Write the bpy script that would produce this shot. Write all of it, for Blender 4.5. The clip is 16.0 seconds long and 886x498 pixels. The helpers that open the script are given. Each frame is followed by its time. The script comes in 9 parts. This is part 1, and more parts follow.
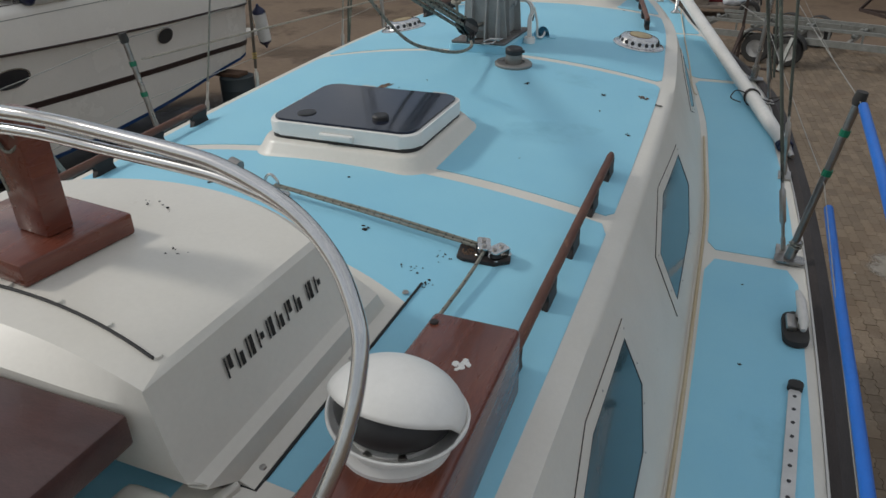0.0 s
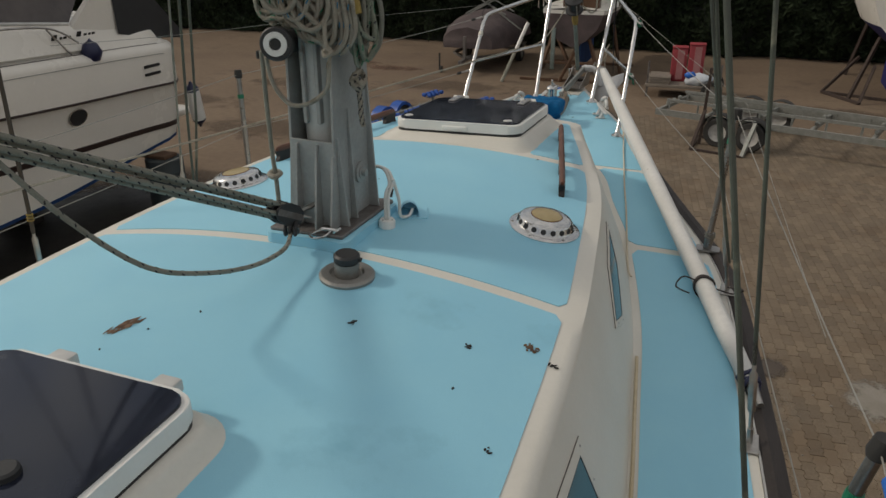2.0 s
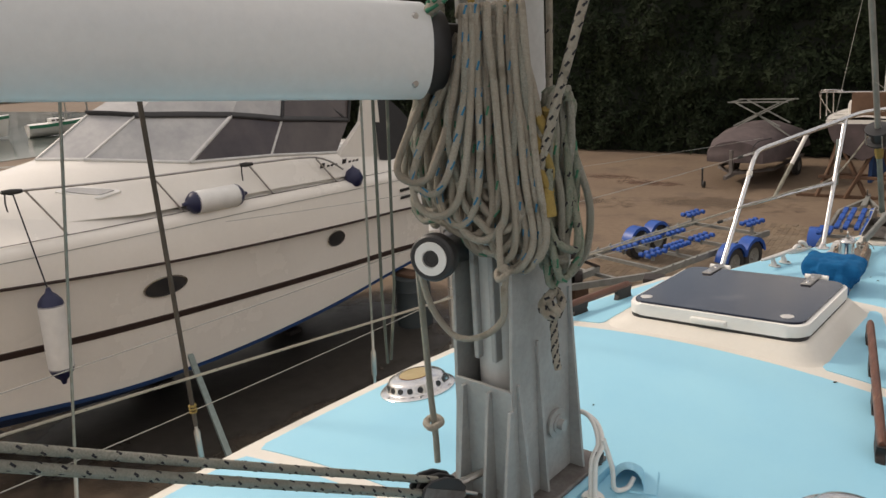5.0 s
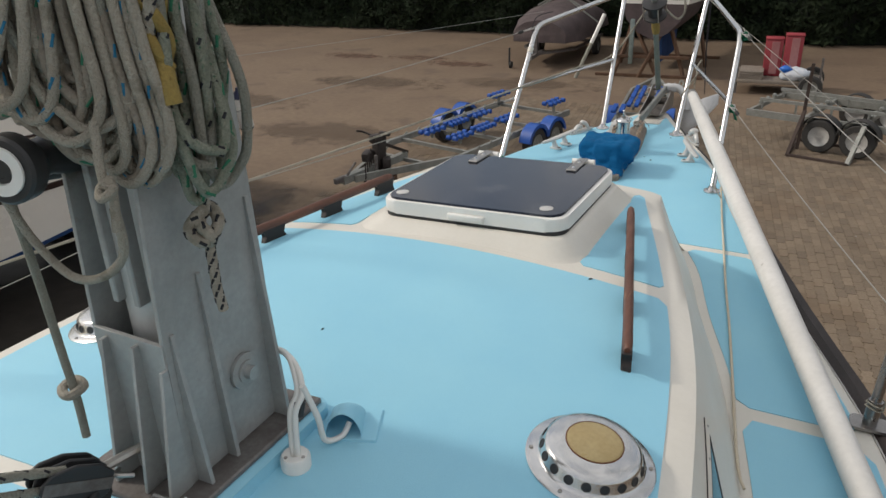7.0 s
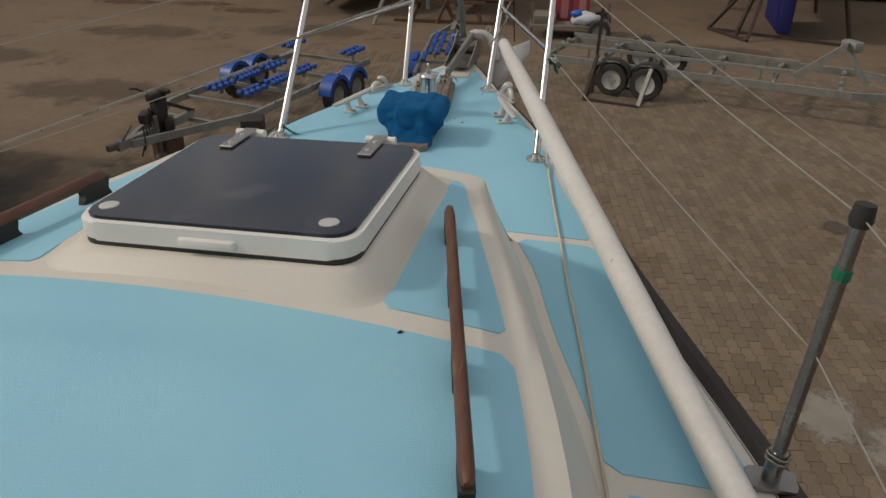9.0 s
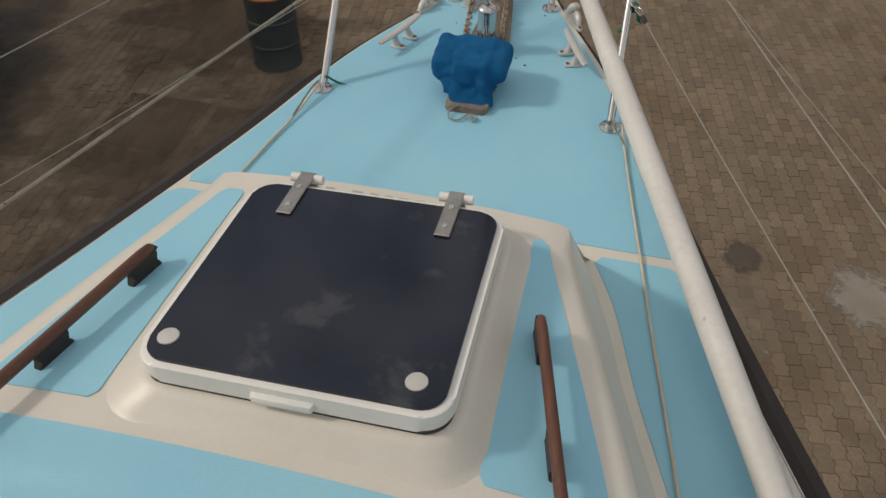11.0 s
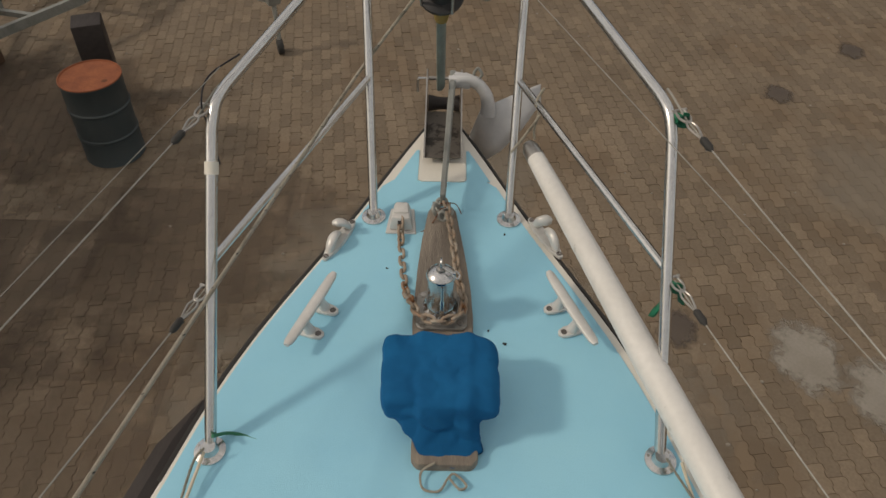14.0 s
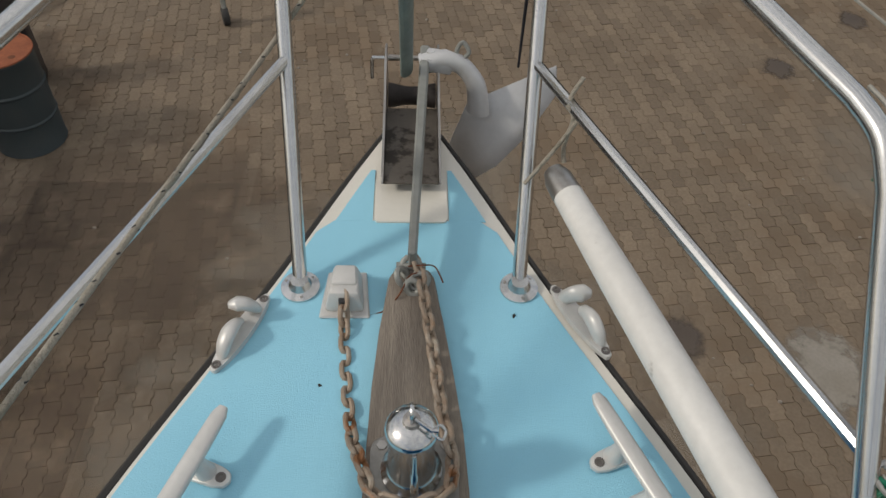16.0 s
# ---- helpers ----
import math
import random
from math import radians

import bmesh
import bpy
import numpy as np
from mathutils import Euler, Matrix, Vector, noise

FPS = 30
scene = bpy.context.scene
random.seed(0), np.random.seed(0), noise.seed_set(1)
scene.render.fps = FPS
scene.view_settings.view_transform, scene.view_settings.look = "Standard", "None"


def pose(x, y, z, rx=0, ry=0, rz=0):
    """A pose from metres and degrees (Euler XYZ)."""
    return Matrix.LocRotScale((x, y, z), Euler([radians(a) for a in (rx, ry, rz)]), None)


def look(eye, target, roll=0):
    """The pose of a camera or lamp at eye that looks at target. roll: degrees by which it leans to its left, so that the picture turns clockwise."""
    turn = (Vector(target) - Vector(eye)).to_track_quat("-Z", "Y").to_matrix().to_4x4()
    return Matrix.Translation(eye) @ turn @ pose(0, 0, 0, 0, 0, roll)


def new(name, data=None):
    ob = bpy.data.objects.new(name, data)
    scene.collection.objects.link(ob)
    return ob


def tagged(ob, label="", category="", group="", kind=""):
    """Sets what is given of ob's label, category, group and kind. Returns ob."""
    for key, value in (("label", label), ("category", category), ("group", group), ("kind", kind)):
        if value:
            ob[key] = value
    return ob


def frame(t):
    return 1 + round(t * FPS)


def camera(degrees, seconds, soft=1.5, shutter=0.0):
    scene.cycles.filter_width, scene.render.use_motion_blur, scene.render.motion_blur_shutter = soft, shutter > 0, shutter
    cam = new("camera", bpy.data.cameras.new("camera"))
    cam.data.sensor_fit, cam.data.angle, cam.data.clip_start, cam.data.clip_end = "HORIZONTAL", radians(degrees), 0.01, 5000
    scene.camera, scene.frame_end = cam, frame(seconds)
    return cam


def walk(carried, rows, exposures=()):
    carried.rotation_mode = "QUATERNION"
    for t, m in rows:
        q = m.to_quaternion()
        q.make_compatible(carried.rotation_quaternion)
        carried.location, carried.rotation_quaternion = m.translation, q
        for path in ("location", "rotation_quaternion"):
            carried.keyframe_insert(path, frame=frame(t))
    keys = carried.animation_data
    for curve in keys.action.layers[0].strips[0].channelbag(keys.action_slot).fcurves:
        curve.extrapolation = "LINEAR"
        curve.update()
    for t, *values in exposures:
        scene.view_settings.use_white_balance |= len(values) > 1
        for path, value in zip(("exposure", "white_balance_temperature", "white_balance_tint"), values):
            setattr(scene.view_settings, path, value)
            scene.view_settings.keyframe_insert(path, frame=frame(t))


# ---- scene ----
cam = camera(61.68, 16.0)

PATH = [
    (0.0, pose(1.134, -3.158, 4.262, 61.81, 1.41, 22.79)),
    (0.5, pose(1.134, -2.949, 4.266, 62.93, 1.59, 23.51)),
    (1.0, pose(1.116, -2.570, 4.291, 64.09, 1.22, 22.77)),
    (1.5, pose(1.113, -2.215, 4.368, 65.22, 0.48, 21.41)),
    (2.0, pose(1.111, -1.865, 4.374, 66.22, -0.01, 21.11)),
    (2.5, pose(1.047, -1.544, 4.378, 66.07, -0.07, 24.35)),
    (3.0, pose(1.009, -1.334, 4.385, 65.78, 0.40, 27.40)),
    (3.5, pose(0.953, -1.239, 4.394, 66.97, 1.43, 43.12)),
    (4.0, pose(0.893, -1.217, 4.422, 69.79, 1.39, 46.73)),
    (4.2, pose(0.885, -1.208, 4.417, 71.67, 1.80, 45.11)),
    (6.3, pose(0.842, -0.864, 4.517, 74.40, 2.03, 34.94)),
    (6.5, pose(0.852, -0.814, 4.457, 71.46, 2.12, 32.69)),
    (7.0, pose(0.868, -0.683, 4.357, 65.54, 1.77, 26.60)),
    (7.5, pose(0.892, -0.615, 4.370, 63.20, 2.48, 20.91)),
    (8.0, pose(0.858, -0.466, 4.320, 62.60, 1.98, 15.90)),
    (8.5, pose(0.738, -0.236, 4.246, 62.60, 2.00, 11.42)),
    (9.0, pose(0.699, -0.011, 4.214, 61.57, -0.67, 11.93)),
    (9.2, pose(0.698, 0.092, 4.212, 61.13, -0.74, 13.72)),
    (11.3, pose(0.393, 0.529, 4.649, 44.94, -0.60, 13.39)),
    (11.5, pose(0.350, 0.600, 4.655, 44.55, -0.46, 12.07)),
    (12.0, pose(0.205, 0.778, 4.690, 44.02, -0.17, 9.12)),
    (12.5, pose(0.141, 1.017, 4.702, 44.91, -0.17, 5.33)),
    (13.0, pose(0.131, 1.284, 4.709, 45.75, -0.21, 2.92)),
    (13.5, pose(0.096, 1.473, 4.690, 46.30, -0.33, 1.42)),
    (14.0, pose(0.008, 1.737, 4.702, 45.84, -0.88, 0.87)),
    (14.5, pose(-0.021, 1.896, 4.704, 45.64, -1.51, 0.20)),
    (15.0, pose(-0.013, 2.024, 4.688, 45.17, -1.91, 0.50)),
    (15.5, pose(-0.028, 2.164, 4.522, 44.28, -2.41, 1.14)),
    (16.0, pose(0.003, 2.502, 4.258, 43.87, -1.99, -1.36)),
]
EXPO = [(0.0, -0.38, 6400, 9), (1.5, -0.45, 6300, 9), (2.0, -0.47, 7100, 10), (2.5, -0.50, 7250, 11), (3.0, -0.50, 7250, 12), (3.5, -0.47, 7300, 14), (4.2, -0.20, 7500, 16), (6.3, 0.75, 7300, 15), (6.5, 0.60, 7200, 14), (7.0, 0.08, 6800, 11),
        (7.5, -0.20, 6800, 11), (8.0, -0.34, 6700, 10), (8.5, -0.45, 7000, 13), (9.2, -0.47, 7250, 13), (11.5, -0.33, 7250, 12), (12.0, -0.34, 7350, 12), (13.0, -0.54, 7450, 12), (14.0, -0.32, 7550, 12), (14.5, -0.22, 7400, 12), (15.2, -0.17, 7000, 11), (16.0, -0.15, 6800, 10)]


walk(cam, PATH, EXPO)

# ---- light ----
SUN = Vector((-1.0, -0.2, 0)).normalized() * math.cos(radians(37)) + Vector((0, 0, math.sin(radians(37))))
world = bpy.data.worlds.new("sky")
scene.world = world
world.use_nodes = True
wn = world.node_tree.nodes
sky = wn.new("ShaderNodeTexSky")
sky.sky_type = "NISHITA"
sky.sun_disc = False
sky.sun_elevation = radians(37)
sky.sun_rotation = math.atan2(SUN.x, SUN.y)
sky.air_density, sky.dust_density, sky.ozone_density = 1.0, 1.5, 1.0
wn["Background"].inputs["Strength"].default_value = 0.115
veil = wn.new("ShaderNodeMix")
veil.data_type = "RGBA"
rise = wn.new("ShaderNodeTexGradient")  # an overcast sky is brightest overhead
rise.texture_mapping.mapping_x = "Z"
haze = wn.new("ShaderNodeMix")
haze.data_type = "RGBA"
haze.inputs[6].default_value, haze.inputs[7].default_value = (5.6, 5.55, 5.4, 1), (10.4, 10.35, 10.2, 1)
world.node_tree.links.new(rise.outputs["Fac"], haze.inputs[0])
world.node_tree.links.new(haze.outputs[2], veil.inputs[7])  # thin bright cloud over the whole sky, torn in places
cloud = wn.new("ShaderNodeTexNoise")
cloud.inputs["Scale"].default_value, cloud.inputs["Detail"].default_value, cloud.inputs["Roughness"].default_value = 6.5, 7.0, 0.6
torn = wn.new("ShaderNodeMapRange")
torn.inputs[1].default_value, torn.inputs[2].default_value, torn.inputs[3].default_value, torn.inputs[4].default_value = 0.40, 0.62, 0.22, 0.92
world.node_tree.links.new(cloud.outputs["Fac"], torn.inputs[0])
world.node_tree.links.new(torn.outputs[0], veil.inputs[0])
world.node_tree.links.new(sky.outputs[0], veil.inputs[6])
world.node_tree.links.new(veil.outputs[2], wn["Background"].inputs[0])
sun = new("sun", bpy.data.lights.new("sun", "SUN"))
sun.data.energy, sun.data.angle, sun.data.color = 1.6, radians(6), (1.0, 0.95, 0.88)
sun.matrix_world = look(SUN * 50, (0, 0, 0))


# ---- materials ----
def mat(name, c1, c2=None, rough=0.5, metal=0.0, big=1.5, fine=40.0, bump=0.15, mix=0.5, stain=None, stain_at=0.62, stain_scale=3.0,
        rough_var=0.12, coat=0.0, island=0.0, vary=0.0, stretch=(1, 1, 1), bump_dist=0.004, spec=0.5):
    """A surface of two colours mixed by coarse and fine noise, with an optional stain, gloss variation and fine relief."""
    m = bpy.data.materials.new(name)
    m.use_nodes = True
    n, l = m.node_tree.nodes, m.node_tree.links
    b = n["Principled BSDF"]
    c2 = c2 or tuple(v * 0.86 for v in c1)
    tc = n.new("ShaderNodeTexCoord")
    mp = n.new("ShaderNodeMapping")
    mp.inputs["Scale"].default_value = stretch
    l.new(tc.outputs["Object"], mp.inputs[0])

    def tex(scale, detail=5.0):
        t = n.new("ShaderNodeTexNoise")
        t.inputs["Scale"].default_value, t.inputs["Detail"].default_value, t.inputs["Roughness"].default_value = scale, detail, 0.6
        l.new(mp.outputs[0], t.inputs["Vector"])
        return t.outputs["Fac"]

    def ramp(src, a, z):
        r = n.new("ShaderNodeMapRange")
        r.inputs[1].default_value, r.inputs[2].default_value = a, z
        l.new(src, r.inputs[0])
        return r.outputs[0]

    def blend(f, a, z, kind="MIX"):
        x = n.new("ShaderNodeMix")
        x.data_type, x.blend_type = "RGBA", kind
        for s, v in ((x.inputs[0], f), (x.inputs[6], a), (x.inputs[7], z)):
            if isinstance(v, (int, float)):
                s.default_value = v
            elif isinstance(v, tuple):
                s.default_value = (*v, 1)
            else:
                l.new(v, s)
        return x.outputs[2]

    coarse, small = tex(big), tex(fine, 3.0)
    col = blend(ramp(coarse, 0.3, 0.7), c1, c2)
    f = n.new("ShaderNodeMath")
    f.operation = "MULTIPLY"
    f.inputs[1].default_value = mix
    l.new(ramp(small, 0.35, 0.75), f.inputs[0])
    col = blend(f.outputs[0], col, tuple(v * 0.8 for v in c2))
    if stain:
        col = blend(ramp(tex(stain_scale, 8.0), stain_at, stain_at + 0.08), col, stain)
    if island or vary:
        src = n.new("ShaderNodeNewGeometry").outputs["Random Per Island"] if island else n.new("ShaderNodeObjectInfo").outputs["Random"]
        h = n.new("ShaderNodeHueSaturation")
        r = n.new("ShaderNodeMapRange")
        r.inputs[3].default_value, r.inputs[4].default_value = 1 - (island or vary), 1 + (island or vary)
        l.new(src, r.inputs[0])
        l.new(r.outputs[0], h.inputs["Value"])
        l.new(col, h.inputs["Color"])
        col = h.outputs[0]
    l.new(col, b.inputs["Base Color"])
    r = n.new("ShaderNodeMapRange")
    r.inputs[3].default_value, r.inputs[4].default_value = max(0.03, rough - rough_var), min(1.0, rough + rough_var)
    l.new(coarse, r.inputs[0])
    l.new(r.outputs[0], b.inputs["Roughness"])
    b.inputs["Metallic"].default_value = metal
    b.inputs["Coat Weight"].default_value = coat
    b.inputs["Specular IOR Level"].default_value = spec
    if bump:
        bp = n.new("ShaderNodeBump")
        bp.inputs["Strength"].default_value, bp.inputs["Distance"].default_value = bump, bump_dist
        l.new(small, bp.inputs["Height"])
        l.new(bp.outputs[0], b.inputs["Normal"])
    return m


M = {
    "blue": mat("blue_deck_paint", (0.25, 0.565, 0.725), (0.295, 0.615, 0.75), 0.62, big=2.6, fine=420, bump=0.45, mix=0.16, stain=(0.215, 0.49, 0.62), stain_at=0.64, stain_scale=1.6, bump_dist=0.002),
    "cream": mat("cream_gelcoat", (0.70, 0.67, 0.60), (0.64, 0.61, 0.54), 0.38, big=3, fine=90, bump=0.05, mix=0.15, stain=(0.52, 0.47, 0.38), stain_at=0.68, stain_scale=5),
    "gel": mat("white_gelcoat", (0.78, 0.76, 0.71), (0.70, 0.68, 0.63), 0.3, big=2, fine=60, bump=0.04, mix=0.1),
    "lidwhite": mat("white_hatch_rim", (0.80, 0.79, 0.75), (0.74, 0.73, 0.69), 0.35, big=8, fine=150, bump=0.04, mix=0.15),
    "smoke": mat("dark_smoked_acrylic", (0.010, 0.012, 0.020), (0.018, 0.021, 0.034), 0.09, big=5, fine=60, bump=0.02, mix=0.3, rough_var=0.07, spec=0.42, stain=(0.042, 0.044, 0.052), stain_at=0.60, stain_scale=6),
    "oldsteel": mat("worn_stainless", (0.36, 0.35, 0.34), (0.26, 0.25, 0.24), 0.30, 1.0, big=20, fine=200, bump=0.06, mix=0.5),
    "steel": mat("polished_stainless", (0.66, 0.66, 0.65), (0.56, 0.56, 0.55), 0.22, 1.0, big=12, fine=200, bump=0.03, mix=0.2, rough_var=0.08),
    "dull": mat("dull_stainless", (0.50, 0.49, 0.47), (0.36, 0.33, 0.30), 0.38, 1.0, big=14, fine=160, bump=0.08, mix=0.35),
    "alloy": mat("weathered_cast_alloy", (0.62, 0.60, 0.56), (0.47, 0.45, 0.41), 0.42, 0.75, big=14, fine=220, bump=0.15, mix=0.3),
    "mast": mat("grey_weathered_mast_alloy", (0.42, 0.43, 0.42), (0.31, 0.32, 0.31), 0.55, 0.35, big=7, fine=90, bump=0.1, mix=0.4, stain=(0.22, 0.21, 0.19), stain_at=0.64, stain_scale=9),
    "masttube": mat("pale_grey_mast_alloy", (0.58, 0.58, 0.56), (0.47, 0.47, 0.45), 0.5, 0.2, big=5, fine=80, bump=0.06, mix=0.25, stain=(0.34, 0.33, 0.30), stain_at=0.66, stain_scale=8),
    "plate": mat("grimy_galvanised_steel", (0.23, 0.22, 0.21), (0.13, 0.11, 0.10), 0.6, 0.5, big=16, fine=120, bump=0.25, mix=0.5, stain=(0.18, 0.08, 0.035), stain_at=0.66, stain_scale=14),
    "alloy": mat("satin_white_alloy", (0.66, 0.65, 0.62), (0.52, 0.51, 0.49), 0.4, 0.2, big=6, fine=40, bump=0.05, mix=0.3),
    "galv": mat("galvanised_steel", (0.33, 0.335, 0.31), (0.225, 0.23, 0.21), 0.55, 0.45, big=6, fine=40, bump=0.1, mix=0.4),
    "wood": mat("varnished_mahogany", (0.20, 0.055, 0.028), (0.12, 0.030, 0.018), 0.28, big=3, fine=55, bump=0.12, mix=0.6, stretch=(9, 1.2, 9), coat=0.35),
    "rail": mat("worn_teak_rail", (0.17, 0.065, 0.035), (0.09, 0.035, 0.022), 0.5, big=5, fine=50, bump=0.3, mix=0.6, stretch=(9, 1.5, 9), stain=(0.26, 0.13, 0.07), stain_at=0.6, stain_scale=4),
    "hatchwood": mat("dark_varnished_hatch_wood", (0.10, 0.046, 0.040), (0.062, 0.030, 0.027), 0.34, big=4, fine=60, bump=0.1, mix=0.6, stretch=(1.5, 7, 7), coat=0.2),
    "ropedirty": mat("grimy_brown_rope", (0.33, 0.29, 0.235), (0.22, 0.19, 0.15), 0.9, big=14, fine=260, bump=0.9, mix=0.7),
    "ropegreen": mat("green_flecked_rope", (0.33, 0.34, 0.27), (0.20, 0.22, 0.165), 0.9, big=70, fine=330, bump=1.0, mix=0.9, stain=(0.06, 0.16, 0.09), stain_at=0.60, stain_scale=120, bump_dist=0.006),
    "wheelpaint": mat("pale_grey_wheel", (0.52, 0.51, 0.48), (0.36, 0.35, 0.33), 0.5, big=9, fine=60, bump=0.1),
    "strake": mat("dark_oiled_rubbing_strake", (0.036, 0.026, 0.023), (0.020, 0.015, 0.013), 0.6, big=3, fine=45, bump=0.3, mix=0.6, stretch=(6, 1, 6)),
    "board": mat("grey_weathered_board", (0.29, 0.25, 0.20), (0.17, 0.14, 0.115), 0.8, big=4, fine=50, bump=0.6, mix=0.6, stretch=(10, 1, 10)),
    "black": mat("black_plastic", (0.018, 0.018, 0.02), (0.03, 0.03, 0.03), 0.5, big=10, fine=120, bump=0.1),
    "rubber": mat("black_rubber", (0.022, 0.021, 0.02), (0.04, 0.038, 0.035), 0.8, big=8, fine=80, bump=0.3),
    "white": mat("white_plastic", (0.78, 0.77, 0.73), (0.70, 0.69, 0.65), 0.4, big=9, fine=120, bump=0.06, mix=0.15),
    "pole": mat("chalky_white_pole_paint", (0.68, 0.67, 0.64), (0.58, 0.57, 0.54), 0.5, big=4, fine=60, bump=0.08, mix=0.3, stain=(0.30, 0.28, 0.25), stain_at=0.66, stain_scale=16),
    "rope": mat("dirty_cream_rope", (0.47, 0.43, 0.355), (0.34, 0.305, 0.245), 0.9, big=9, fine=330, bump=1.0, mix=0.75, stain=(0.25, 0.225, 0.175), stain_at=0.56, stain_scale=14, bump_dist=0.006),
    "cordcream": mat("cream_braided_cord", (0.70, 0.62, 0.48), (0.58, 0.50, 0.38), 0.85, big=14, fine=330, bump=0.6, mix=0.6),
    "fadedgreen": mat("faded_green_lettering", (0.34, 0.42, 0.36), (0.48, 0.52, 0.45), 0.7, big=30, fine=200, bump=0, mix=0.8),
    "ropegrey": mat("grey_green_rope", (0.36, 0.35, 0.295), (0.25, 0.245, 0.20), 0.9, big=12, fine=330, bump=1.0, mix=0.85, bump_dist=0.006),
    "ropeyellow": mat("faded_yellow_rope", (0.34, 0.25, 0.07), (0.25, 0.17, 0.05), 0.9, big=12, fine=240, bump=0.9, mix=0.6),
    "fleckb": mat("blue_rope_fleck", (0.02, 0.17, 0.30), None, 0.9),
    "fleckg": mat("green_rope_fleck", (0.03, 0.18, 0.10), None, 0.9),
    "leathery": mat("dark_brown_tube", (0.085, 0.062, 0.045), (0.05, 0.038, 0.028), 0.8, big=8, fine=80, bump=0.3, mix=0.5),
    "fleckk": mat("black_rope_fleck", (0.02, 0.02, 0.025), None, 0.9),
    "cover": mat("dark_green_shroud_cover", (0.085, 0.10, 0.075), (0.055, 0.06, 0.05), 0.6, 0.0, big=8, fine=200, bump=0.4, mix=0.4, stain=(0.16, 0.16, 0.12), stain_at=0.6, stain_scale=9),
    "wire": mat("rigging_wire", (0.30, 0.30, 0.27), (0.20, 0.20, 0.17), 0.5, 0.7, big=30, fine=300, bump=0.5),
    "lifeline": mat("coated_lifeline", (0.34, 0.33, 0.30), (0.26, 0.25, 0.22), 0.55, 0.2, big=20, fine=200, bump=0.2),
    "canvas": mat("blue_canvas", (0.003, 0.125, 0.30), (0.002, 0.085, 0.22), 0.9, big=9, fine=500, bump=0.5, mix=0.4, spec=0.15),
    "glassdark": mat("tinted_window", (0.05, 0.105, 0.13), (0.035, 0.08, 0.10), 0.12, big=2, fine=30, bump=0.01, mix=0.2, coat=0.4),
    "yellowglass": mat("ambered_prism", (0.42, 0.33, 0.16), (0.36, 0.27, 0.12), 0.3, big=15, fine=120, bump=0.1),
    "green": mat("green_tape", (0.0, 0.17, 0.09), (0.0, 0.12, 0.06), 0.5),
    "fluke": mat("pale_galvanised_fluke", (0.60, 0.60, 0.60), (0.50, 0.50, 0.50), 0.5, 0.25, big=6, fine=60, bump=0.08, mix=0.25),
    "chain": mat("rusty_galvanised_chain", (0.42, 0.38, 0.32), (0.30, 0.20, 0.13), 0.7, 0.4, big=25, fine=150, bump=0.4, mix=0.5, stain=(0.27, 0.12, 0.05), stain_at=0.58, stain_scale=22),
    "blackline": mat("black_sealant", (0.02, 0.02, 0.02), None, 0.7),
    "rust": mat("rusty_steel", (0.21, 0.075, 0.03), (0.12, 0.04, 0.02), 0.85, 0.2, big=9, fine=70, bump=0.4, mix=0.6),
    "bluepl": mat("blue_plastic", (0.008, 0.085, 0.38), (0.006, 0.06, 0.29), 0.4, big=6, fine=60, bump=0.05, mix=0.2),
    "bluehose": mat("bright_blue_hose", (0.01, 0.14, 0.55), (0.01, 0.11, 0.45), 0.45, big=5, fine=60, bump=0.05, mix=0.2),
    "drum": mat("dark_blue_grey_drum_paint", (0.035, 0.05, 0.055), (0.05, 0.06, 0.062), 0.6, 0.2, big=5, fine=50, bump=0.2, mix=0.4, stain=(0.14, 0.06, 0.03), stain_at=0.68, stain_scale=6),
    "drumtop": mat("rusty_orange_drum_lid", (0.33, 0.10, 0.035), (0.19, 0.055, 0.025), 0.8, big=7, fine=60, bump=0.3, mix=0.5),
    "navy": mat("navy_blue", (0.012, 0.016, 0.06), None, 0.45),
    "antifoul": mat("blue_antifouling", (0.008, 0.05, 0.17), (0.006, 0.035, 0.11), 0.8, big=3, fine=30, bump=0.2),
    # mottled greys stand in for clouds mirrored in the panes
    "screen": mat("clear_vinyl_screen", (0.50, 0.49, 0.47), (0.34, 0.34, 0.34), 0.10, big=2.0, fine=12, bump=0.05, mix=0.3),
    "tint": mat("dark_tinted_glass", (0.05, 0.04, 0.04), (0.10, 0.08, 0.075), 0.08, big=2, fine=10, bump=0.0, mix=0.2),
    "tarp": mat("faded_brown_tarp", (0.115, 0.085, 0.085), (0.07, 0.055, 0.055), 0.9, big=3, fine=40, bump=0.4),
    "timber": mat("brown_timber", (0.15, 0.08, 0.045), (0.09, 0.05, 0.03), 0.85, big=3, fine=40, bump=0.4, mix=0.6),
    "red": mat("faded_red_plastic", (0.34, 0.04, 0.05), (0.26, 0.03, 0.04), 0.6),
    "bag": mat("white_blue_sack", (0.62, 0.63, 0.64), (0.45, 0.50, 0.56), 0.8, big=6, fine=40, bump=0.5),
    "guano": mat("dried_bird_mess", (0.22, 0.14, 0.085), (0.10, 0.06, 0.04), 0.95, big=60, fine=300, bump=1.0, mix=0.6),
    "debris": mat("dark_dry_debris", (0.025, 0.022, 0.02), None, 0.9),
    "yellowseam": mat("yellowed_sealant", (0.58, 0.49, 0.34), (0.48, 0.38, 0.24), 0.7),
    "grime": mat("grimy_stained_steel", (0.10, 0.085, 0.07), (0.16, 0.14, 0.12), 0.5, 0.5, big=18, fine=120, bump=0.2, mix=0.7, stain=(0.035, 0.028, 0.022), stain_at=0.5, stain_scale=22),
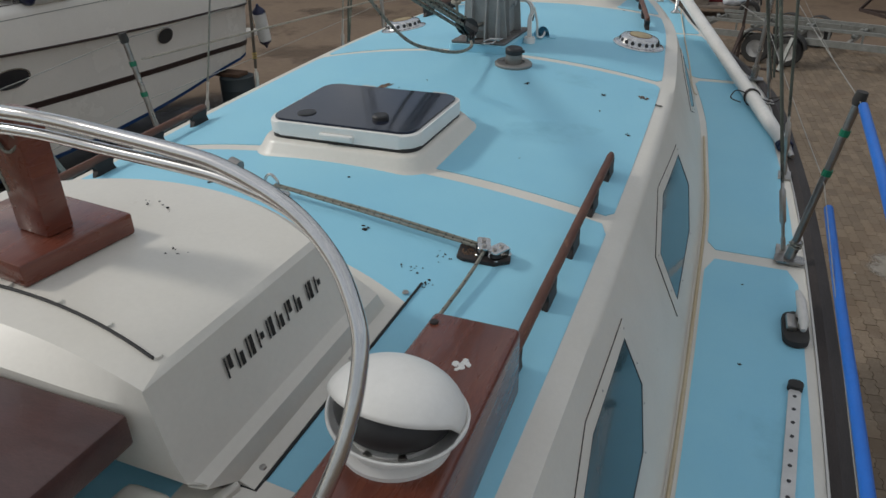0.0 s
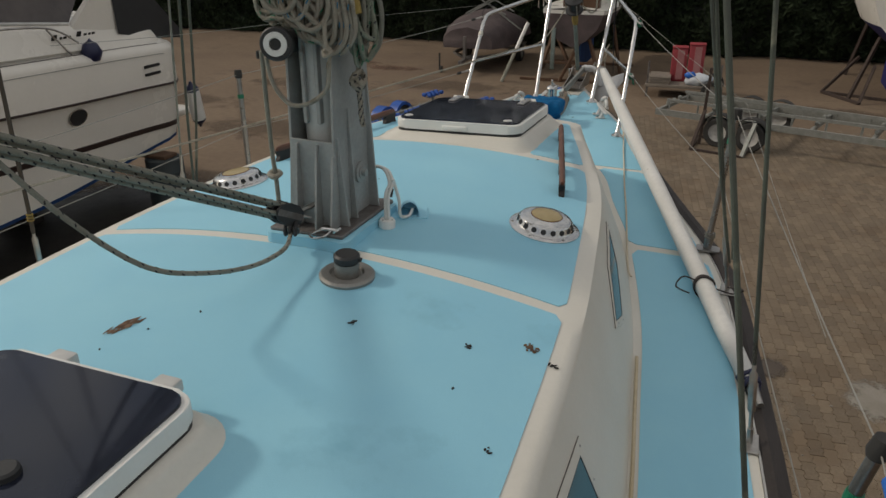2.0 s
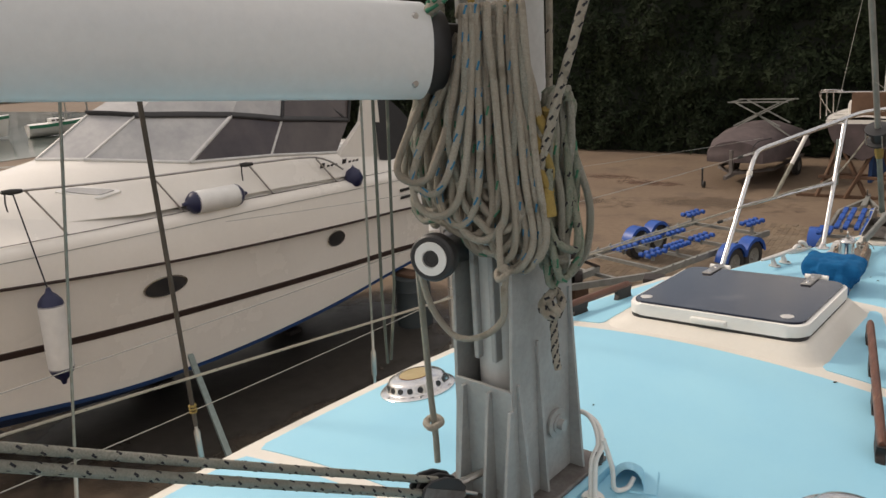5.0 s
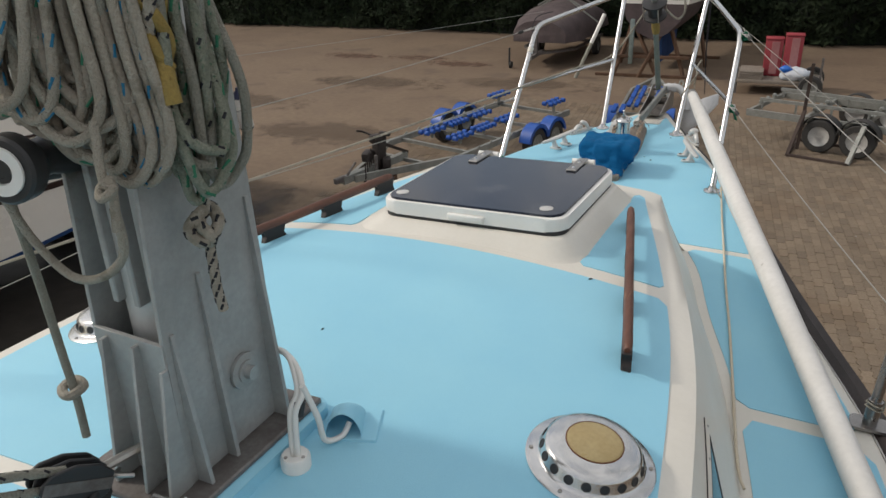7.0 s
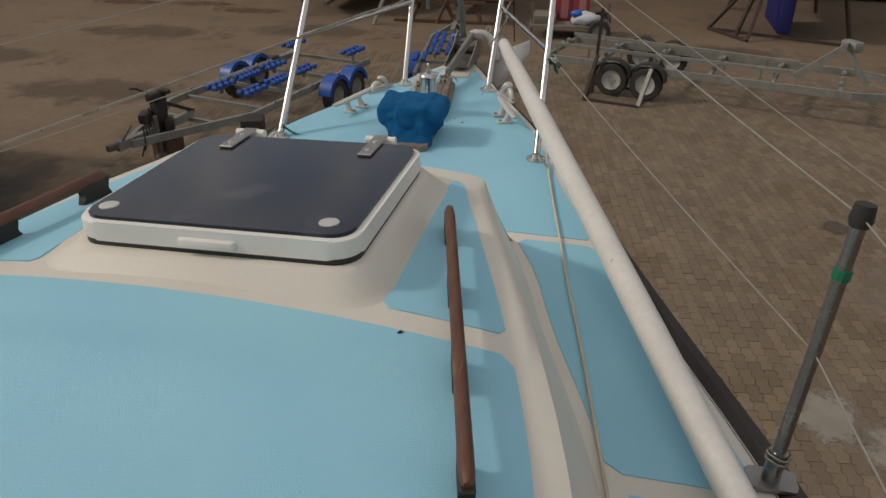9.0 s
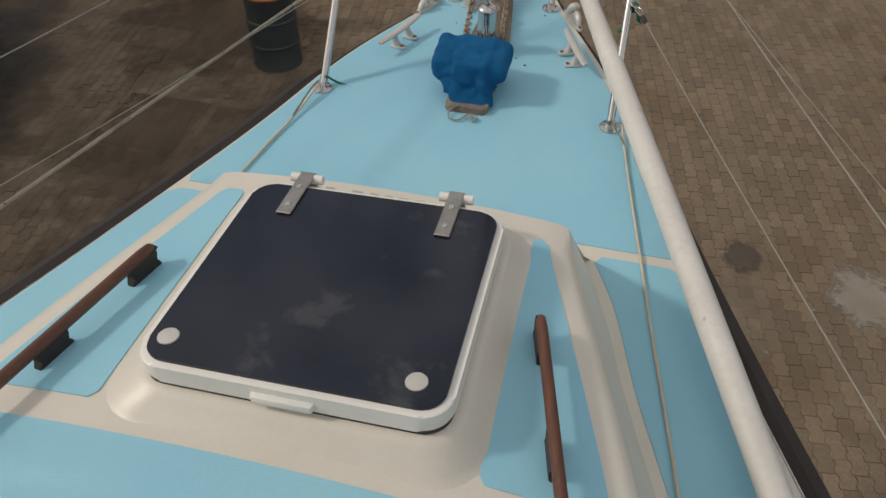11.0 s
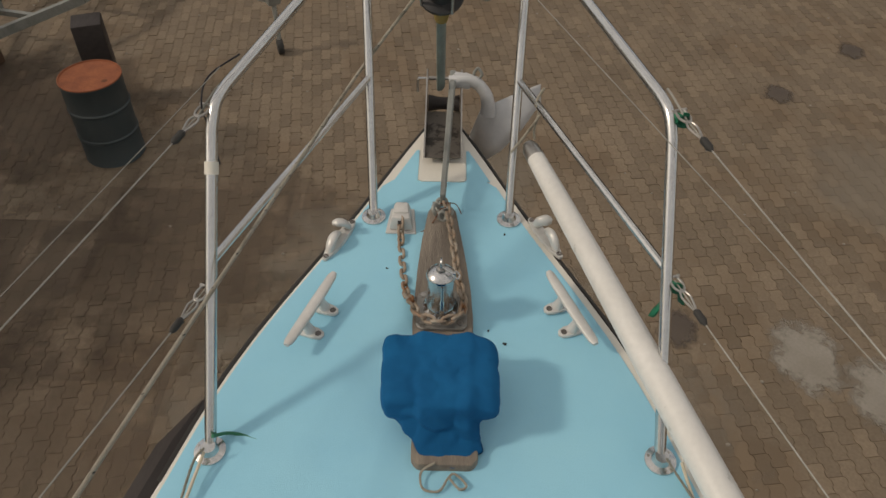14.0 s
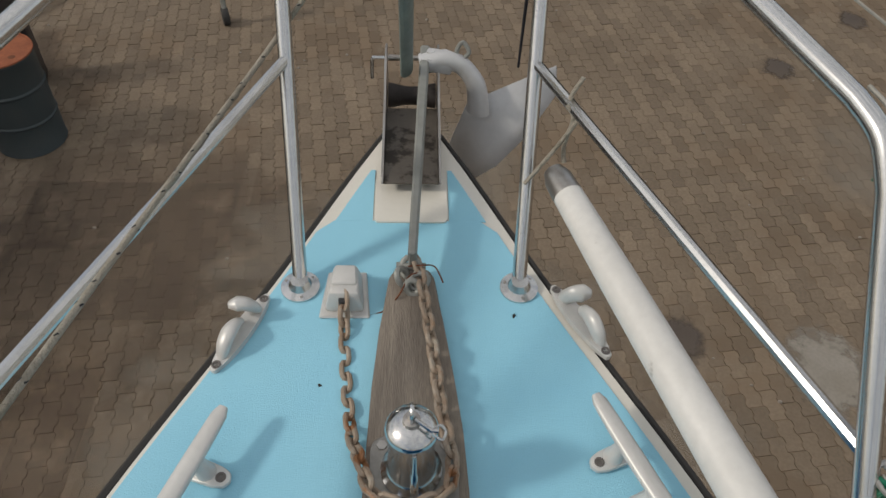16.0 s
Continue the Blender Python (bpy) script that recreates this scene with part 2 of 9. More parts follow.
    "plate2": mat("dull_grey_metal", (0.33, 0.32, 0.30), (0.24, 0.23, 0.21), 0.5, 0.6, big=14, fine=120, bump=0.15, mix=0.4),
    "galv2": mat("grey_green_painted_metal", (0.24, 0.30, 0.28), (0.17, 0.21, 0.20), 0.5, 0.3, big=14, fine=120, bump=0.15, mix=0.4),
    "rust2": mat("brown_rusted_steel", (0.075, 0.052, 0.042), (0.05, 0.035, 0.03), 0.85, 0.2, big=9, fine=60, bump=0.3, mix=0.5),
    "keelblue": mat("dark_blue_keel_paint", (0.01, 0.012, 0.16), (0.008, 0.01, 0.11), 0.7),
    "crgel": mat("off_white_gelcoat", (0.80, 0.76, 0.69), (0.74, 0.70, 0.63), 0.25, big=1.0, fine=20, bump=0.02, mix=0.1),
    "brownstripe": mat("dark_brown_stripe", (0.035, 0.018, 0.014), None, 0.5),
    "skylight": mat("boom_white_paint", (0.66, 0.67, 0.66), (0.58, 0.60, 0.60), 0.35, big=3, fine=60, bump=0.04, mix=0.2),
}

# the blue of the sky is put into the pane's reflection tint
M["smoke"].node_tree.nodes["Principled BSDF"].inputs["Specular Tint"].default_value = (0.74, 0.84, 1.0, 1)


# ---- mesh helpers ----
def spline(ys, xs):
    """A natural cubic through (ys, xs)."""
    ys, xs = np.array(ys, float), np.array(xs, float)
    n, h = len(ys), np.diff(ys)
    a, r = np.eye(n), np.zeros(n)
    for i in range(1, n - 1):
        a[i, i - 1], a[i, i], a[i, i + 1] = h[i - 1], 2 * (h[i - 1] + h[i]), h[i]
        r[i] = 6 * ((xs[i + 1] - xs[i]) / h[i] - (xs[i] - xs[i - 1]) / h[i - 1])
    k = np.linalg.solve(a, r)

    def at(y):
        y = min(max(y, ys[0]), ys[-1])
        i = int(min(max(np.searchsorted(ys, y) - 1, 0), n - 2))
        u, v = ys[i + 1] - y, y - ys[i]
        return float(k[i] * u**3 / (6 * h[i]) + k[i + 1] * v**3 / (6 * h[i]) + (xs[i] / h[i] - k[i] * h[i] / 6) * u + (xs[i + 1] / h[i] - k[i + 1] * h[i] / 6) * v)
    return at


def catmull(pts, steps=8, closed=False):
    p = [Vector(v) for v in pts]
    n, out = len(p), []
    for i in range(n if closed else n - 1):
        a, b, c, d = (p[(i + k) % n] if closed else p[min(max(i + k, 0), n - 1)] for k in (-1, 0, 1, 2))
        for s in range(steps):
            t = s / steps
            out.append(0.5 * (2 * b + (c - a) * t + (2 * a - 5 * b + 4 * c - d) * t * t + (3 * b - a - 3 * c + d) * t**3))
    if not closed:
        out.append(p[-1])
    return out


def tube(bm, pts, r, n=8, closed=False, flat=None):
    """A tube along pts; r one radius or one a point."""
    pts = [Vector(v) for v in pts]
    m = len(pts)
    rs = [r] * m if isinstance(r, (int, float)) else list(r)
    rings, up = [], None
    for i in range(m):
        a = pts[i - 1] if (i or closed) else pts[i]
        b = pts[(i + 1) % m] if (i < m - 1 or closed) else pts[i]
        t = (b - a).normalized()
        if up is None:
            up = t.orthogonal().normalized()
        up = (up - t * up.dot(t))
        up = up.normalized() if up.length > 1e-6 else t.orthogonal().normalized()
        side = t.cross(up)
        k = flat or 1.0
        rings.append([bm.verts.new(pts[i] + (up * math.cos(2 * math.pi * j / n) * k + side * math.sin(2 * math.pi * j / n)) * rs[i]) for j in range(n)])
    for i in range(m if closed else m - 1):
        a, b = rings[i], rings[(i + 1) % m]
        for j in range(n):
            f = bm.faces.new((a[j], a[(j + 1) % n], b[(j + 1) % n], b[j]))
            f.smooth = True
    if not closed:
        bm.faces.new(rings[0][::-1])
        bm.faces.new(rings[-1])
    return bm


def lathe(bm, prof, m=None, n=32, smooth=True, caps=True):
    """Turns (radius, height) points about z."""
    m = m or Matrix()
    rings = []
    for r, z in prof:
        if r < 1e-5:
            rings.append([bm.verts.new(m @ Vector((0, 0, z)))] * n)
        else:
            rings.append([bm.verts.new(m @ Vector((r * math.cos(2 * math.pi * j / n), r * math.sin(2 * math.pi * j / n), z))) for j in range(n)])
    for a, b in zip(rings, rings[1:]):
        for j in range(n):
            vs = []
            for v in (a[j], a[(j + 1) % n], b[(j + 1) % n], b[j]):
                if v not in vs:
                    vs.append(v)
            if len(vs) > 2:
                f = bm.faces.new(vs)
                f.smooth = smooth
    for ring, flip in ((rings[0], True), (rings[-1], False)):
        if caps and len(set(ring)) == n:
            bm.faces.new(ring[::-1] if flip else ring)
    return bm


def prism(bm, outline, z0, z1, m=None, bevel=0.0, seg=2, top_scale=1.0):
    """An upright slab over an outline of (x, y), z0 to z1."""
    m = m or Matrix()
    cx, cy = sum(p[0] for p in outline) / len(outline), sum(p[1] for p in outline) / len(outline)
    lo = [bm.verts.new(m @ Vector((x, y, z0))) for x, y in outline]
    hi = [bm.verts.new(m @ Vector((cx + (x - cx) * top_scale, cy + (y - cy) * top_scale, z1))) for x, y in outline]
    k = len(outline)
    faces = [bm.faces.new(lo[::-1]), bm.faces.new(hi)]
    for i in range(k):
        faces.append(bm.faces.new((lo[i], lo[(i + 1) % k], hi[(i + 1) % k], hi[i])))
    if bevel:
        edges = list({e for e in faces[1].edges} | {e for f in faces[2:] for e in f.edges})
        bmesh.ops.bevel(bm, geom=edges, offset=bevel, segments=seg, affect="EDGES", profile=0.5, clamp_overlap=True)
    return bm


def box(bm, m, sx, sy, sz, bevel=0.0, seg=2):
    """A box with its base in the middle of m."""
    return prism(bm, [(-sx / 2, -sy / 2), (sx / 2, -sy / 2), (sx / 2, sy / 2), (-sx / 2, sy / 2)], 0, sz, m, bevel, seg)


def rounded(x0, y0, x1, y1, r, n=5):
    out = []
    for cx, cy, a in ((x1 - r, y0 + r, -90), (x1 - r, y1 - r, 0), (x0 + r, y1 - r, 90), (x0 + r, y0 + r, 180)):
        for i in range(n + 1):
            t = radians(a + 90 * i / n)
            out.append((cx + r * math.cos(t), cy + r * math.sin(t)))
    return out


def grid(bm, rows, smooth=True):
    """A skin over rows of points."""
    vs = [[bm.verts.new(p) for p in row] for row in rows]
    for a, b in zip(vs, vs[1:]):
        for j in range(len(a) - 1):
            f = bm.faces.new((a[j], a[j + 1], b[j + 1], b[j]))
            f.smooth = smooth
    return vs


def part(name, bm, material, parent=None, label="", sharp=35, kind="", origin=None):
    """Links a bmesh as one mesh, under a thing or part, or alone with its origin at its base."""
    bmesh.ops.remove_doubles(bm, verts=bm.verts, dist=1e-6)
    bmesh.ops.recalc_face_normals(bm, faces=bm.faces)
    me = bpy.data.meshes.new(name)
    if parent is None:
        if origin is None:
            xs = [v.co for v in bm.verts]
            origin = Vector([(min(p[k] for p in xs) + max(p[k] for p in xs)) / 2 for k in (0, 1)] + [min(p[2] for p in xs)])
        bmesh.ops.translate(bm, verts=bm.verts, vec=-Vector(origin))
    bm.to_mesh(me)
    bm.free()
    me.materials.append(M[material])
    me.shade_smooth()
    me.set_sharp_from_angle(angle=radians(sharp))
    ob = new(name, me)
    if parent is None:
        ob.location = origin
    else:
        ob.parent = parent
        w = parent
        total = Matrix()
        while w is not None:
            total = w.matrix_basis.copy() if w.parent is None else total
            w = w.parent
        ob.matrix_parent_inverse = total.inverted() if parent.parent is None else Matrix()
    return tagged(ob, label, kind=kind)


def thing(name, at, label, category, group="", kind=""):
    ob = new(name)
    ob.empty_display_size = 0.1
    ob.matrix_basis = Matrix.Translation(at)
    return tagged(ob, label, category, group, kind)


def B():
    return bmesh.new()


def rope(parent, name, pts, r, material, label="", steps=8, fleck=None, every=0.05, n=8):
    """A rope through pts as one part, with flecks of colour woven into it."""
    line = catmull(pts, steps)
    bm = B()
    tube(bm, line, r, n)
    ob = part(name, bm, material, parent, label, 80)
    if fleck:
        bm = B()
        done, turn, dash = 0.0, 0, 0.55 if fleck == "fleckk" else 1.1
        for a, b in zip(line, line[1:]):
            done += (b - a).length
            if done > every:
                done = 0.0
                turn += 1
                t = (b - a).normalized()
                o = t.orthogonal().normalized()
                for k in range(3):
                    d = Matrix.Rotation(turn * 0.9 + k * 2.1, 3, t) @ o
                    c = (a + b) / 2 + d * r * 0.72
                    tube(bm, [c - t * r * dash + d.cross(t) * r * 0.25, c + t * r * dash - d.cross(t) * r * 0.25], r * 0.38, 5)
        if len(bm.verts):
            part("fleck", bm, fleck, ob, "woven coloured flecks", 80, "stuff")
        else:
            bm.free()
    return ob


# ---- the yacht's lines ----
def roofz(x, y):
    return 3.494 + 0.036 * y - 0.026 * max(0, y) ** 2 - 0.126 * x * x


def deckz(x, y):
    return 3.045 + 0.075 * y - 0.0095 * y * y + 0.012 * (1 - min(1, abs(x) / 1.3))


XB = spline([-3.4, -2.3, -1.25, -0.5, -0.05, 0.3, 0.59, 0.85, 1.05, 1.35, 1.62, 1.76], [0.86, 0.848, 0.83, 0.805, 0.778, 0.738, 0.70, 0.652, 0.60, 0.51, 0.425, 0.385])
XD = spline([-3.4, -1.7, -1.2, -0.79, -0.42, 0.1, 0.43, 0.83, 1.3, 1.6, 1.87, 2.0], [1.10, 1.087, 1.067, 1.047, 1.025, 0.966, 0.925, 0.848, 0.727, 0.625, 0.545, 0.485])
XG = spline([-4.2, -3.2, -1.67, -0.8, -0.1, 0.5, 1.03, 1.53, 2.03, 2.5, 2.8, 3.05, 3.4, 3.8, 3.94], [1.40, 1.46, 1.45, 1.398, 1.335, 1.255, 1.16, 0.97, 0.775, 0.615, 0.53, 0.43, 0.265, 0.095, 0.03])


def onroof(x, y, rz=0, up=0.0):
    n = Vector((0.252 * x, -0.036 + 0.052 * max(0, y), 1)).normalized()
    t = Vector((0, 1, 0)) - n * n.y
    t.normalize()
    s = t.cross(n)
    m = Matrix((s, t, n)).transposed().to_4x4()
    return Matrix.Translation((x, y, roofz(x, y) + up)) @ m @ pose(0, 0, 0, 0, 0, rz)


def ondeck(x, y, rz=0, up=0.0):
    return Matrix.Translation((x, y, deckz(x, y) + up)) @ pose(0, 0, 0, 3.2, 0, rz)


YS = [-3.4 + 0.1 * i for i in range(52)] + [1.785]
LEAN = lambda y: 0.22 * max(0.0, min(1.0, (y - 1.1) / 0.66)) ** 1.5


def side(y, s):
    """A point on the starboard cabin side: s from the top edge (0) to the deck (1)."""
    xb = XB(y)
    c = Vector((xb + 0.055, y, roofz(xb, y) - 0.012))
    yb = y + LEAN(y)
    d = Vector((XD(yb), yb, deckz(1, yb)))
    return c.lerp(d, s)


bm = B()
rows = []
for y in YS:
    xb = XB(y)
    half = [Vector((xb * k / 8, y, roofz(xb * k / 8, y))) for k in range(9)]
    half += [Vector((xb + 0.028, y, roofz(xb, y) - 0.004)), side(y, 0), side(y, 0.04)] + [side(y, s) for s in (0.2, 0.5, 0.8, 0.97, 1.02)]
    rows.append([Vector((-p.x, p.y, p.z)) for p in half[:0:-1]] + half)
grid(bm, rows)
front = rows[-1]
low = [Vector((p.x, 0, 0)) for p in front]
k = len(front)
mid = []
for j, p in enumerate(front):
    u = (j - k // 2) / (k // 2)
    w = 0.485 * u
    mid.append((p, Vector((w, 1.99 - 0.02 * u * u, deckz(0, 1.99) - 0.01))))
edge = [j for j in range(k) if 7 <= j <= k - 8]
grid(bm, [[mid[j][0].lerp(Vector((mid[j][0].x * (1 + 0.24 * s), 1.99, deckz(0, 1.99) - 0.008)), s) for j in edge] for s in (0, 0.12, 0.5, 0.9, 1.0)])
S5 = (0, 0.12, 0.5, 0.9, 1.0)
for s in (-1, 1):
    p = front[k // 2 + 9 * s]
    out = [side(YS[-1], max(f, 0.001)) for f in S5]
    grid(bm, [[p.lerp(Vector((p.x * (1 + 0.24 * f), 1.99, deckz(0, 1.99) - 0.008)), f) for f in S5], [Vector((s * q.x, q.y, q.z)) for q in out]])
coachroof = part("coachroof", bm, "cream", None, "cream gelcoat coachroof of the yacht with rounded edges", 50, "structure", (0, 0, 0))
coachroof["category"] = "coachroof"

bm = B()
rows = []
for i in range(84):
    y = -4.2 + (3.94 + 4.2) * i / 83
    g = XG(y)
    rows.append([Vector((g * u, y, deckz(g * u, y))) for u in (-1, -0.97, -0.8, -0.6, -0.3, 0, 0.3, 0.6, 0.8, 0.97, 1)])
grid(bm, rows)
deck = part("deck", bm, "cream", None, "cream gelcoat side decks and foredeck of the yacht", 50, "structure", (0, 0, 0))
deck["category"] = "deck"

# the hull below, with its stem
bm = B()
for s in (-1, 1):
    rows = []
    for i in range(60):
        y = -4.2 + (3.94 + 4.2) * i / 59
        g, z = XG(y), deckz(1, y)
        f = max(0.0, (y + 4.2) / 8.14)
        rake = lambda q: y - 1.1 * q * f**3
        rows.append([Vector((s * g, y, z + 0.002)), Vector((s * (g + 0.018), y, z - 0.012)), Vector((s * (g + 0.012), y, z - 0.05))]
                    + [Vector((s * g * (1 - 0.10 * q - 0.25 * q * f) , rake(q), z - 1.25 * q)) for q in (0.2, 0.45, 0.7, 1.0)]
                    + [Vector((s * g * 0.35, rake(1.2), z - 1.7)), Vector((s * 0.06, rake(1.4), z - 2.0)), Vector((s * 0.05, min(rake(1.4), 1.6), 0.25))])
    grid(bm, rows)
half = [Vector((XG(-4.2) * u, -4.2, z)) for u, z in ((1, deckz(1, -4.2)), (0.96, deckz(1, -4.2) - 0.6), (0.88, deckz(1, -4.2) - 1.25), (0.35, deckz(1, -4.2) - 1.7), (0.04, deckz(1, -4.2) - 2.0))]
grid(bm, [[Vector((-p.x, p.y, p.z)) for p in half], [Vector((0, p.y - 0.02, p.z)) for p in half], half])
hull = part("hull", bm, "gel", None, "white gelcoat hull of the yacht standing ashore on its keel", 40, "structure", (0, 0, 0))
hull["category"] = "hull"


def panel(name, x0, x1, y0, y1, zf, label, parent, cut=0.03, nx=10, ny=10):
    """A raised painted area between x0(y) and x1(y), its corners cut round."""
    bm = B()
    rows = []
    for i in range(ny + 1):
        v = i / ny
        y = y0 + (y1 - y0) * v
        a, b = x0(y), x1(y)
        d = min(y - y0, y1 - y)
        c = cut - math.sqrt(max(0, cut**2 - (cut - d) ** 2)) if d < cut else 0
        a, b = a + c, b - c
        rows.append([Vector((a + (b - a) * j / nx, y, zf(a + (b - a) * j / nx, y) + 0.0025)) for j in range(nx + 1)])
    grid(bm, rows)
    rim = [e for e in bm.edges if e.is_boundary]
    low = bmesh.ops.extrude_edge_only(bm, edges=rim)["geom"]
    for v in low:
        if isinstance(v, bmesh.types.BMVert):
            v.co.z -= 0.005
    return part(name, bm, "blue", parent, label, 60)




for y0, y1 in ((-3.3, -1.34), (-1.29, -0.135), (-0.09, 1.008)):
    panel("nonslip_panel", lambda y: -XB(y), XB, y0, y1, roofz, "pale blue non-slip paint", coachroof, 0.02, 24, 40)
for s in (-1, 1):
    inner = lambda y: 0.367
    innerp = lambda y: 0.342
    a, b = (lambda y: -XB(y) - 0.0, lambda y: -innerp(y)) if s < 0 else (inner, XB)
    panel("nonslip_panel", a, b, 1.068, 1.712, roofz, "pale blue non-slip paint", coachroof, 0.013, 8, 40)
    for y0, y1 in ((-3.3, -0.72), (-0.66, 1.075), (1.125, 2.005)):
        a, b = (lambda y: XD(y) + 0.028), (lambda y: XG(y) - 0.028)
        if s < 0:
            a, b = (lambda y: -XG(y) + 0.007), (lambda y: -XD(y) - 0.028)
        panel("nonslip_panel", a, b, y0, y1, deckz, "pale blue non-slip paint", deck, 0.03, 6, 34)
panel("nonslip_panel", lambda y: -XG(y) + 0.008, lambda y: XG(y) - 0.022, 2.042, 3.592, deckz, "pale blue non-slip paint", deck, 0.02, 20, 50)
for s in (-1, 1):
    a, b = (lambda y: 0.078), (lambda y: XG(y) - 0.03)
    if s < 0:
        a, b = (lambda y: -XG(y) + 0.03), (lambda y: -0.078)
    panel("nonslip_panel", a, b, 3.5921, 3.75, deckz, "pale blue non-slip paint", deck, 0.0, 4, 6)
bm = B()
prism(bm, rounded(-0.075, 3.585, 0.075, 3.72, 0.012), 0, 0.006, Matrix.Translation((0, 0, deckz(0, 3.62))))
part("bow_pad", bm, "cream", deck, "cream pad under the bow roller")

# rubbing strakes and thin black seam
for s in (-1, 1):
    bm = B()
    rows = []
    for i in range(60):
        y = -4.15 + (2.76 + 4.15) * i / 59
        g, z = XG(y), deckz(1, y)
        w = min(1.0, (2.80 - y) / 0.12)
        o = 0.012 + 0.058 * w
        rows.append([Vector((s * (g + 0.012), y, z - 0.10)), Vector((s * (g + o), y, z - 0.09)), Vector((s * (g + o + 0.012 * w), y, z - 0.05)), Vector((s * (g + o), y, z - 0.008)),
                     Vector((s * (g + 0.012 + 0.02 * w), y, z + 0.006)), Vector((s * (g + 0.008), y, z - 0.004))])
    grid(bm, rows)
    st = part("rubbing_strake", bm, "strake", None, "dark oiled wooden rubbing strake along the deck edge", 40, "structure")
    st["category"] = "rubbing strake"
    bm = B()
    tube(bm, [Vector((s * (XG(y) + 0.012), y, deckz(1, y) - 0.006)) for y in [2.55 + 0.05 * i for i in range(28)]], 0.008, 6)
    part("deck_seam", bm, "rubber", None, "black rubber seam along the bow's deck edge", 40, "structure")
    bm = B()
    tube(bm, [Vector((s * (XD(y + 0.0) + 0.012), y, deckz(1, y) + 0.004)) for y in [-3.3 + 0.1 * i for i in range(37)]], 0.006, 6)
    part("cabin_seam", bm, "yellowseam", None, "yellowed sealant bead along the cabin foot", 40, "structure")


# ---- cabin windows ----
def window(corners, name="cabin_window"):
    for s in (-1, 1):
        def at(y, w, out):
            p = side(y, w)
            q = side(y, w + 0.05) - p
            t = side(y + 0.05, w) - p
            n = t.cross(q).normalized()
            n = n if n.x > 0 else -n
            p = p + n * out
            return Vector((s * p.x, p.y, p.z))
        fine = []
        k = len(corners)
        for i in range(k):
            a, b = corners[i], corners[(i + 1) % k]
            for j in range(6):
                f = j / 6
                fine.append((a[0] + (b[0] - a[0]) * f, a[1] + (b[1] - a[1]) * f))
        cy, cw = sum(p[0] for p in fine) / len(fine), sum(p[1] for p in fine) / len(fine)
        base = thing(name, at(cy, cw, 0), "blue-tinted cabin window in a flat screwed cream frame", "window", "cabin windows", "structure")
        bm = B()
        outer = [bm.verts.new(at(y, w, 0.005)) for y, w in fine]
        middle = [bm.verts.new(at(cy + (y - cy) * 0.5, cw + (w - cw) * 0.5, 0.006)) for y, w in fine]
        c = bm.verts.new(at(cy, cw, 0.006))
        for i in range(len(fine)):
            j = (i + 1) % len(fine)
            bm.faces.new((outer[i], outer[j], middle[j], middle[i]))
            bm.faces.new((middle[i], middle[j], c))
        part("pane", bm, "glassdark", base)
        bm = B()
        tube(bm, [at(y, w, 0.005) for y, w in fine], 0.0016, 5, True)
        part("seal", bm, "black", base, "thin black seal")
        wide = [(cy + (y - cy) * 1.13, cw + (w - cw) * 1.26) for y, w in fine]
        bm = B()
        grid(bm, [[at(*p, o) for p in ring + ring[:1]] for ring, o in ((wide, 0.0005), (wide, 0.0035), (fine, 0.006), (fine, 0.003))])
        part("frame", bm, "cream", base, "flat cream frame")
        bm = B()
        tube(bm, [at(y, w, 0.001) for y, w in wide], 0.0013, 5, True)
        part("sealant_line", bm, "strake", base, "thin dark line round the frame")
        for i in range(0, len(fine), 4):
            (y0, w0), (y1, w1) = fine[i], wide[i]
            p, q = at((y0 + y1) / 2, (w0 + w1) / 2, 0.0045), at((y0 + y1) / 2, (w0 + w1) / 2, 0.0065)
            bm = B()
            tube(bm, [p, q], [0.0034, 0.002], 8)
            part("screw", bm, "dull", base)


window([(-0.50, 0.30), (-0.50, 0.60), (-0.73, 0.75), (-1.15, 0.74), (-1.15, 0.38), (-0.90, 0.22)])
window([(-1.66, 0.24), (-1.66, 0.52), (-1.80, 0.68), (-2.30, 0.70), (-2.45, 0.45), (-2.0, 0.22)])
window([(0.64, 0.20), (0.56, 0.45), (0.33, 0.64), (0.22, 0.52), (0.40, 0.28)])


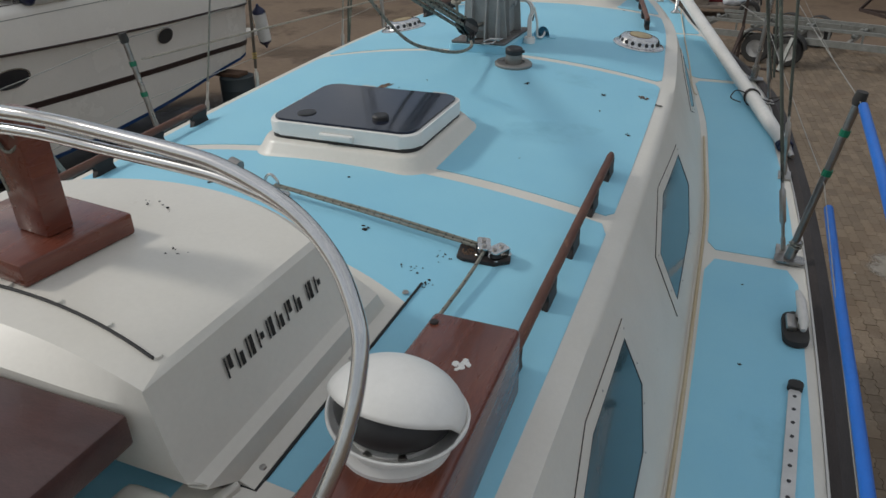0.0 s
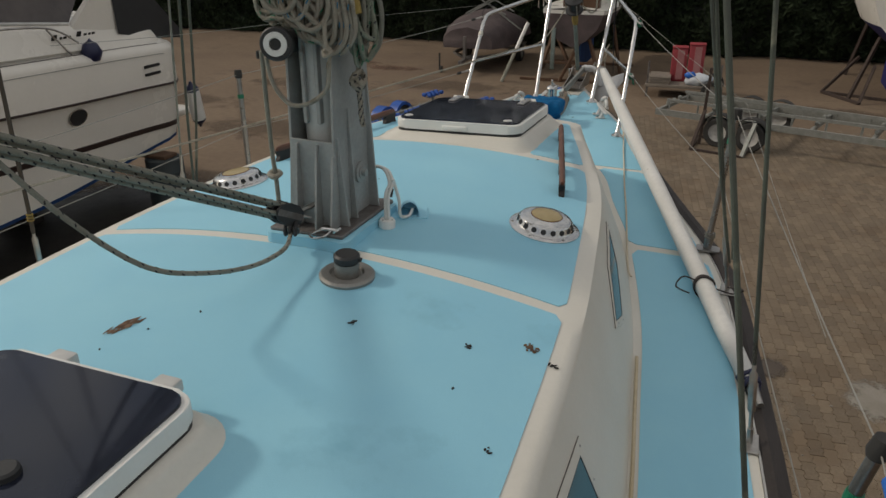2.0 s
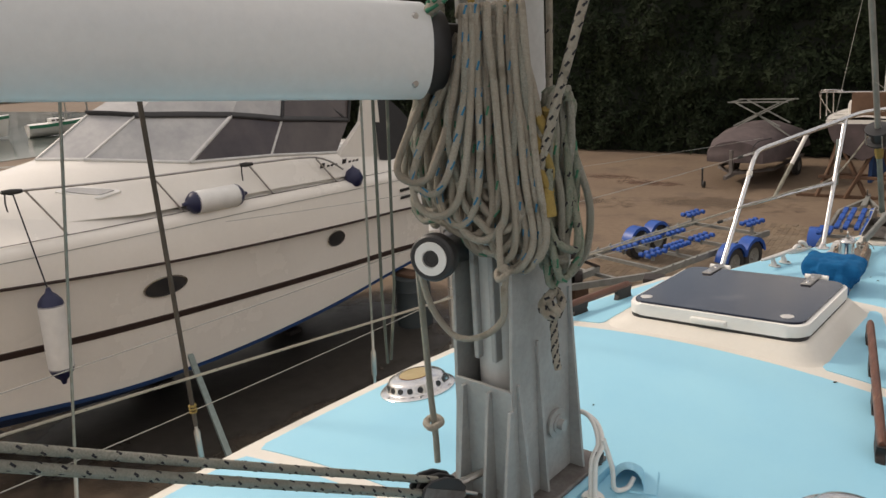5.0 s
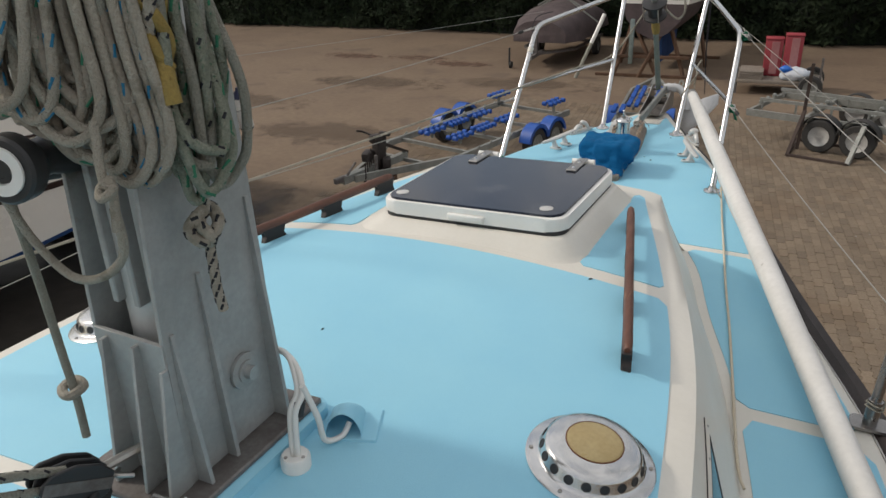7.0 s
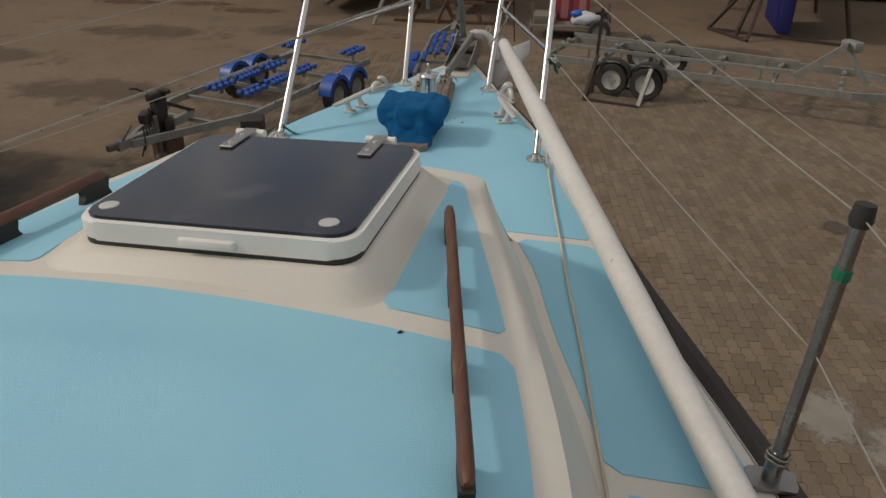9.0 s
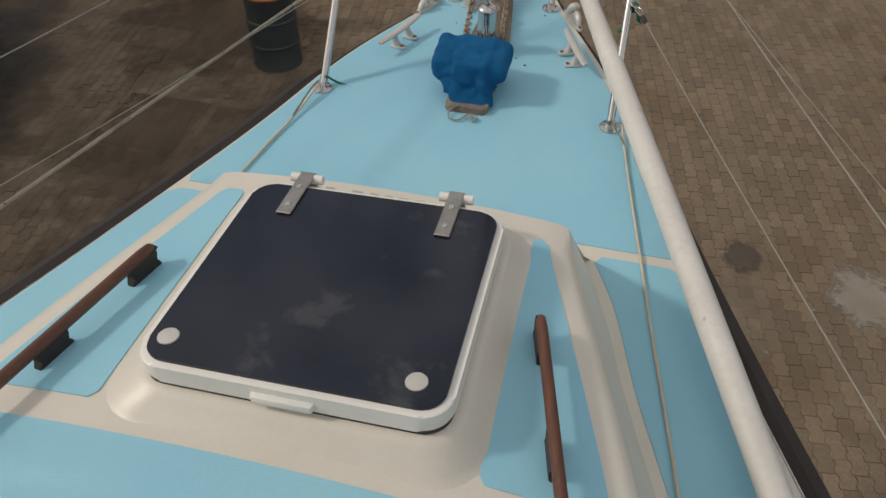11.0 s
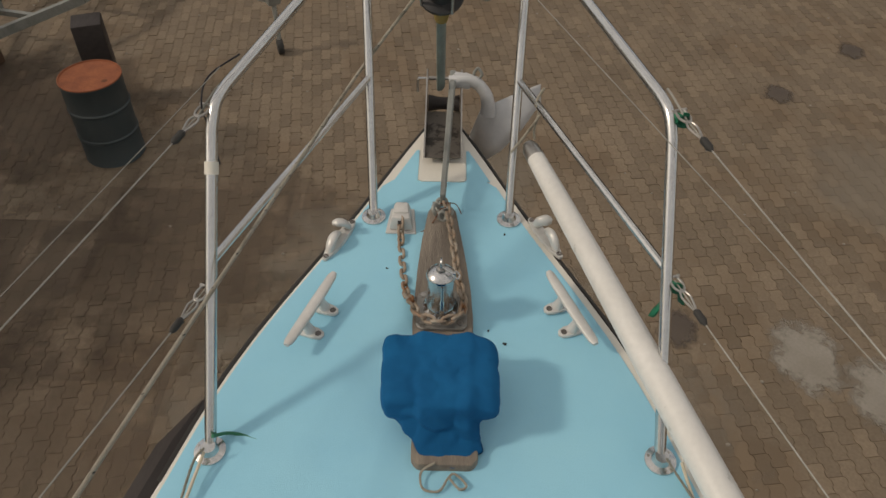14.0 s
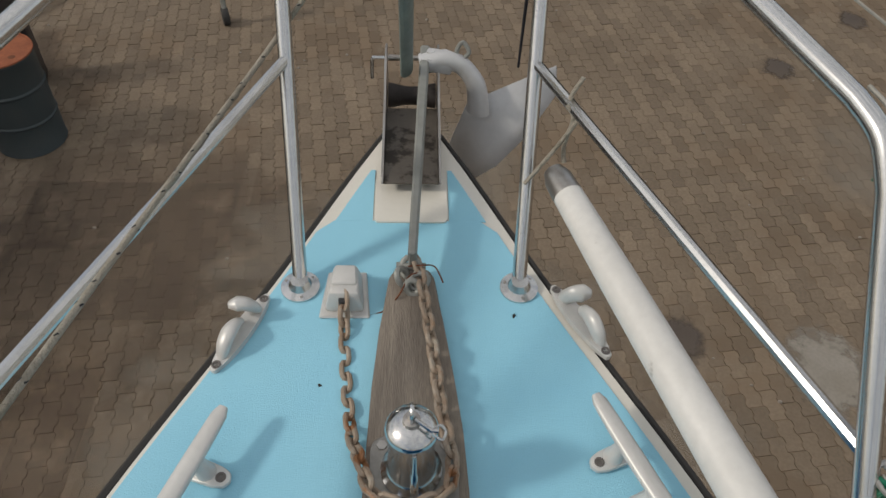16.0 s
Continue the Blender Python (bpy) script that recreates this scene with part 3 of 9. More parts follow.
# ---- hatches ----
def hatch(name, x0, y0, x1, y1, zbot, ztop, tilt, label, hinges, knobs, foot=0.055, sheen="smoke", heel=0.0):
    cx, cy = (x0 + x1) / 2, (y0 + y1) / 2
    top = Matrix.Translation((cx, cy, ztop)) @ pose(0, 0, 0, tilt, heel, 0) @ Matrix.Translation((0, 0, -ztop))
    h = thing(name, (cx, cy, roofz(cx, cy)), label, "hatch")
    hw, hd = (x1 - x0) / 2, (y1 - y0) / 2
    # moulded coaming with a flared foot
    bm = B()
    rings = []
    for g, dz in ((foot + 0.010, 0.0), (foot + 0.002, 0.003), (foot - 0.006, 0.011), (0.022, -1), (0.014, None), (-0.02, None)):
        out = rounded(-hw - g, -hd - g, hw + g, hd + g, 0.06 + g * 0.6, 6)
        ring = []
        for x, y in out:
            wx, wy = cx + x, cy + y
            if dz is None and g > foot:
                z = roofz(wx, wy) + 0.0012
            elif dz == -1:
                z = (top @ Vector((x, y, zbot - 0.014))).z
            elif dz is not None:
                z = roofz(wx, wy) + dz
            else:
                z = (top @ Vector((x, y, zbot - 0.005))).z
            ring.append(bm.verts.new((wx, wy, z)))
        rings.append(ring)
    for a, b in zip(rings, rings[1:]):
        for j in range(len(a)):
            bm.faces.new((a[j], a[(j + 1) % len(a)], b[(j + 1) % len(a)], b[j])).smooth = True
    part("coaming", bm, "cream", h, "cream moulded coaming", 50)
    bm = B()
    prism(bm, rounded(-hw, -hd, hw, hd, 0.055, 6), zbot + 0.006, ztop - 0.006, top, 0.007, 2)
    part("lid_frame", bm, "lidwhite", h, "white lid rim")
    bm = B()
    prism(bm, rounded(-hw + 0.004, -hd + 0.004, hw - 0.004, hd - 0.004, 0.05, 6), zbot - 0.011, zbot + 0.007, top)
    part("seal", bm, "black", h, "black rubber seal")
    bm = B()
    prism(bm, rounded(-hw + 0.014, -hd + 0.014, hw - 0.014, hd - 0.014, 0.045, 6), ztop - 0.008, ztop + 0.001, top, 0.002, 1)
    part("pane", bm, sheen, h, "dark smoked acrylic pane")
    bm = B()
    prism(bm, [(-0.055, -hd - 0.012), (0.055, -hd - 0.012), (0.062, -hd + 0.01), (-0.062, -hd + 0.01)], zbot + 0.012, zbot + 0.03, top, 0.004, 2)
    part("lid_catch", bm, "lidwhite", h, "white moulded catch")
    for x, y in hinges:
        bm = B()
        prism(bm, [(x - 0.017, y), (x + 0.017, y), (x + 0.017, y + 0.15), (x - 0.017, y + 0.15)], ztop + 0.001, ztop + 0.008, top, 0.002, 1)
        hp = part("hinge", bm, "dull", h, "brushed stainless strap hinge")
        bm = B()
        m = top @ pose(x, y + 0.142, ztop - 0.004, 0, 90, 0)
        lathe(bm, [(0.0, -0.038), (0.011, -0.038), (0.011, 0.038), (0.0, 0.038)], m, 12)
        part("hinge_pin", bm, "lidwhite", hp)
        bm = B()
        prism(bm, [(x - 0.018, y + 0.146), (x + 0.018, y + 0.146), (x + 0.018, y + 0.153), (x - 0.018, y + 0.153)], ztop - 0.07, ztop + 0.006, top)
        part("hinge_foot", bm, "dull", hp)
        for d in (0.03, 0.095):
            bm = B()
            lathe(bm, [(0.007, 0), (0.006, 0.003), (0.0, 0.004)], top @ Matrix.Translation((x, y + d, ztop + 0.008)), 10)
            part("screw", bm, "steel", hp)
    for x, y, r, hh, mt in knobs:
        bm = B()
        lathe(bm, [(r, 0), (r * 0.97, hh * 0.7), (r * 0.8, hh), (0, hh)], top @ Matrix.Translation((x, y, ztop + 0.001)), 24)
        part("clamp_knob", bm, mt, h)
    return h


fh = hatch("fore_hatch", -0.272, 1.104, 0.309, 1.659, 3.524, 3.576, -2.0, "closed fore hatch with a dark smoked pane and white rim", [(-0.179, 0.161), (0.171, 0.161)],
      [(-0.243, -0.212, 0.02, 0.0025, "alloy"), (0.220, -0.212, 0.02, 0.0025, "alloy")], 0.060, heel=-1.7)
for k, (x, w) in enumerate(((-0.215, 0.030), (-0.175, 0.026), (-0.140, 0.026), (-0.070, 0.034), (-0.028, 0.026), (0.008, 0.026), (0.044, 0.026), (0.086, 0.030), (0.150, 0.028), (0.188, 0.030))):
    bm = B()
    box(bm, pose(x, 1.752, roofz(x, 1.752) + 0.001, -3, 0, 0), w * 0.75, 0.013, 0.0016)
    part("lettering_bar", bm, "fadedgreen", fh, "faded green lettering bar")
mh = hatch("main_hatch", -0.262, -1.328, 0.256, -0.925, 3.494, 3.549, 1.2, "closed main hatch with a smoked pane, white rim and inner knobs", [],
           [(-0.15, -0.12, 0.03, 0.004, "black"), (0.10, -0.10, 0.026, 0.014, "black")], 0.045)
for x in (-0.12, 0.15):
    bm = B()
    box(bm, pose(x, -0.905, 3.512, 0, 0, 0), 0.055, 0.04, 0.03, 0.006)
    part("hinge", bm, "alloy", mh, "small cast alloy hinge")

# ---- mast and its foot ----
mast = thing("mast", (0, 0.03, roofz(0, 0.03)), "grey weathered alloy mast stepped in a galvanised tabernacle on the coachroof", "mast")
bm = B()
prism(bm, [(-0.125, -0.115), (0.118, -0.108), (0.125, 0.235), (-0.12, 0.23)], 0, 0.012, Matrix.Translation((0, 0, roofz(0, 0) + 0.028)), 0.003, 1)
part("base_plate", bm, "plate", mast, "grimy galvanised base plate")
bm = B()
prism(bm, rounded(-0.14, -0.13, 0.14, 0.25, 0.03), -0.03, 0.028, Matrix.Translation((0, 0, roofz(0, 0))), 0.006, 2)
part("mast_step", bm, "blue", mast, "blue painted mast step")
Z0 = roofz(0, 0) + 0.04
oval = [(0.066 * math.cos(t) * (1 if abs(math.cos(t)) < 0.9 else 1), 0.075 + 0.098 * math.sin(t)) for t in [2 * math.pi * i / 36 for i in range(36)]]
bm = B()
prism(bm, oval, Z0 + 0.02, 9.9)
part("mast_tube", bm, "masttube", mast, "grey alloy mast tube", 50)
# luff groove on the aft face
for x in (-0.022, 0.022):
    bm = B()
    prism(bm, [(x - 0.006, -0.035), (x + 0.006, -0.035), (x + 0.006, 0.0), (x - 0.006, 0.0)], 3.84, 9.8, None, 0.002, 1)
    part("luff_track", bm, "mast", mast, "alloy luff groove lip")
# tabernacle cheeks, aft plate and gussets
for s in (-1, 1):
    bm = B()
    prism(bm, [(-0.05, 0), (0.19, 0), (0.184, 0.30), (0.176, 0.62), (-0.030, 0.62), (-0.046, 0.26)], -0.004, 0.004, Matrix.Translation((s * 0.070, 0, Z0)) @ pose(0, 0, 0, 90, 0, 90), 0.002, 1)
    part("cheek", bm, "mast", mast, "grey painted tabernacle cheek")
    for y, hgt, w in ((-0.03, 0.27, 0.03), (0.04, 0.34, 0.022), (0.165, 0.42, 0.034)):
        bm = B()
        prism(bm, [(0, 0), (w, 0), (w * 0.9, 0.02), (0.006, hgt), (0, hgt)], -0.004, 0.004, Matrix.Translation((s * 0.073, y, Z0)) @ pose(0, 0, 0, 90, 0, 0 if s > 0 else 180), 0.001, 1)
        part("gusset", bm, "mast", mast, "welded gusset")
    bm = B()
    m = Matrix.Translation((s * 0.075, 0.10, Z0 + 0.13)) @ pose(0, 0, 0, 0, 90 * s, 0)
    lathe(bm, [(0.032, 0), (0.032, 0.006), (0.02, 0.007), (0.02, 0.011), (0.012, 0.011), (0.012, 0.024), (0, 0.024)], m, 20, False)
    part("pivot_bolt", bm, "mast", mast, "bolt with a broad washer")
bm = B()
prism(bm, [(-0.074, 0), (0.074, 0), (0.072, 0.258), (-0.070, 0.262)], -0.004, 0.004, Matrix.Translation((0, -0.045, Z0)) @ pose(0, 0, 0, 90, 0, 0), 0.001, 1)
part("aft_plate", bm, "mast", mast, "grey painted aft plate")
for x, hgt in ((-0.045, 0.25), (0.02, 0.25), (0.072, 0.22)):
    bm = B()
    prism(bm, [(0, 0), (0.045, 0), (0.012, hgt), (0, hgt)], -0.0035, 0.0035, Matrix.Translation((x, -0.048, Z0)) @ pose(0, 0, 0, 90, 0, -90), 0.001, 1)
    part("gusset", bm, "mast", mast, "welded gusset")
# halyard winch on the aft face
WC = Vector((-0.062, -0.035, 4.072))
winch = thing("halyard_winch", WC, "black drum winch with a white ring on the mast", "winch")
bm = B()
m = look(WC, WC + Vector((0.25, -0.9, 0.0))) @ pose(0, 0, 0, 0, 180, 0)
m = Matrix.Translation(WC) @ Vector((0.28, -0.95, 0.05)).to_track_quat("Z", "Y").to_matrix().to_4x4()
lathe(bm, [(0.0, -0.03), (0.038, -0.03), (0.034, 0.0), (0.026, 0.03), (0.026, 0.055), (0.038, 0.075), (0.045, 0.085), (0.045, 0.108), (0.041, 0.112), (0, 0.112)], m, 32)
part("drum", bm, "black", winch, "black drum")
bm = B()
lathe(bm, [(0.017, 0.1125), (0.032, 0.1125), (0.032, 0.116), (0.017, 0.116), (0.017, 0.1125)], m, 32)
part("ring", bm, "white", winch, "white ring")
bm = B()
lathe(bm, [(0.0, 0.1125), (0.016, 0.1125), (0.0155, 0.1150), (0.009, 0.1152), (0.008, 0.114), (0.0, 0.114)], m, 12, False)
part("spindle", bm, "rubber", winch, "dark steel spindle")
bm = B()
tube(bm, [WC + Vector((-0.02, 0.02, -0.035)), WC + Vector((-0.075, -0.02, -0.04)), WC + Vector((-0.085, -0.03, -0.04))], [0.013, 0.013, 0.011], 12)
part("handle", bm, "rubber", winch, "stubby handle")


# ---- pulpit ----
PULPIT = thing("pulpit", (0, 3.4, deckz(0, 3.4)), "polished stainless tube pulpit round the bow", "pulpit")


def foot(x, y, parent):
    bm = B()
    lathe(bm, [(0.036, 0), (0.036, 0.004), (0.022, 0.009), (0.016, 0.022), (0.0, 0.022)], ondeck(x, y, 0, 0.004), 24)
    f = part("foot", bm, "steel", parent, "round stainless foot plate")
    for a in (40, 160, 280):
        bm = B()
        lathe(bm, [(0.005, 0), (0.004, 0.003), (0, 0.004)], ondeck(x, y, 0, 0.008) @ Matrix.Translation((0.027 * math.cos(radians(a)), 0.027 * math.sin(radians(a)), 0)), 8)
        part("bolt", bm, "dull", f)


TOP = {}
for s in (-1, 1):
    o = Vector((s * 0.512, 2.62, deckz(0.5, 2.62)))
    t = Vector((s * 0.502, 3.11, 3.80))
    i0 = Vector((s * 0.204, 3.413, deckz(0.2, 3.413)))
    i1 = Vector((s * 0.232, 3.86, 3.90))
    n = Vector((0, 4.10, 3.93))
    bm = B()
    up = (t - o).normalized()
    tube(bm, [o, o.lerp(t, 0.5)] + catmull([t - up * 0.06, t - up * 0.01 + Vector((-s * 0.006, 0.012, 0.0)), t + (i1 - t).normalized() * 0.06], 6)
         + [t.lerp(i1, 0.5)] + catmull([i1, Vector((s * 0.17, 4.0, 3.92)), Vector((s * 0.08, 4.08, 3.93)), n], 6), 0.0135, 12)
    part("outer_rail", bm, "steel", PULPIT)
    bm = B()
    tube(bm, [i0, i1], 0.0135, 12)
    part("inner_leg", bm, "steel", PULPIT)
    bm = B()
    tube(bm, [o.lerp(t, 0.555), i0.lerp(i1, 0.50)], 0.010, 10)
    part("mid_rail", bm, "steel", PULPIT)
    foot(o.x, o.y, PULPIT)
    foot(i0.x, i0.y, PULPIT)
    TOP[s] = (o, t)


# ---- stanchions, lifelines, shrouds ----
def stanchion(base, tip, label):
    st = thing("stanchion", base, label, "stanchion", "stanchions")
    bm = B()
    tube(bm, [base + Vector((0, 0, 0.02)), base.lerp(tip, 0.96)], 0.0125, 12)
    part("tube", bm, "oldsteel", st, "worn dark stainless tube")
    bm = B()
    tube(bm, [base.lerp(tip, 0.95), base.lerp(tip, 0.97), base.lerp(tip, 1.02)], [0.016, 0.02, 0.017], 12)
    part("cap", bm, "rubber", st, "black rubber cap")
    bm = B()
    prism(bm, rounded(-0.045, -0.03, 0.05, 0.03, 0.012), 0, 0.008, Matrix.Translation(base), 0.003, 1)
    tube(bm, [base + Vector((0, 0, 0.004)), base.lerp(tip, 0.13)], 0.0175, 12)
    part("socket", bm, "oldsteel", st, "worn dark stainless socket")
    bm = B()
    for k in range(2):
        tube(bm, [base + (tip - base) * (0.10 + 0.02 * k) + Vector((0.021 * math.cos(a), 0.021 * math.sin(a), 0.004 * math.sin(2 * a))) for a in [2 * math.pi * i / 12 for i in range(12)]], 0.0022, 6, True)
    part("lashing", bm, "ropegrey", st, "thin lashing round the socket")
    for f in ((0.78,) if base.y > 0 else (0.55, 0.78)):
        bm = B()
        tube(bm, [base.lerp(tip, f), base.lerp(tip, f + 0.035)], 0.0155, 10)
        part("tape", bm, "green", st, "green tape")
    return st


ST = {}
for s in (-1, 1):
    ST[s] = []
    for bx, by, tx, ty, tz in ((1.118, 1.165, 1.152, 1.205, 3.70), (1.335, -0.665, 1.43, -0.685, 3.59), (1.42, -2.6, 1.50, -2.62, 3.45)):
        b = Vector((s * bx, by, deckz(1, by) + 0.005))
        t = Vector((s * tx, ty, tz))
        stanchion(b, t, "dull grey stanchion with a black cap and green tape")
        ST[s].append((b, t))
    o, t = TOP[s]
    for name, f0, f1 in (("upper_lifeline", 1.0, 0.98), ("lower_lifeline", 0.535 if s > 0 else 0.49, 0.52)):
        line = thing(name, o.lerp(t, f0), "thin coated wire lifeline between pulpit and stanchions", "lifeline", "lifelines")
        p = [o.lerp(t, f0) + Vector((s * 0.016, -0.005, 0.0 if s > 0 else -0.012))] + [b.lerp(e, f1) for b, e in ST[s]]
        pts = []
        for a, b in zip(p, p[1:]):
            for i in range(12):
                u = i / 12
                pts.append(a.lerp(b, u) - Vector((0, 0, 0.012 * 4 * u * (1 - u) * (b - a).length / 2)))
        pts.append(p[-1])
        bm = B()
        tube(bm, pts, 0.0017, 6)
        part("wire", bm, "lifeline", line)
        d = (pts[1] - pts[0]).normalized()
        # shackle, eye and sleeve, all slack on the tube
        q = pts[0]
        n1 = d.cross(Vector((0, 0, 1))).normalized()
        bm = B()
        tube(bm, catmull([q - d * 0.012 + n1 * 0.010, q + d * 0.018 + n1 * 0.012, q + d * 0.034, q + d * 0.018 - n1 * 0.012, q - d * 0.012 - n1 * 0.010], 6), 0.0032, 8)
        tube(bm, [q - d * 0.010 + n1 * 0.018, q - d * 0.010 - n1 * 0.018], 0.0036, 8)
        part("shackle", bm, "dull", line, "steel shackle")
        bm = B()
        tube(bm, catmull([q + d * 0.028, q + d * 0.046 + n1 * 0.010, q + d * 0.072 + n1 * 0.006, q + d * 0.088, q + d * 0.072 - n1 * 0.006, q + d * 0.046 - n1 * 0.010], 6, True), 0.0026, 8, True)
        part("wire_eye", bm, "dull", line, "wire eye round a thimble")
        bm = B()
        tube(bm, [q + d * 0.086, q + d * 0.092, q + d * 0.118, q + d * 0.128], [0.004, 0.0085, 0.0085, 0.0035], 10)
        part("sleeve", bm, "rubber", line, "black sleeve")
        if name == "upper_lifeline":
            bm = B()
            tube(bm, [q + d * 0.022, q + Vector((-s * 0.012, 0.055, 0.012)), q + Vector((-s * 0.018, 0.075, 0.014))], 0.0028, 6)
            part("tail", bm, "lifeline" if s > 0 else "wire", line, "pale lashing up to the bend")
        if s > 0:
            # a crumpled ribbon of tape hanging from the shackle
            long = 0.055 if name == "upper_lifeline" else 0.115
            for k, (l0, sx, ph) in enumerate(((long, -0.3, 0.0), (long * 0.6, 0.35, 1.7), (0.035, 0.1, 3.1), (0.030, -0.5, 4.4))):
                bm = B()
                rows = []
                for i in range(8):
                    u = i / 7
                    c = q + d * 0.006 + Vector((sx * l0 * u, -0.10 * l0 * u, 0.012 * math.sin(u * 3) - l0 * u * 0.9))
                    w = 0.0125 + 0.005 * math.sin(4 * u + ph)
                    a = 0.5 + 1.2 * math.sin(3.0 * u + ph)
                    v = Vector((math.cos(a), -0.4, 0.5 * math.sin(a))).normalized() * w
                    rows.append([c - v, c + Vector((0.003 * math.sin(9 * u), -0.004, 0)), c + v])
                grid(bm, rows)
                tp = part("tape", bm, "green", line, "loose crumpled green tape")
                tp.modifiers.new("thick", "SOLIDIFY").thickness = 0.0008
    # thin line beside the upper lifeline
    tl = thing("thin_line", (s * 0.6, 2.2, 3.85), "thin pale line stretched above the lifeline", "rope", "thin lines")
    bm = B()
    ends = [Vector((0, 3.31, 4.16)), Vector((1.18, 1.2, 3.735)), Vector((1.36, -0.4, 3.62))] if s > 0 else [Vector((-0.478, 3.14, 3.868)), Vector((-0.93, 1.2, 3.938)), Vector((-1.17, 0.16, 3.97))]
    tube(bm, [a.lerp(b, i / 10) - Vector((0, 0, 0.006 * math.sin(math.pi * i / 10))) for a, b in zip(ends, ends[1:]) for i in range(11)], 0.0009, 5)
    part("line", bm, "lifeline", tl)
    if s < 0:
        bt = thing("black_string", t, "black string knotted on the pulpit bend with loose ends", "rope")
        rope(bt, "string", [t + Vector((0.05, 0.10, 0.06)), t + Vector((-0.005, 0.03, 0.045)), t + Vector((-0.02, -0.01, 0.0)), t + Vector((-0.012, -0.02, -0.06)), t + Vector((0.0, -0.04, -0.14))], 0.0022, "fleckk", "", 6, n=5)
        bm = B()
        k = o.lerp(t, 0.80)
        tube(bm, [k, k + (t - o).normalized() * 0.028], 0.0155, 12)
        part("tape_band", bm, "cream", PULPIT, "pale tape band")
    if s:
        for dx, dy, mt in ((0.03, -0.05, "cover"), (-0.01, 0.06, "cover")):
            ln = thing("spare_line", (s * (1.19 - dx), 0.85 + dy, 3.25), "dark weathered line lashed beside the shroud", "rope", "spare lines")
            bm = B()
            tube(bm, [Vector((s * (1.21 - dx * 0.3), 0.85 + dy * 0.3, deckz(1, 0.85) + 0.12)), Vector((s * (1.16 - dx), 0.82 + dy, deckz(1, 0.85) + 0.45)), Vector((s * (0.10 - dx), 0.10 + dy, 9.2))], 0.006, 8)
            part("line", bm, mt, ln)
    # shrouds
    for bx, by, ex, ez in ((1.318, -0.60 if s > 0 else -0.42, 0.07, 9.7), (1.305, 0.0 if s > 0 else 0.02, 0.93, 6.5), (1.212, 0.85 if s > 0 else 0.76, 0.07, 9.7)):
        b = Vector((s * bx, by, deckz(1, by)))
        top = Vector((s * ex, 0.06 if ez > 7 or s > 0 else -0.20, ez))
        sh = thing("shroud", b, "wire shroud with a turnbuckle and chainplate at the deck edge", "shroud", "shrouds")
        d = (top - b).normalized()
        bm = B()
        tube(bm, [b + d * 0.30, top], 0.0045, 8)
        part("wire", bm, "wire", sh)
        if s > 0 or by == 0.02:
            bm = B()
            w = 0.0060 if s > 0 else 0.0078
            tube(bm, [b + d * 0.24, b + d * 0.25, b + d * 1.6, b + d * 1.61], [0.005, w, w, 0.005], 10)
            part("cover", bm, "cover" if s > 0 else "leathery", sh, "dark green tube cover" if s > 0 else "brown weathered tube cover")
        if by == 0.02:
            bm = B()
            for k in range(3):
                tube(bm, [b + d * (0.30 + 0.012 * k) + Vector((0.010 * math.cos(a), 0.010 * math.sin(a), 0)) for a in [2 * math.pi * i / 10 for i in range(10)]], 0.004, 6, True)
            part("lashing", bm, "ropeyellow", sh, "yellow lashing round the shroud")
        bm = B()
        tube(bm, [b + d * 0.05, b + d * 0.06, b + d * 0.10, b + d * 0.11, b + d * 0.22, b + d * 0.23, b + d * 0.32], [0.005, 0.006, 0.006, 0.011, 0.011, 0.006, 0.006], 10)
        part("turnbuckle", bm, "dull", sh, "steel turnbuckle")
        bm = B()
        box(bm, Matrix.Translation(b + Vector((0, 0, -0.002))), 0.05, 0.09, 0.006, 0.002, 1)
        tube(bm, [b, b + d * 0.05], 0.008, 8)
        part("chainplate", bm, "dull", sh, "steel chainplate")

# ---- boom, gooseneck and vang ----
BD = Vector((-0.316, -1.0, 0.086)).normalized()
G = Vector((-0.015, -0.03, 4.442))
boom = thing("boom", G, "white painted boom hinged on the mast by a black gooseneck", "boom")
bm = B()
m = Matrix.Translation(G + BD * 0.1) @ BD.to_track_quat("Z", "Y").to_matrix().to_4x4()
prism(bm, [(0.058 * math.cos(t) * (1 + 0.06 * abs(math.sin(2 * t))), 0.082 * math.sin(t) * (1 + 0.06 * abs(math.sin(2 * t)))) for t in [2 * math.pi * i / 32 for i in range(32)]], 0, 3.3, m)
part("boom_tube", bm, "skylight", boom, "white painted boom tube", 45)
bm = B()
prism(bm, [(0.05 * math.cos(t), 0.074 * math.sin(t)) for t in [2 * math.pi * i / 24 for i in range(24)]], -0.045, 0.01, m, 0.006, 2)
part("end_fitting", bm, "black", boom, "black end fitting")
bm = B()
box(bm, m @ pose(0, 0.0, -0.09), 0.05, 0.10, 0.06, 0.008)
box(bm, m @ pose(0, 0.0, -0.13), 0.09, 0.045, 0.06, 0.006)
part("gooseneck", bm, "black", boom, "black gooseneck")
for yy in (0.055, -0.055):
    for xx in (-0.046, 0.046):
        bm = B()
        lathe(bm, [(0.007, 0), (0.005, 0.004), (0, 0.004)], m @ pose(xx, yy, 0.03, 0, 90 if xx > 0 else -90, 0), 10)
        part("rivet", bm, "dull", boom)

vang = thing("kicking_strap", (-0.08, -0.09, roofz(0, -0.1)), "four-part rope kicking strap with black blocks beside the mast foot", "rope tackle")
V0, V1 = Vector((-0.026, -0.165, 3.605)), Vector((-0.36, -1.72, 4.43))
d = (V1 - V0).normalized()
sd = d.cross(Vector((0, 0, 1))).normalized()
up = sd.cross(d)


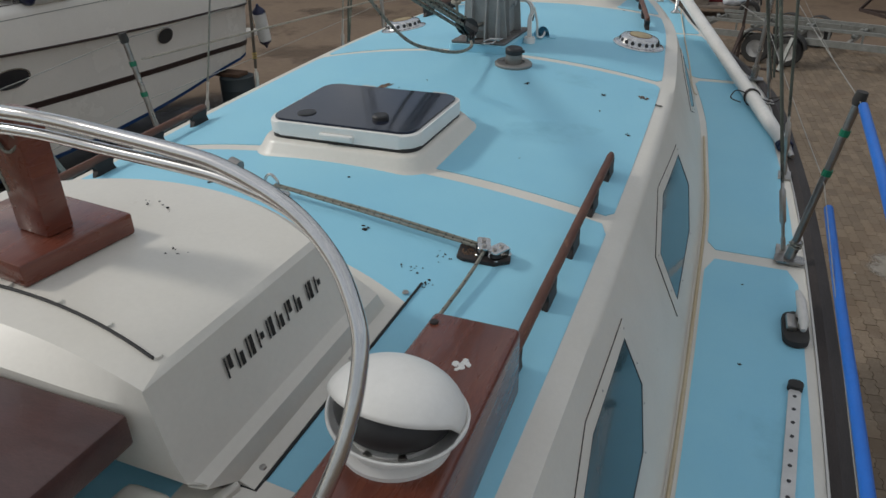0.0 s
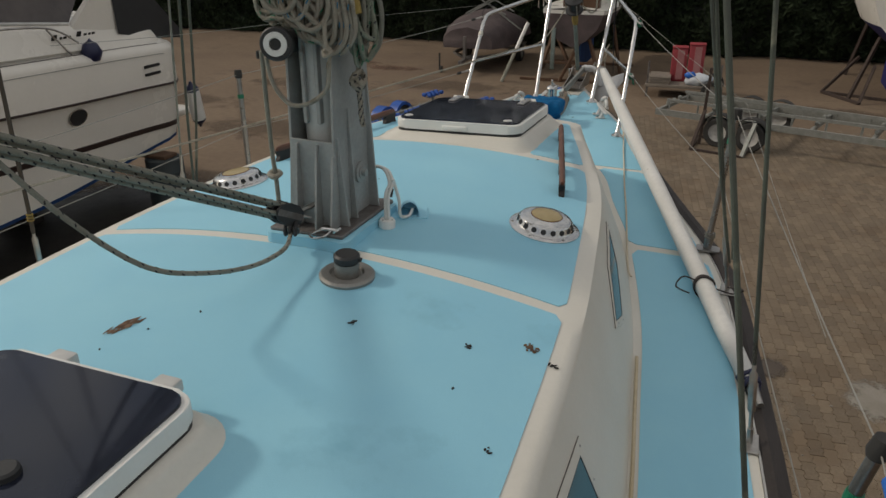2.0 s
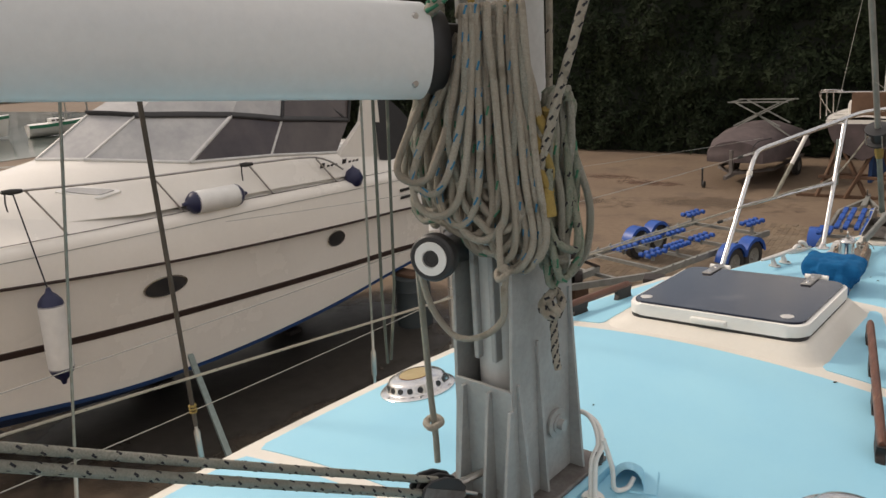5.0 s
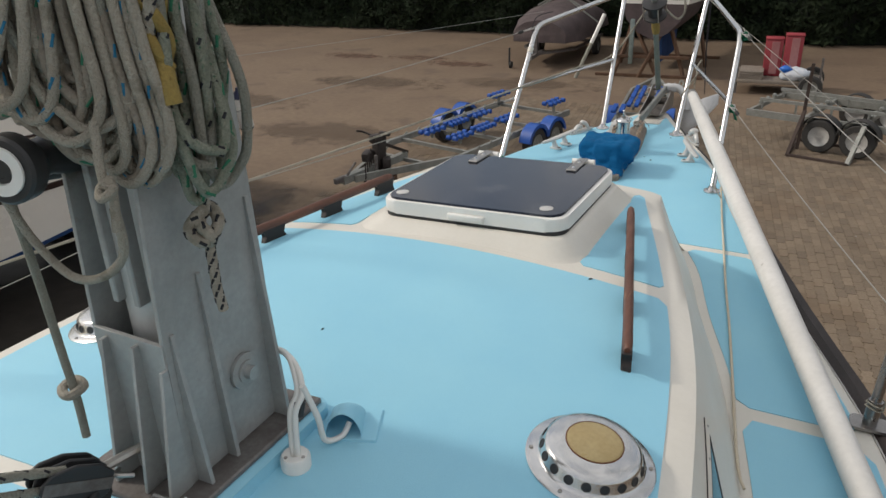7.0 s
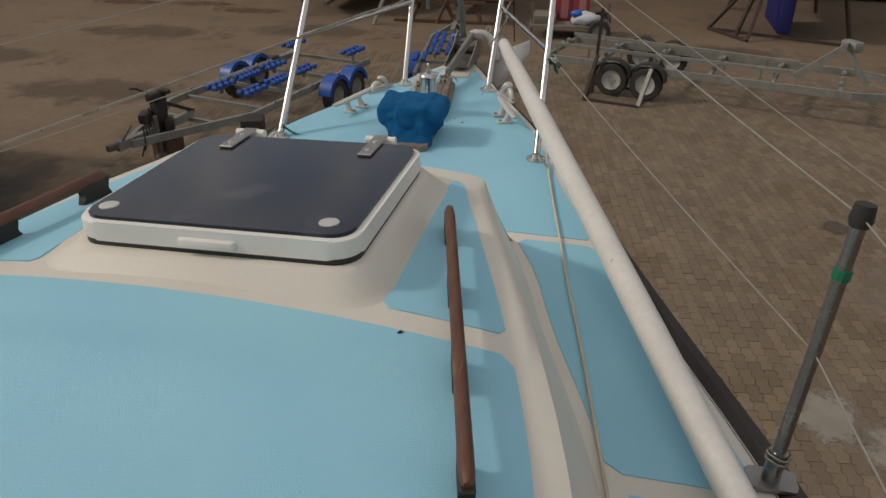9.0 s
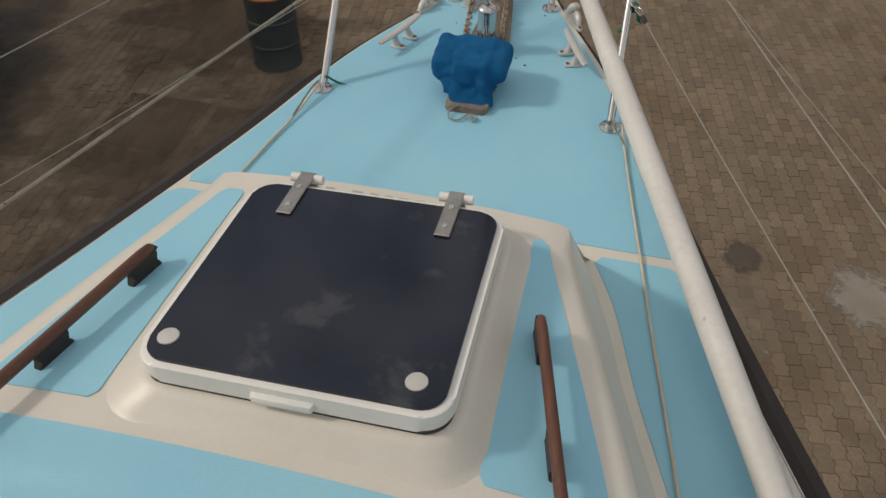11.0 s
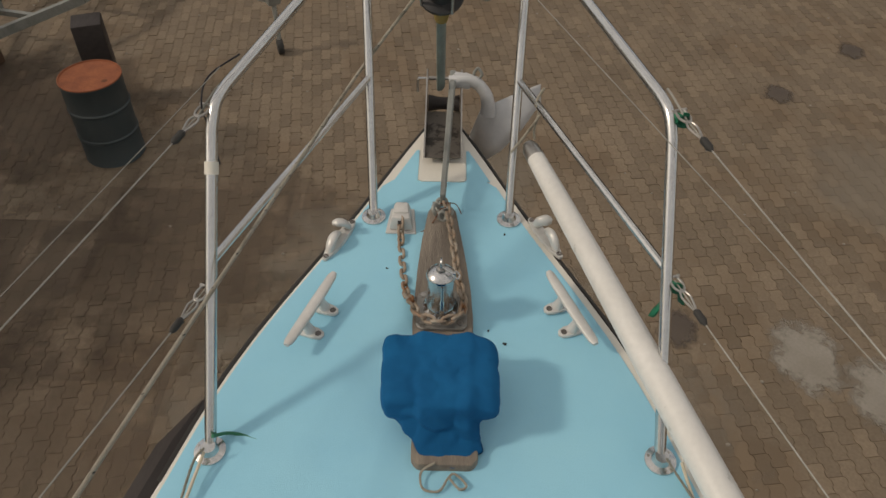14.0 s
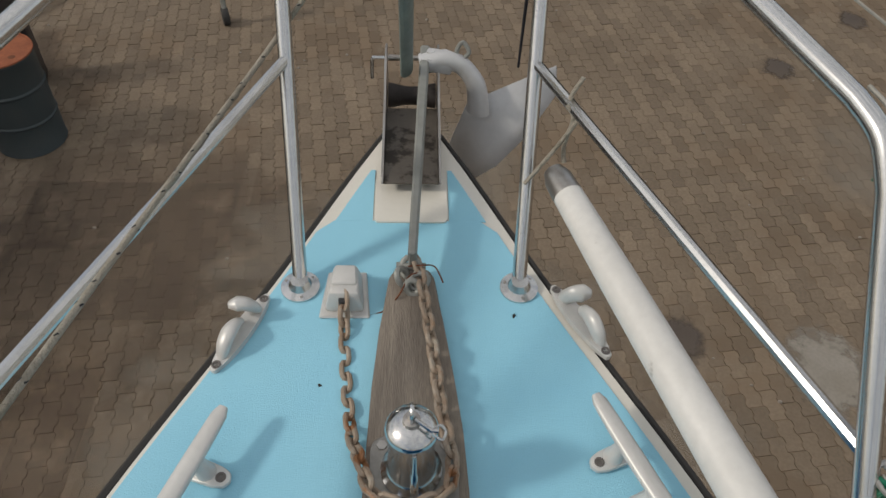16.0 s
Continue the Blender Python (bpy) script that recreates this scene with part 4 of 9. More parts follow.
def block(at, along, parent, size=0.05):
    bm = B()
    m = Matrix.Translation(at) @ along.to_track_quat("Y", "Z").to_matrix().to_4x4()
    o = [(-0.34, -1.0), (0.34, -1.0), (0.60, -0.55), (0.64, 0.20), (0.42, 0.85), (0.16, 1.05), (-0.16, 1.05), (-0.42, 0.85), (-0.64, 0.20), (-0.60, -0.55)]
    for k in (-0.36 * size, 0.0, 0.36 * size):
        prism(bm, [(size * x * 0.9, size * y * 0.9) for x, y in o], k - 0.0035, k + 0.0035, m @ pose(0, 0, 0, 0, 90, 0), 0.002, 1)
    b = part("block_cheek", bm, "black", parent, "black block cheeks")
    bm = B()
    lathe(bm, [(0.0, -0.010), (size * 0.42, -0.010), (size * 0.34, 0), (size * 0.42, 0.010), (0, 0.010)], m @ pose(0, 0, 0, 0, 90, 0), 20)
    part("sheave", bm, "dull", b, "metal sheave")
    bm = B()
    lathe(bm, [(0.006, -0.022), (0.006, 0.022)], m @ pose(0, 0, 0, 0, 90, 0), 8)
    part("pin", bm, "steel", b)
    bm = B()
    for k in (-0.42 * size, 0.42 * size):
        prism(bm, [(-0.16 * size, -0.9 * size), (0.16 * size, -0.9 * size), (0.16 * size, 0.9 * size), (-0.16 * size, 0.9 * size)], k - 0.0012, k + 0.0012, m @ pose(0, 0, 0, 0, 90, 0))
    part("strap", bm, "plate", b, "grey steel strap")


block(V0 + d * 0.01, d, vang, 0.058)
block(V0 + Vector((0.012, 0.0, -0.040)), Vector((0.25, -0.75, -0.10)).normalized(), vang, 0.038)
block(V1, d, vang, 0.05)
for k, (a, b) in enumerate(((-0.010, 0.022), (0.010, 0.013), (-0.010, -0.006), (0.010, -0.018))):
    p, q = V0 + sd * a + up * b + d * 0.03, V1 + sd * a * 0.8 + up * b * 0.7 - d * 0.03
    rope(vang, "fall", [p, p.lerp(q, 0.5) - Vector((0, 0, 0.004)), q], 0.0072, "ropegrey", "grey rope with dark flecks", 60, "fleckk", 0.024)
S = V0.lerp(V1, 0.48)
rope(vang, "tail", [V0 + Vector((0.02, -0.02, -0.05)), Vector((0.03, -0.28, 3.550)), Vector((0.03, -0.42, 3.562)), Vector((0.0, -0.57, 3.602)), Vector((-0.06, -0.69, 3.66)),
                    Vector((-0.125, -0.805, 3.80)), S - Vector((0, 0, 0.02)), S], 0.0062, "ropegrey", "loose hanging tail", 18, "fleckk", 0.03)
rope(vang, "hitch", [V0.lerp(V1, 0.53) + up * 0.045, V0.lerp(V1, 0.55) - up * 0.045 + sd * 0.03, V0.lerp(V1, 0.535) - up * 0.05 - sd * 0.03, V0.lerp(V1, 0.54) + up * 0.045, V0.lerp(V1, 0.56) - up * 0.04 + sd * 0.028, V0.lerp(V1, 0.55) - up * 0.15], 0.008, "rope", "hitched light rope end", 8, "fleckk", 0.03)
bm = B()
tube(bm, [V0 + Vector((0.0, 0.03, -0.01)), Vector((0.0, -0.055, 3.60))], 0.008, 8)
tube(bm, catmull([Vector((-0.02, -0.10, 3.575)), Vector((-0.005, -0.12, 3.585)), Vector((0.012, -0.10, 3.575))], 6), 0.004, 6)
part("shackle", bm, "dull", vang, "steel shackle")
sh = B()
tube(sh, catmull([Vector((0.058, -0.100, 3.546)), Vector((0.042, -0.118, 3.545)), Vector((0.032, -0.145, 3.540)), Vector((0.052, -0.158, 3.538)), Vector((0.076, -0.140, 3.540)), Vector((0.082, -0.104, 3.546))], 6), 0.0035, 8)
tube(sh, [Vector((0.048, -0.102, 3.546)), Vector((0.098, -0.098, 3.546))], 0.0065, 10)
tube(sh, [Vector((0.094, -0.114, 3.546)), Vector((0.098, -0.084, 3.546))], 0.005, 8)
part("shackle", sh, "steel", None, "stainless shackle on the mast base plate")["category"] = "shackle"

# ---- coils of rope hung on the mast ----
rng = random.Random(7)


def coil(name, at, turns, length, width, depth, r, mats, label, face=-90.0, flecks=(None,), short=0.72):
    """A hank of long loops hanging from a cleat; face: the way that it faces, from +x."""
    hank = thing(name, at, label, "rope coil", "rope coils on the mast")
    ca, sa = math.cos(radians(face)), math.sin(radians(face))
    for k in range(turns):
        w = width * rng.uniform(0.35, 1.0)
        off = rng.uniform(-0.5, 0.5) * width * 0.7
        l = length * rng.uniform(short, 1.03)
        dep = depth * (k / max(1, turns - 1)) + rng.uniform(0, 0.012)
        raw = [(0.15, 0.0), (0.36, -0.05), (0.46, -0.3), (0.52, -0.6), (0.48, -0.85), (0.25, -0.985), (0.0, -1.0), (-0.25, -0.975), (-0.47, -0.85), (-0.5, -0.55), (-0.42, -0.28), (-0.32, -0.05), (-0.12, 0.015)]
        pts = []
        for u, v in raw:
            a = u * w + off * min(1, -v * 2) + rng.uniform(-1, 1) * 0.006
            o = 0.035 + dep + 0.018 * math.sin(v * 5 + k) * min(1, -v * 3)
            z = v * l + rng.uniform(-1, 1) * 0.006
            pts.append(Vector(at) + Vector((ca * o - sa * a, sa * o + ca * a, z)))
        pts.append(pts[0] + Vector((0.006, 0, 0.006)))
        rope(hank, "loop", pts, r, mats[k % len(mats)], "", 7, flecks[k % len(flecks)], 0.045, 7)
    return hank


big = coil("rope_coil", (0.04, -0.012, 4.50), 11, 0.47, 0.13, 0.018, 0.0072, ("ropedirty", "ropegrey", "ropedirty", "rope"), "thick coil of dirty cream halyards with blue flecks", -55, (None, None, "fleckg", None), 0.62)
ca, sa = math.cos(radians(-55)), math.sin(radians(-55))
for k in range(12):
    u = -0.052 + 0.0095 * k
    right = k > 6
    l = (0.455 if right else 0.30 + 0.022 * k) + rng.uniform(-0.02, 0.02)
    sh = (0.010 + 0.004 * (k - 6)) if right else -0.062 + 0.015 * k
    w = (0.062 if right else 0.085) * rng.uniform(0.8, 1.15)
    o = 0.066 + 0.007 * (k % 2) + (0.010 if k in (2, 5) else 0)
    pts = []
    for a, v, q in ((u - 0.004, 0.0, 0.03), (u, 0.012, o - 0.012), (u, -0.04, o), (u + 0.12 * sh, -0.30 * l, o), (u + 0.5 * sh, -0.62 * l, o + 0.004), (u + sh, -0.86 * l, o + 0.006), (u + sh - w * 0.2, -0.97 * l, o), (u + sh - w * 0.55, -1.0 * l, o - 0.008), (u + sh - w * 0.9, -0.93 * l, o - 0.018), (u + 0.7 * sh - w, -0.75 * l, o - 0.024), (u + 0.3 * sh - w * 0.6, -0.4 * l, 0.038), (u - 0.01, -0.03, 0.03)):
        a += rng.uniform(-1, 1) * (0.003 + 0.010 * max(0.0, -v - 0.2))
        pts.append(Vector((0.04, -0.012, 4.505)) + Vector((ca * q - sa * a, sa * q + ca * a, v)))
    rope(big, "loop", pts, 0.0070, "rope" if k % 4 else "ropedirty", "", 8, "fleckb" if k in (1, 3, 8, 10) else None, 0.04, 8)
coil("rope_coil", (-0.045, -0.01, 4.40), 12, 0.28, 0.12, 0.04, 0.0070, ("rope", "ropegrey", "rope"), "coil of cream and grey halyards with green flecks", -88, (None, "fleckg", None), 0.6)
coil("rope_coil", (0.085, 0.045, 4.36), 9, 0.34, 0.09, 0.03, 0.0074, ("ropegreen", "ropegreen", "ropegrey"), "coil of grey-green halyards on the mast's side", -15, ("fleckg", "fleckk", None), 0.6)
hank = thing("rope_hank", (0.155, -0.02, 4.28), "twisted faded yellow rope hank on the mast", "rope coil", "rope coils on the mast")
for k in range(3):
    rope(hank, "strand", [Vector((0.135 + 0.012 * math.cos(k * 2.1 + i * 1.3), -0.01 + 0.014 * math.sin(k * 2.1 + i * 1.3), 4.34 - 0.03 * i)) for i in range(6)], 0.009, "ropeyellow", "", 6)
rope(hank, "end", [Vector((0.14, -0.012, 4.20)), Vector((0.15, -0.02, 4.175)), Vector((0.155, -0.022, 4.15))], 0.013, "ropeyellow", "frayed yellow end", 5)
for x, y, mt, fl, nm in ((0.02, -0.045, "ropeyellow", None, "yellow halyard running up the mast"), (0.075, -0.02, "ropeyellow", None, "yellow halyard running up the mast"),
                         (0.10, 0.07, "rope", "fleckk", "white halyard with black flecks running up the mast"), (-0.06, -0.03, "ropegrey", "fleckg", "green-flecked halyard running up the mast")):
    h = thing("halyard", (x, y, 4.35), nm, "rope", "halyards")
    rope(h, "line", [Vector((x, y, 4.33)), Vector((x * 1.05, y * 1.05, 4.6)), Vector((x * 1.1, y, 5.2)), Vector((x, y, 8.0))], 0.0065, mt, "", 10, fl, 0.06)
h = thing("halyard", (0.162, -0.02, 4.31), "thick white halyard with black flecks slanting away from the mast", "rope", "halyards")
rope(h, "line", [Vector((0.128, -0.02, 4.21)), Vector((0.160, -0.02, 4.314)), Vector((0.223, 0.0, 4.53)), Vector((0.33, 0.03, 4.90)), Vector((0.92, 0.12, 7.0))], 0.0085, "rope", "", 34, "fleckk", 0.016)
h = thing("rope_end", (0.115, 0.015, 3.95), "knotted white rope end with navy flecks hanging on the mast", "rope")
rope(h, "line", [Vector((0.108, 0.05, 4.14)), Vector((0.120, 0.035, 4.03)), Vector((0.126, 0.03, 3.985))], 0.0075, "rope", "", 12, "fleckk", 0.009)
rope(h, "knot", [Vector((0.126, 0.03, 3.99)), Vector((0.112, 0.008, 3.965)), Vector((0.130, 0.012, 3.945)), Vector((0.136, 0.04, 3.965)), Vector((0.118, 0.045, 3.985)), Vector((0.122, 0.018, 3.972)), Vector((0.138, 0.020, 3.952)), Vector((0.122, 0.030, 3.935))], 0.009, "rope", "bulky white knot", 10, "fleckk", 0.02)
rope(h, "tail", [Vector((0.122, 0.030, 3.94)), Vector((0.128, 0.024, 3.90)), Vector((0.130, 0.022, 3.865)), Vector((0.134, 0.024, 3.832))], 0.0075, "rope", "", 14, "fleckk", 0.009)
h = thing("rope_loop", (-0.02, -0.09, 3.95), "cream rope looped slack under the winch with a knotted tail", "rope")
rope(h, "line", [Vector((-0.075, -0.125, 4.04)), Vector((-0.075, -0.10, 3.96)), Vector((-0.035, -0.085, 3.905)), Vector((0.03, -0.085, 3.915)), Vector((0.085, -0.085, 3.96)), Vector((0.10, -0.095, 4.03))], 0.0065, "rope", "", 8)
rope(h, "tail", [Vector((-0.105, -0.10, 4.05)), Vector((-0.115, -0.085, 3.90)), Vector((-0.115, -0.08, 3.75)), Vector((-0.11, -0.08, 3.67)), Vector((-0.105, -0.085, 3.60))], 0.0068, "ropegrey", "", 8)
bm = B()
tube(bm, catmull([Vector((-0.125, -0.09, 3.69)), Vector((-0.105, -0.095, 3.685)), Vector((-0.10, -0.07, 3.69)), Vector((-0.122, -0.068, 3.695))], 5, True), 0.008, 8, True)
part("knot", bm, "rope", h, "stopper knot")
h = thing("rope_knot", (0.10, -0.10, 4.05), "knot of cream rope tying the coils", "rope")
rope(h, "line", [Vector((0.090, -0.088, 4.14)), Vector((0.098, -0.100, 4.07)), Vector((0.112, -0.098, 4.06)), Vector((0.10, -0.110, 4.048)), Vector((0.090, -0.10, 4.058)), Vector((0.106, -0.096, 4.066)), Vector((0.10, -0.098, 4.00))], 0.006, "rope", "", 8)
h = thing("halyard_hank", (0.0, -0.11, 4.53), "thick hank of green-flecked cream rope tied above the gooseneck", "rope coil", "rope coils on the mast")
for k in range(3):
    rope(h, "turn", [Vector((-0.05 + 0.02 * k, -0.10, 4.50 + 0.02 * k)), Vector((-0.005 + 0.01 * k, -0.13, 4.515 + 0.012 * k)), Vector((0.03, -0.12 - 0.006 * k, 4.55 + 0.012 * k)), Vector((0.015, -0.10, 4.60)), Vector((-0.03 + 0.012 * k, -0.11, 4.585)), Vector((-0.06 + 0.02 * k, -0.09, 4.64))], 0.011, "rope", "", 6, "fleckg", 0.02)
w2 = thing("mast_winch", (0.085, 0.05, 4.62), "black halyard winch on the mast's side", "winch")
bm = B()
m = Matrix.Translation((0.062, 0.05, 4.62)) @ Vector((1, -0.25, 0)).to_track_quat("Z", "Y").to_matrix().to_4x4()
lathe(bm, [(0, 0), (0.045, 0), (0.04, 0.02), (0.028, 0.04), (0.028, 0.06), (0.042, 0.08), (0.042, 0.095), (0, 0.097)], m, 28)
part("drum", bm, "black", w2, "black drum")
bm = B()
lathe(bm, [(0.0, 0.095), (0.02, 0.097), (0.018, 0.104), (0, 0.105)], m, 20)
part("spindle", bm, "dull", w2, "steel spindle")


# ---- roof fittings ----
def dome_vent(x, y):
    v = thing("dome_ventilator", (x, y, roofz(x, y)), "round stainless dome ventilator with side holes and amber centre", "ventilator", "dome ventilators")
    m = onroof(x, y)
    bm = B()
    lathe(bm, [(0.116, 0.0), (0.1165, 0.004), (0.113, 0.0065), (0.100, 0.0085), (0.0955, 0.0105), (0.0925, 0.016), (0.0875, 0.031), (0.0845, 0.0365), (0.079, 0.0395), (0.066, 0.0430), (0.0505, 0.0455), (0.0, 0.0455)], m, 56)
    part("dome", bm, "steel", v, "polished stainless dome on a flat flange", 50)
    bm = B()
    lathe(bm, [(0.0505, 0.0456), (0.0490, 0.0468), (0.046, 0.0475), (0.0, 0.0490)], m, 36)
    part("centre_prism", bm, "yellowglass", v, "amber glass centre")
    bm = B()
    lathe(bm, [(0.0505, 0.0452), (0.0520, 0.0460), (0.0505, 0.0468)], m, 36, True, False)
    part("prism_seal", bm, "rust", v, "thin brown seal")
    for k in range(18):
        a = 2 * math.pi * k / 18
        bm = B()
        lathe(bm, [(0.0088, -0.003), (0.0088, 0.0012), (0.0072, 0.0015), (0.0072, 0.0005), (0.0, 0.0005)], m @ Matrix.Rotation(a, 4, "Z") @ pose(0.0900, 0, 0.0235, 0, 72, 0), 14)
        part("vent_hole", bm, "black", v)
    for k in range(6):
        a = 2 * math.pi * (k + 0.3) / 6
        bm = B()
        lathe(bm, [(0.0045, 0.005), (0.0035, 0.0095), (0, 0.010)], m @ Matrix.Translation((0.107 * math.cos(a), 0.107 * math.sin(a), 0)), 8)
        part("screw", bm, "dull", v)


dome_vent(0.608, 0.36)
dome_vent(-0.592, 0.375)

mv = thing("mushroom_ventilator", (0.203, -0.245, roofz(0.2, -0.245)), "weathered grey mushroom ventilator with a black cap", "ventilator")
m = onroof(0.203, -0.245)
bm = B()
lathe(bm, [(0.076, 0.001), (0.077, 0.010), (0.070, 0.016), (0.048, 0.017), (0.044, 0.010), (0.034, 0.010), (0.034, 0.048), (0, 0.048)], m, 40)
part("flange", bm, "plate2", mv, "dull grey flange")
bm = B()
lathe(bm, [(0.033, 0.048), (0.036, 0.052), (0.036, 0.068), (0.030, 0.074), (0, 0.075)], m, 32)
part("cap", bm, "black", mv, "black rubber cap")
bm = B()
box(bm, m @ pose(0.036, 0.004, 0.055), 0.014, 0.012, 0.010, 0.002)
part("tab", bm, "black", mv)

cg = thing("cable_gland", (0.166, 0.095, roofz(0.166, 0.095)), "white cable gland with white cables beside the mast", "cable gland")
m = onroof(0.166, 0.095)
bm = B()
lathe(bm, [(0.026, 0), (0.026, 0.022), (0.022, 0.028), (0.008, 0.028), (0.008, 0.020), (0, 0.020)], m, 24)
part("gland", bm, "white", cg)
for k in range(3):
    bm = B()
    lathe(bm, [(0.0035, 0.028), (0.003, 0.0295), (0, 0.0295)], m @ Matrix.Translation((0.017 * math.cos(k * 2.1), 0.017 * math.sin(k * 2.1), 0)), 8)
    part("screw", bm, "dull", cg)
c0 = Vector((0.166, 0.095, roofz(0.166, 0.095)))
for k, dx in enumerate((-0.004, 0.006)):
    rope(cg, "cable", [c0 + Vector((dx, 0, 0.02)), c0 + Vector((dx - 0.004, 0.012, 0.10)), c0 + Vector((dx + 0.002, 0.03, 0.135)), c0 + Vector((dx - 0.018, 0.05, 0.165)), c0 + Vector((-0.055, 0.075, 0.17)), c0 + Vector((-0.10, 0.095, 0.16))], 0.0055, "white", "white cable", 8)
rope(cg, "cable", [c0 + Vector((0.01, 0.03, 0.15)), c0 + Vector((0.022, 0.045, 0.08)), c0 + Vector((0.02, 0.06, 0.02)), c0 + Vector((0.035, 0.09, 0.012)), c0 + Vector((0.04, 0.11, 0.03))], 0.0055, "white", "white cable", 8)
bm = B()
tube(bm, [c0 + Vector((0.0, 0.02, 0.095)), c0 + Vector((0.002, 0.027, 0.120))], 0.011, 10)
part("cable_tape", bm, "black", cg, "black tape")
cc = thing("cable_cover", (0.19, 0.215, roofz(0.19, 0.215)), "blue painted cable cover hood on a small pad", "cable cover")
m = onroof(0.195, 0.225, 25)
bm = B()
prism(bm, [(-0.05, -0.04), (0.05, -0.045), (0.055, 0.045), (-0.05, 0.04)], 0, 0.006, m, 0.002, 1)
part("pad", bm, "blue", cc, "blue pad")
bm = B()
rows = []
for i in range(7):
    yy = -0.035 + 0.07 * i / 6
    k = 1 - 0.55 * (i / 6) ** 2
    rows.append([m @ Vector((-0.01 + 0.032 * math.cos(math.pi * j / 10), yy, 0.004 + 0.052 * k * math.sin(math.pi * j / 10))) for j in range(11)])
grid(bm, rows)
bm.faces.new([bm.verts.new(p) for p in rows[-1]])
part("hood", bm, "blue", cc, "blue hood", 60)


# ---- handrails ----
def handrail(p0, p1, posts, s, label, high=0.052):
    a, b = Vector((s * p0[0], p0[1], roofz(*p0) + high)), Vector((s * p1[0], p1[1], roofz(*p1) + high))
    h = thing("handrail", (a + b) / 2 - Vector((0, 0, high)), label, "handrail", "coachroof handrails")
    d = (b - a).normalized()
    sd = d.cross(Vector((0, 0, 1))).normalized()
    up = sd.cross(d)
    bm = B()
    prof = [(0.0115 * math.cos(t) * 1.0, 0.015 * math.sin(t)) for t in [2 * math.pi * i / 10 for i in range(10)]]
    L = (b - a).length
    rows = []
    for k, f in ((0, 0.5), (0.008, 0.85), (0.025, 1), (0.5 * L, 1), (L - 0.03, 1), (L - 0.008, 0.85), (L, 0.5)):
        rows.append([a + d * k + sd * x * f + up * (y * f) for x, y in prof + prof[:1]])
    vs = grid(bm, rows)
    bm.faces.new(vs[0][:-1])
    bm.faces.new(vs[-1][:-1])
    part("rail", bm, "rail", h, "rounded worn wooden rail", 50)
    for f in posts:
        c = a + d * (L * f)
        bm = B()
        out = [(-0.045, -high - 0.004), (0.045, -high - 0.004), (0.040, -high + 0.014), (0.030, -0.03), (0.036, -0.012), (0.05, -0.004), (-0.05, -0.004), (-0.036, -0.012), (-0.030, -0.03), (-0.040, -high + 0.014)]
        fr = Matrix((d, up, sd)).transposed().to_4x4()
        prism(bm, out, -0.011, 0.011, Matrix.Translation(c) @ fr, 0.003, 1)
        part("rail_foot", bm, "strake", h, "dark shaped wooden foot")


for s in (-1, 1):
    handrail((0.785, -2.08), (0.765, -1.005), (0.04, 0.30, 0.52, 0.74, 0.955), s, "worn varnished wooden handrail on shaped feet along the coachroof")
    handrail((0.598, 0.655), (0.418, 1.425), (0.05, 0.34, 0.64, 0.95), s, "dark worn wooden handrail beside the fore hatch")

# ---- dorade box and cowl ----
bx = thing("dorade_box", (0.735, -2.45, roofz(0.735, -2.45)), "varnished mahogany dorade box on the coachroof", "ventilator box")
bm = B()
zt = 3.480
prism(bm, [(0.632, -2.92), (0.842, -2.92), (0.808, -2.055), (0.632, -2.055)], 3.27, zt, None, 0.012, 3)
part("box", bm, "wood", bx, "varnished mahogany box")
bm = B()
lathe(bm, [(0.009, 0), (0.008, 0.003), (0, 0.004)], Matrix.Translation((0.648, -2.095, zt)), 12)
part("plug", bm, "strake", bx, "dark wooden plug")
bm = B()
rng2 = random.Random(3)
for k in range(14):
    a, q = rng2.uniform(0, 6.3), rng2.uniform(0, 0.016)
    lathe(bm, [(rng2.uniform(0.003, 0.007), 0), (0.003, 0.0015), (0, 0.002)], Matrix.Translation((0.745 + q * math.cos(a), -2.20 + q * math.sin(a), zt + 0.0005)), 7)
part("bird_dropping", bm, "white", bx, "white dried splash")
cw = thing("cowl_ventilator", (0.735, -2.42, zt), "white plastic cowl ventilator with a dark mouth", "ventilator")
CC = Vector((0.722, -2.408, zt))
m = Matrix.Translation(CC) @ pose(0, 0, 0, 0, 0, -9)
bm = B()
lathe(bm, [(0.086, 0.0), (0.086, 0.007), (0.074, 0.013), (0.068, 0.030), (0.060, 0.030)], m, 40)
part("collar", bm, "white", cw, "white collar")


def shell(lo, hi, r=1.0):
    """A band of the ventilator's rounded head between two heights that depend on the way round."""
    bm = B()
    rows = []
    for i in range(49):
        p = 2 * math.pi * i / 48
        f = max(0.0, -math.sin(p)) ** 0.5
        row = []
        for j in range(11):
            e = radians(lo(f) + (hi(f) - lo(f)) * j / 10)
            c, s = math.cos(e), math.sin(e)
            row.append(m @ Vector((0.112 * r * c * math.cos(p) * (1 - 0.10 * (s < 0) * (1 - c)), 0.092 * r * c * math.sin(p) - 0.004 * f * c, 0.064 + (0.070 if s > 0 else 0.052) * r * s)))
        rows.append(row)
    grid(bm, rows)
    return bm


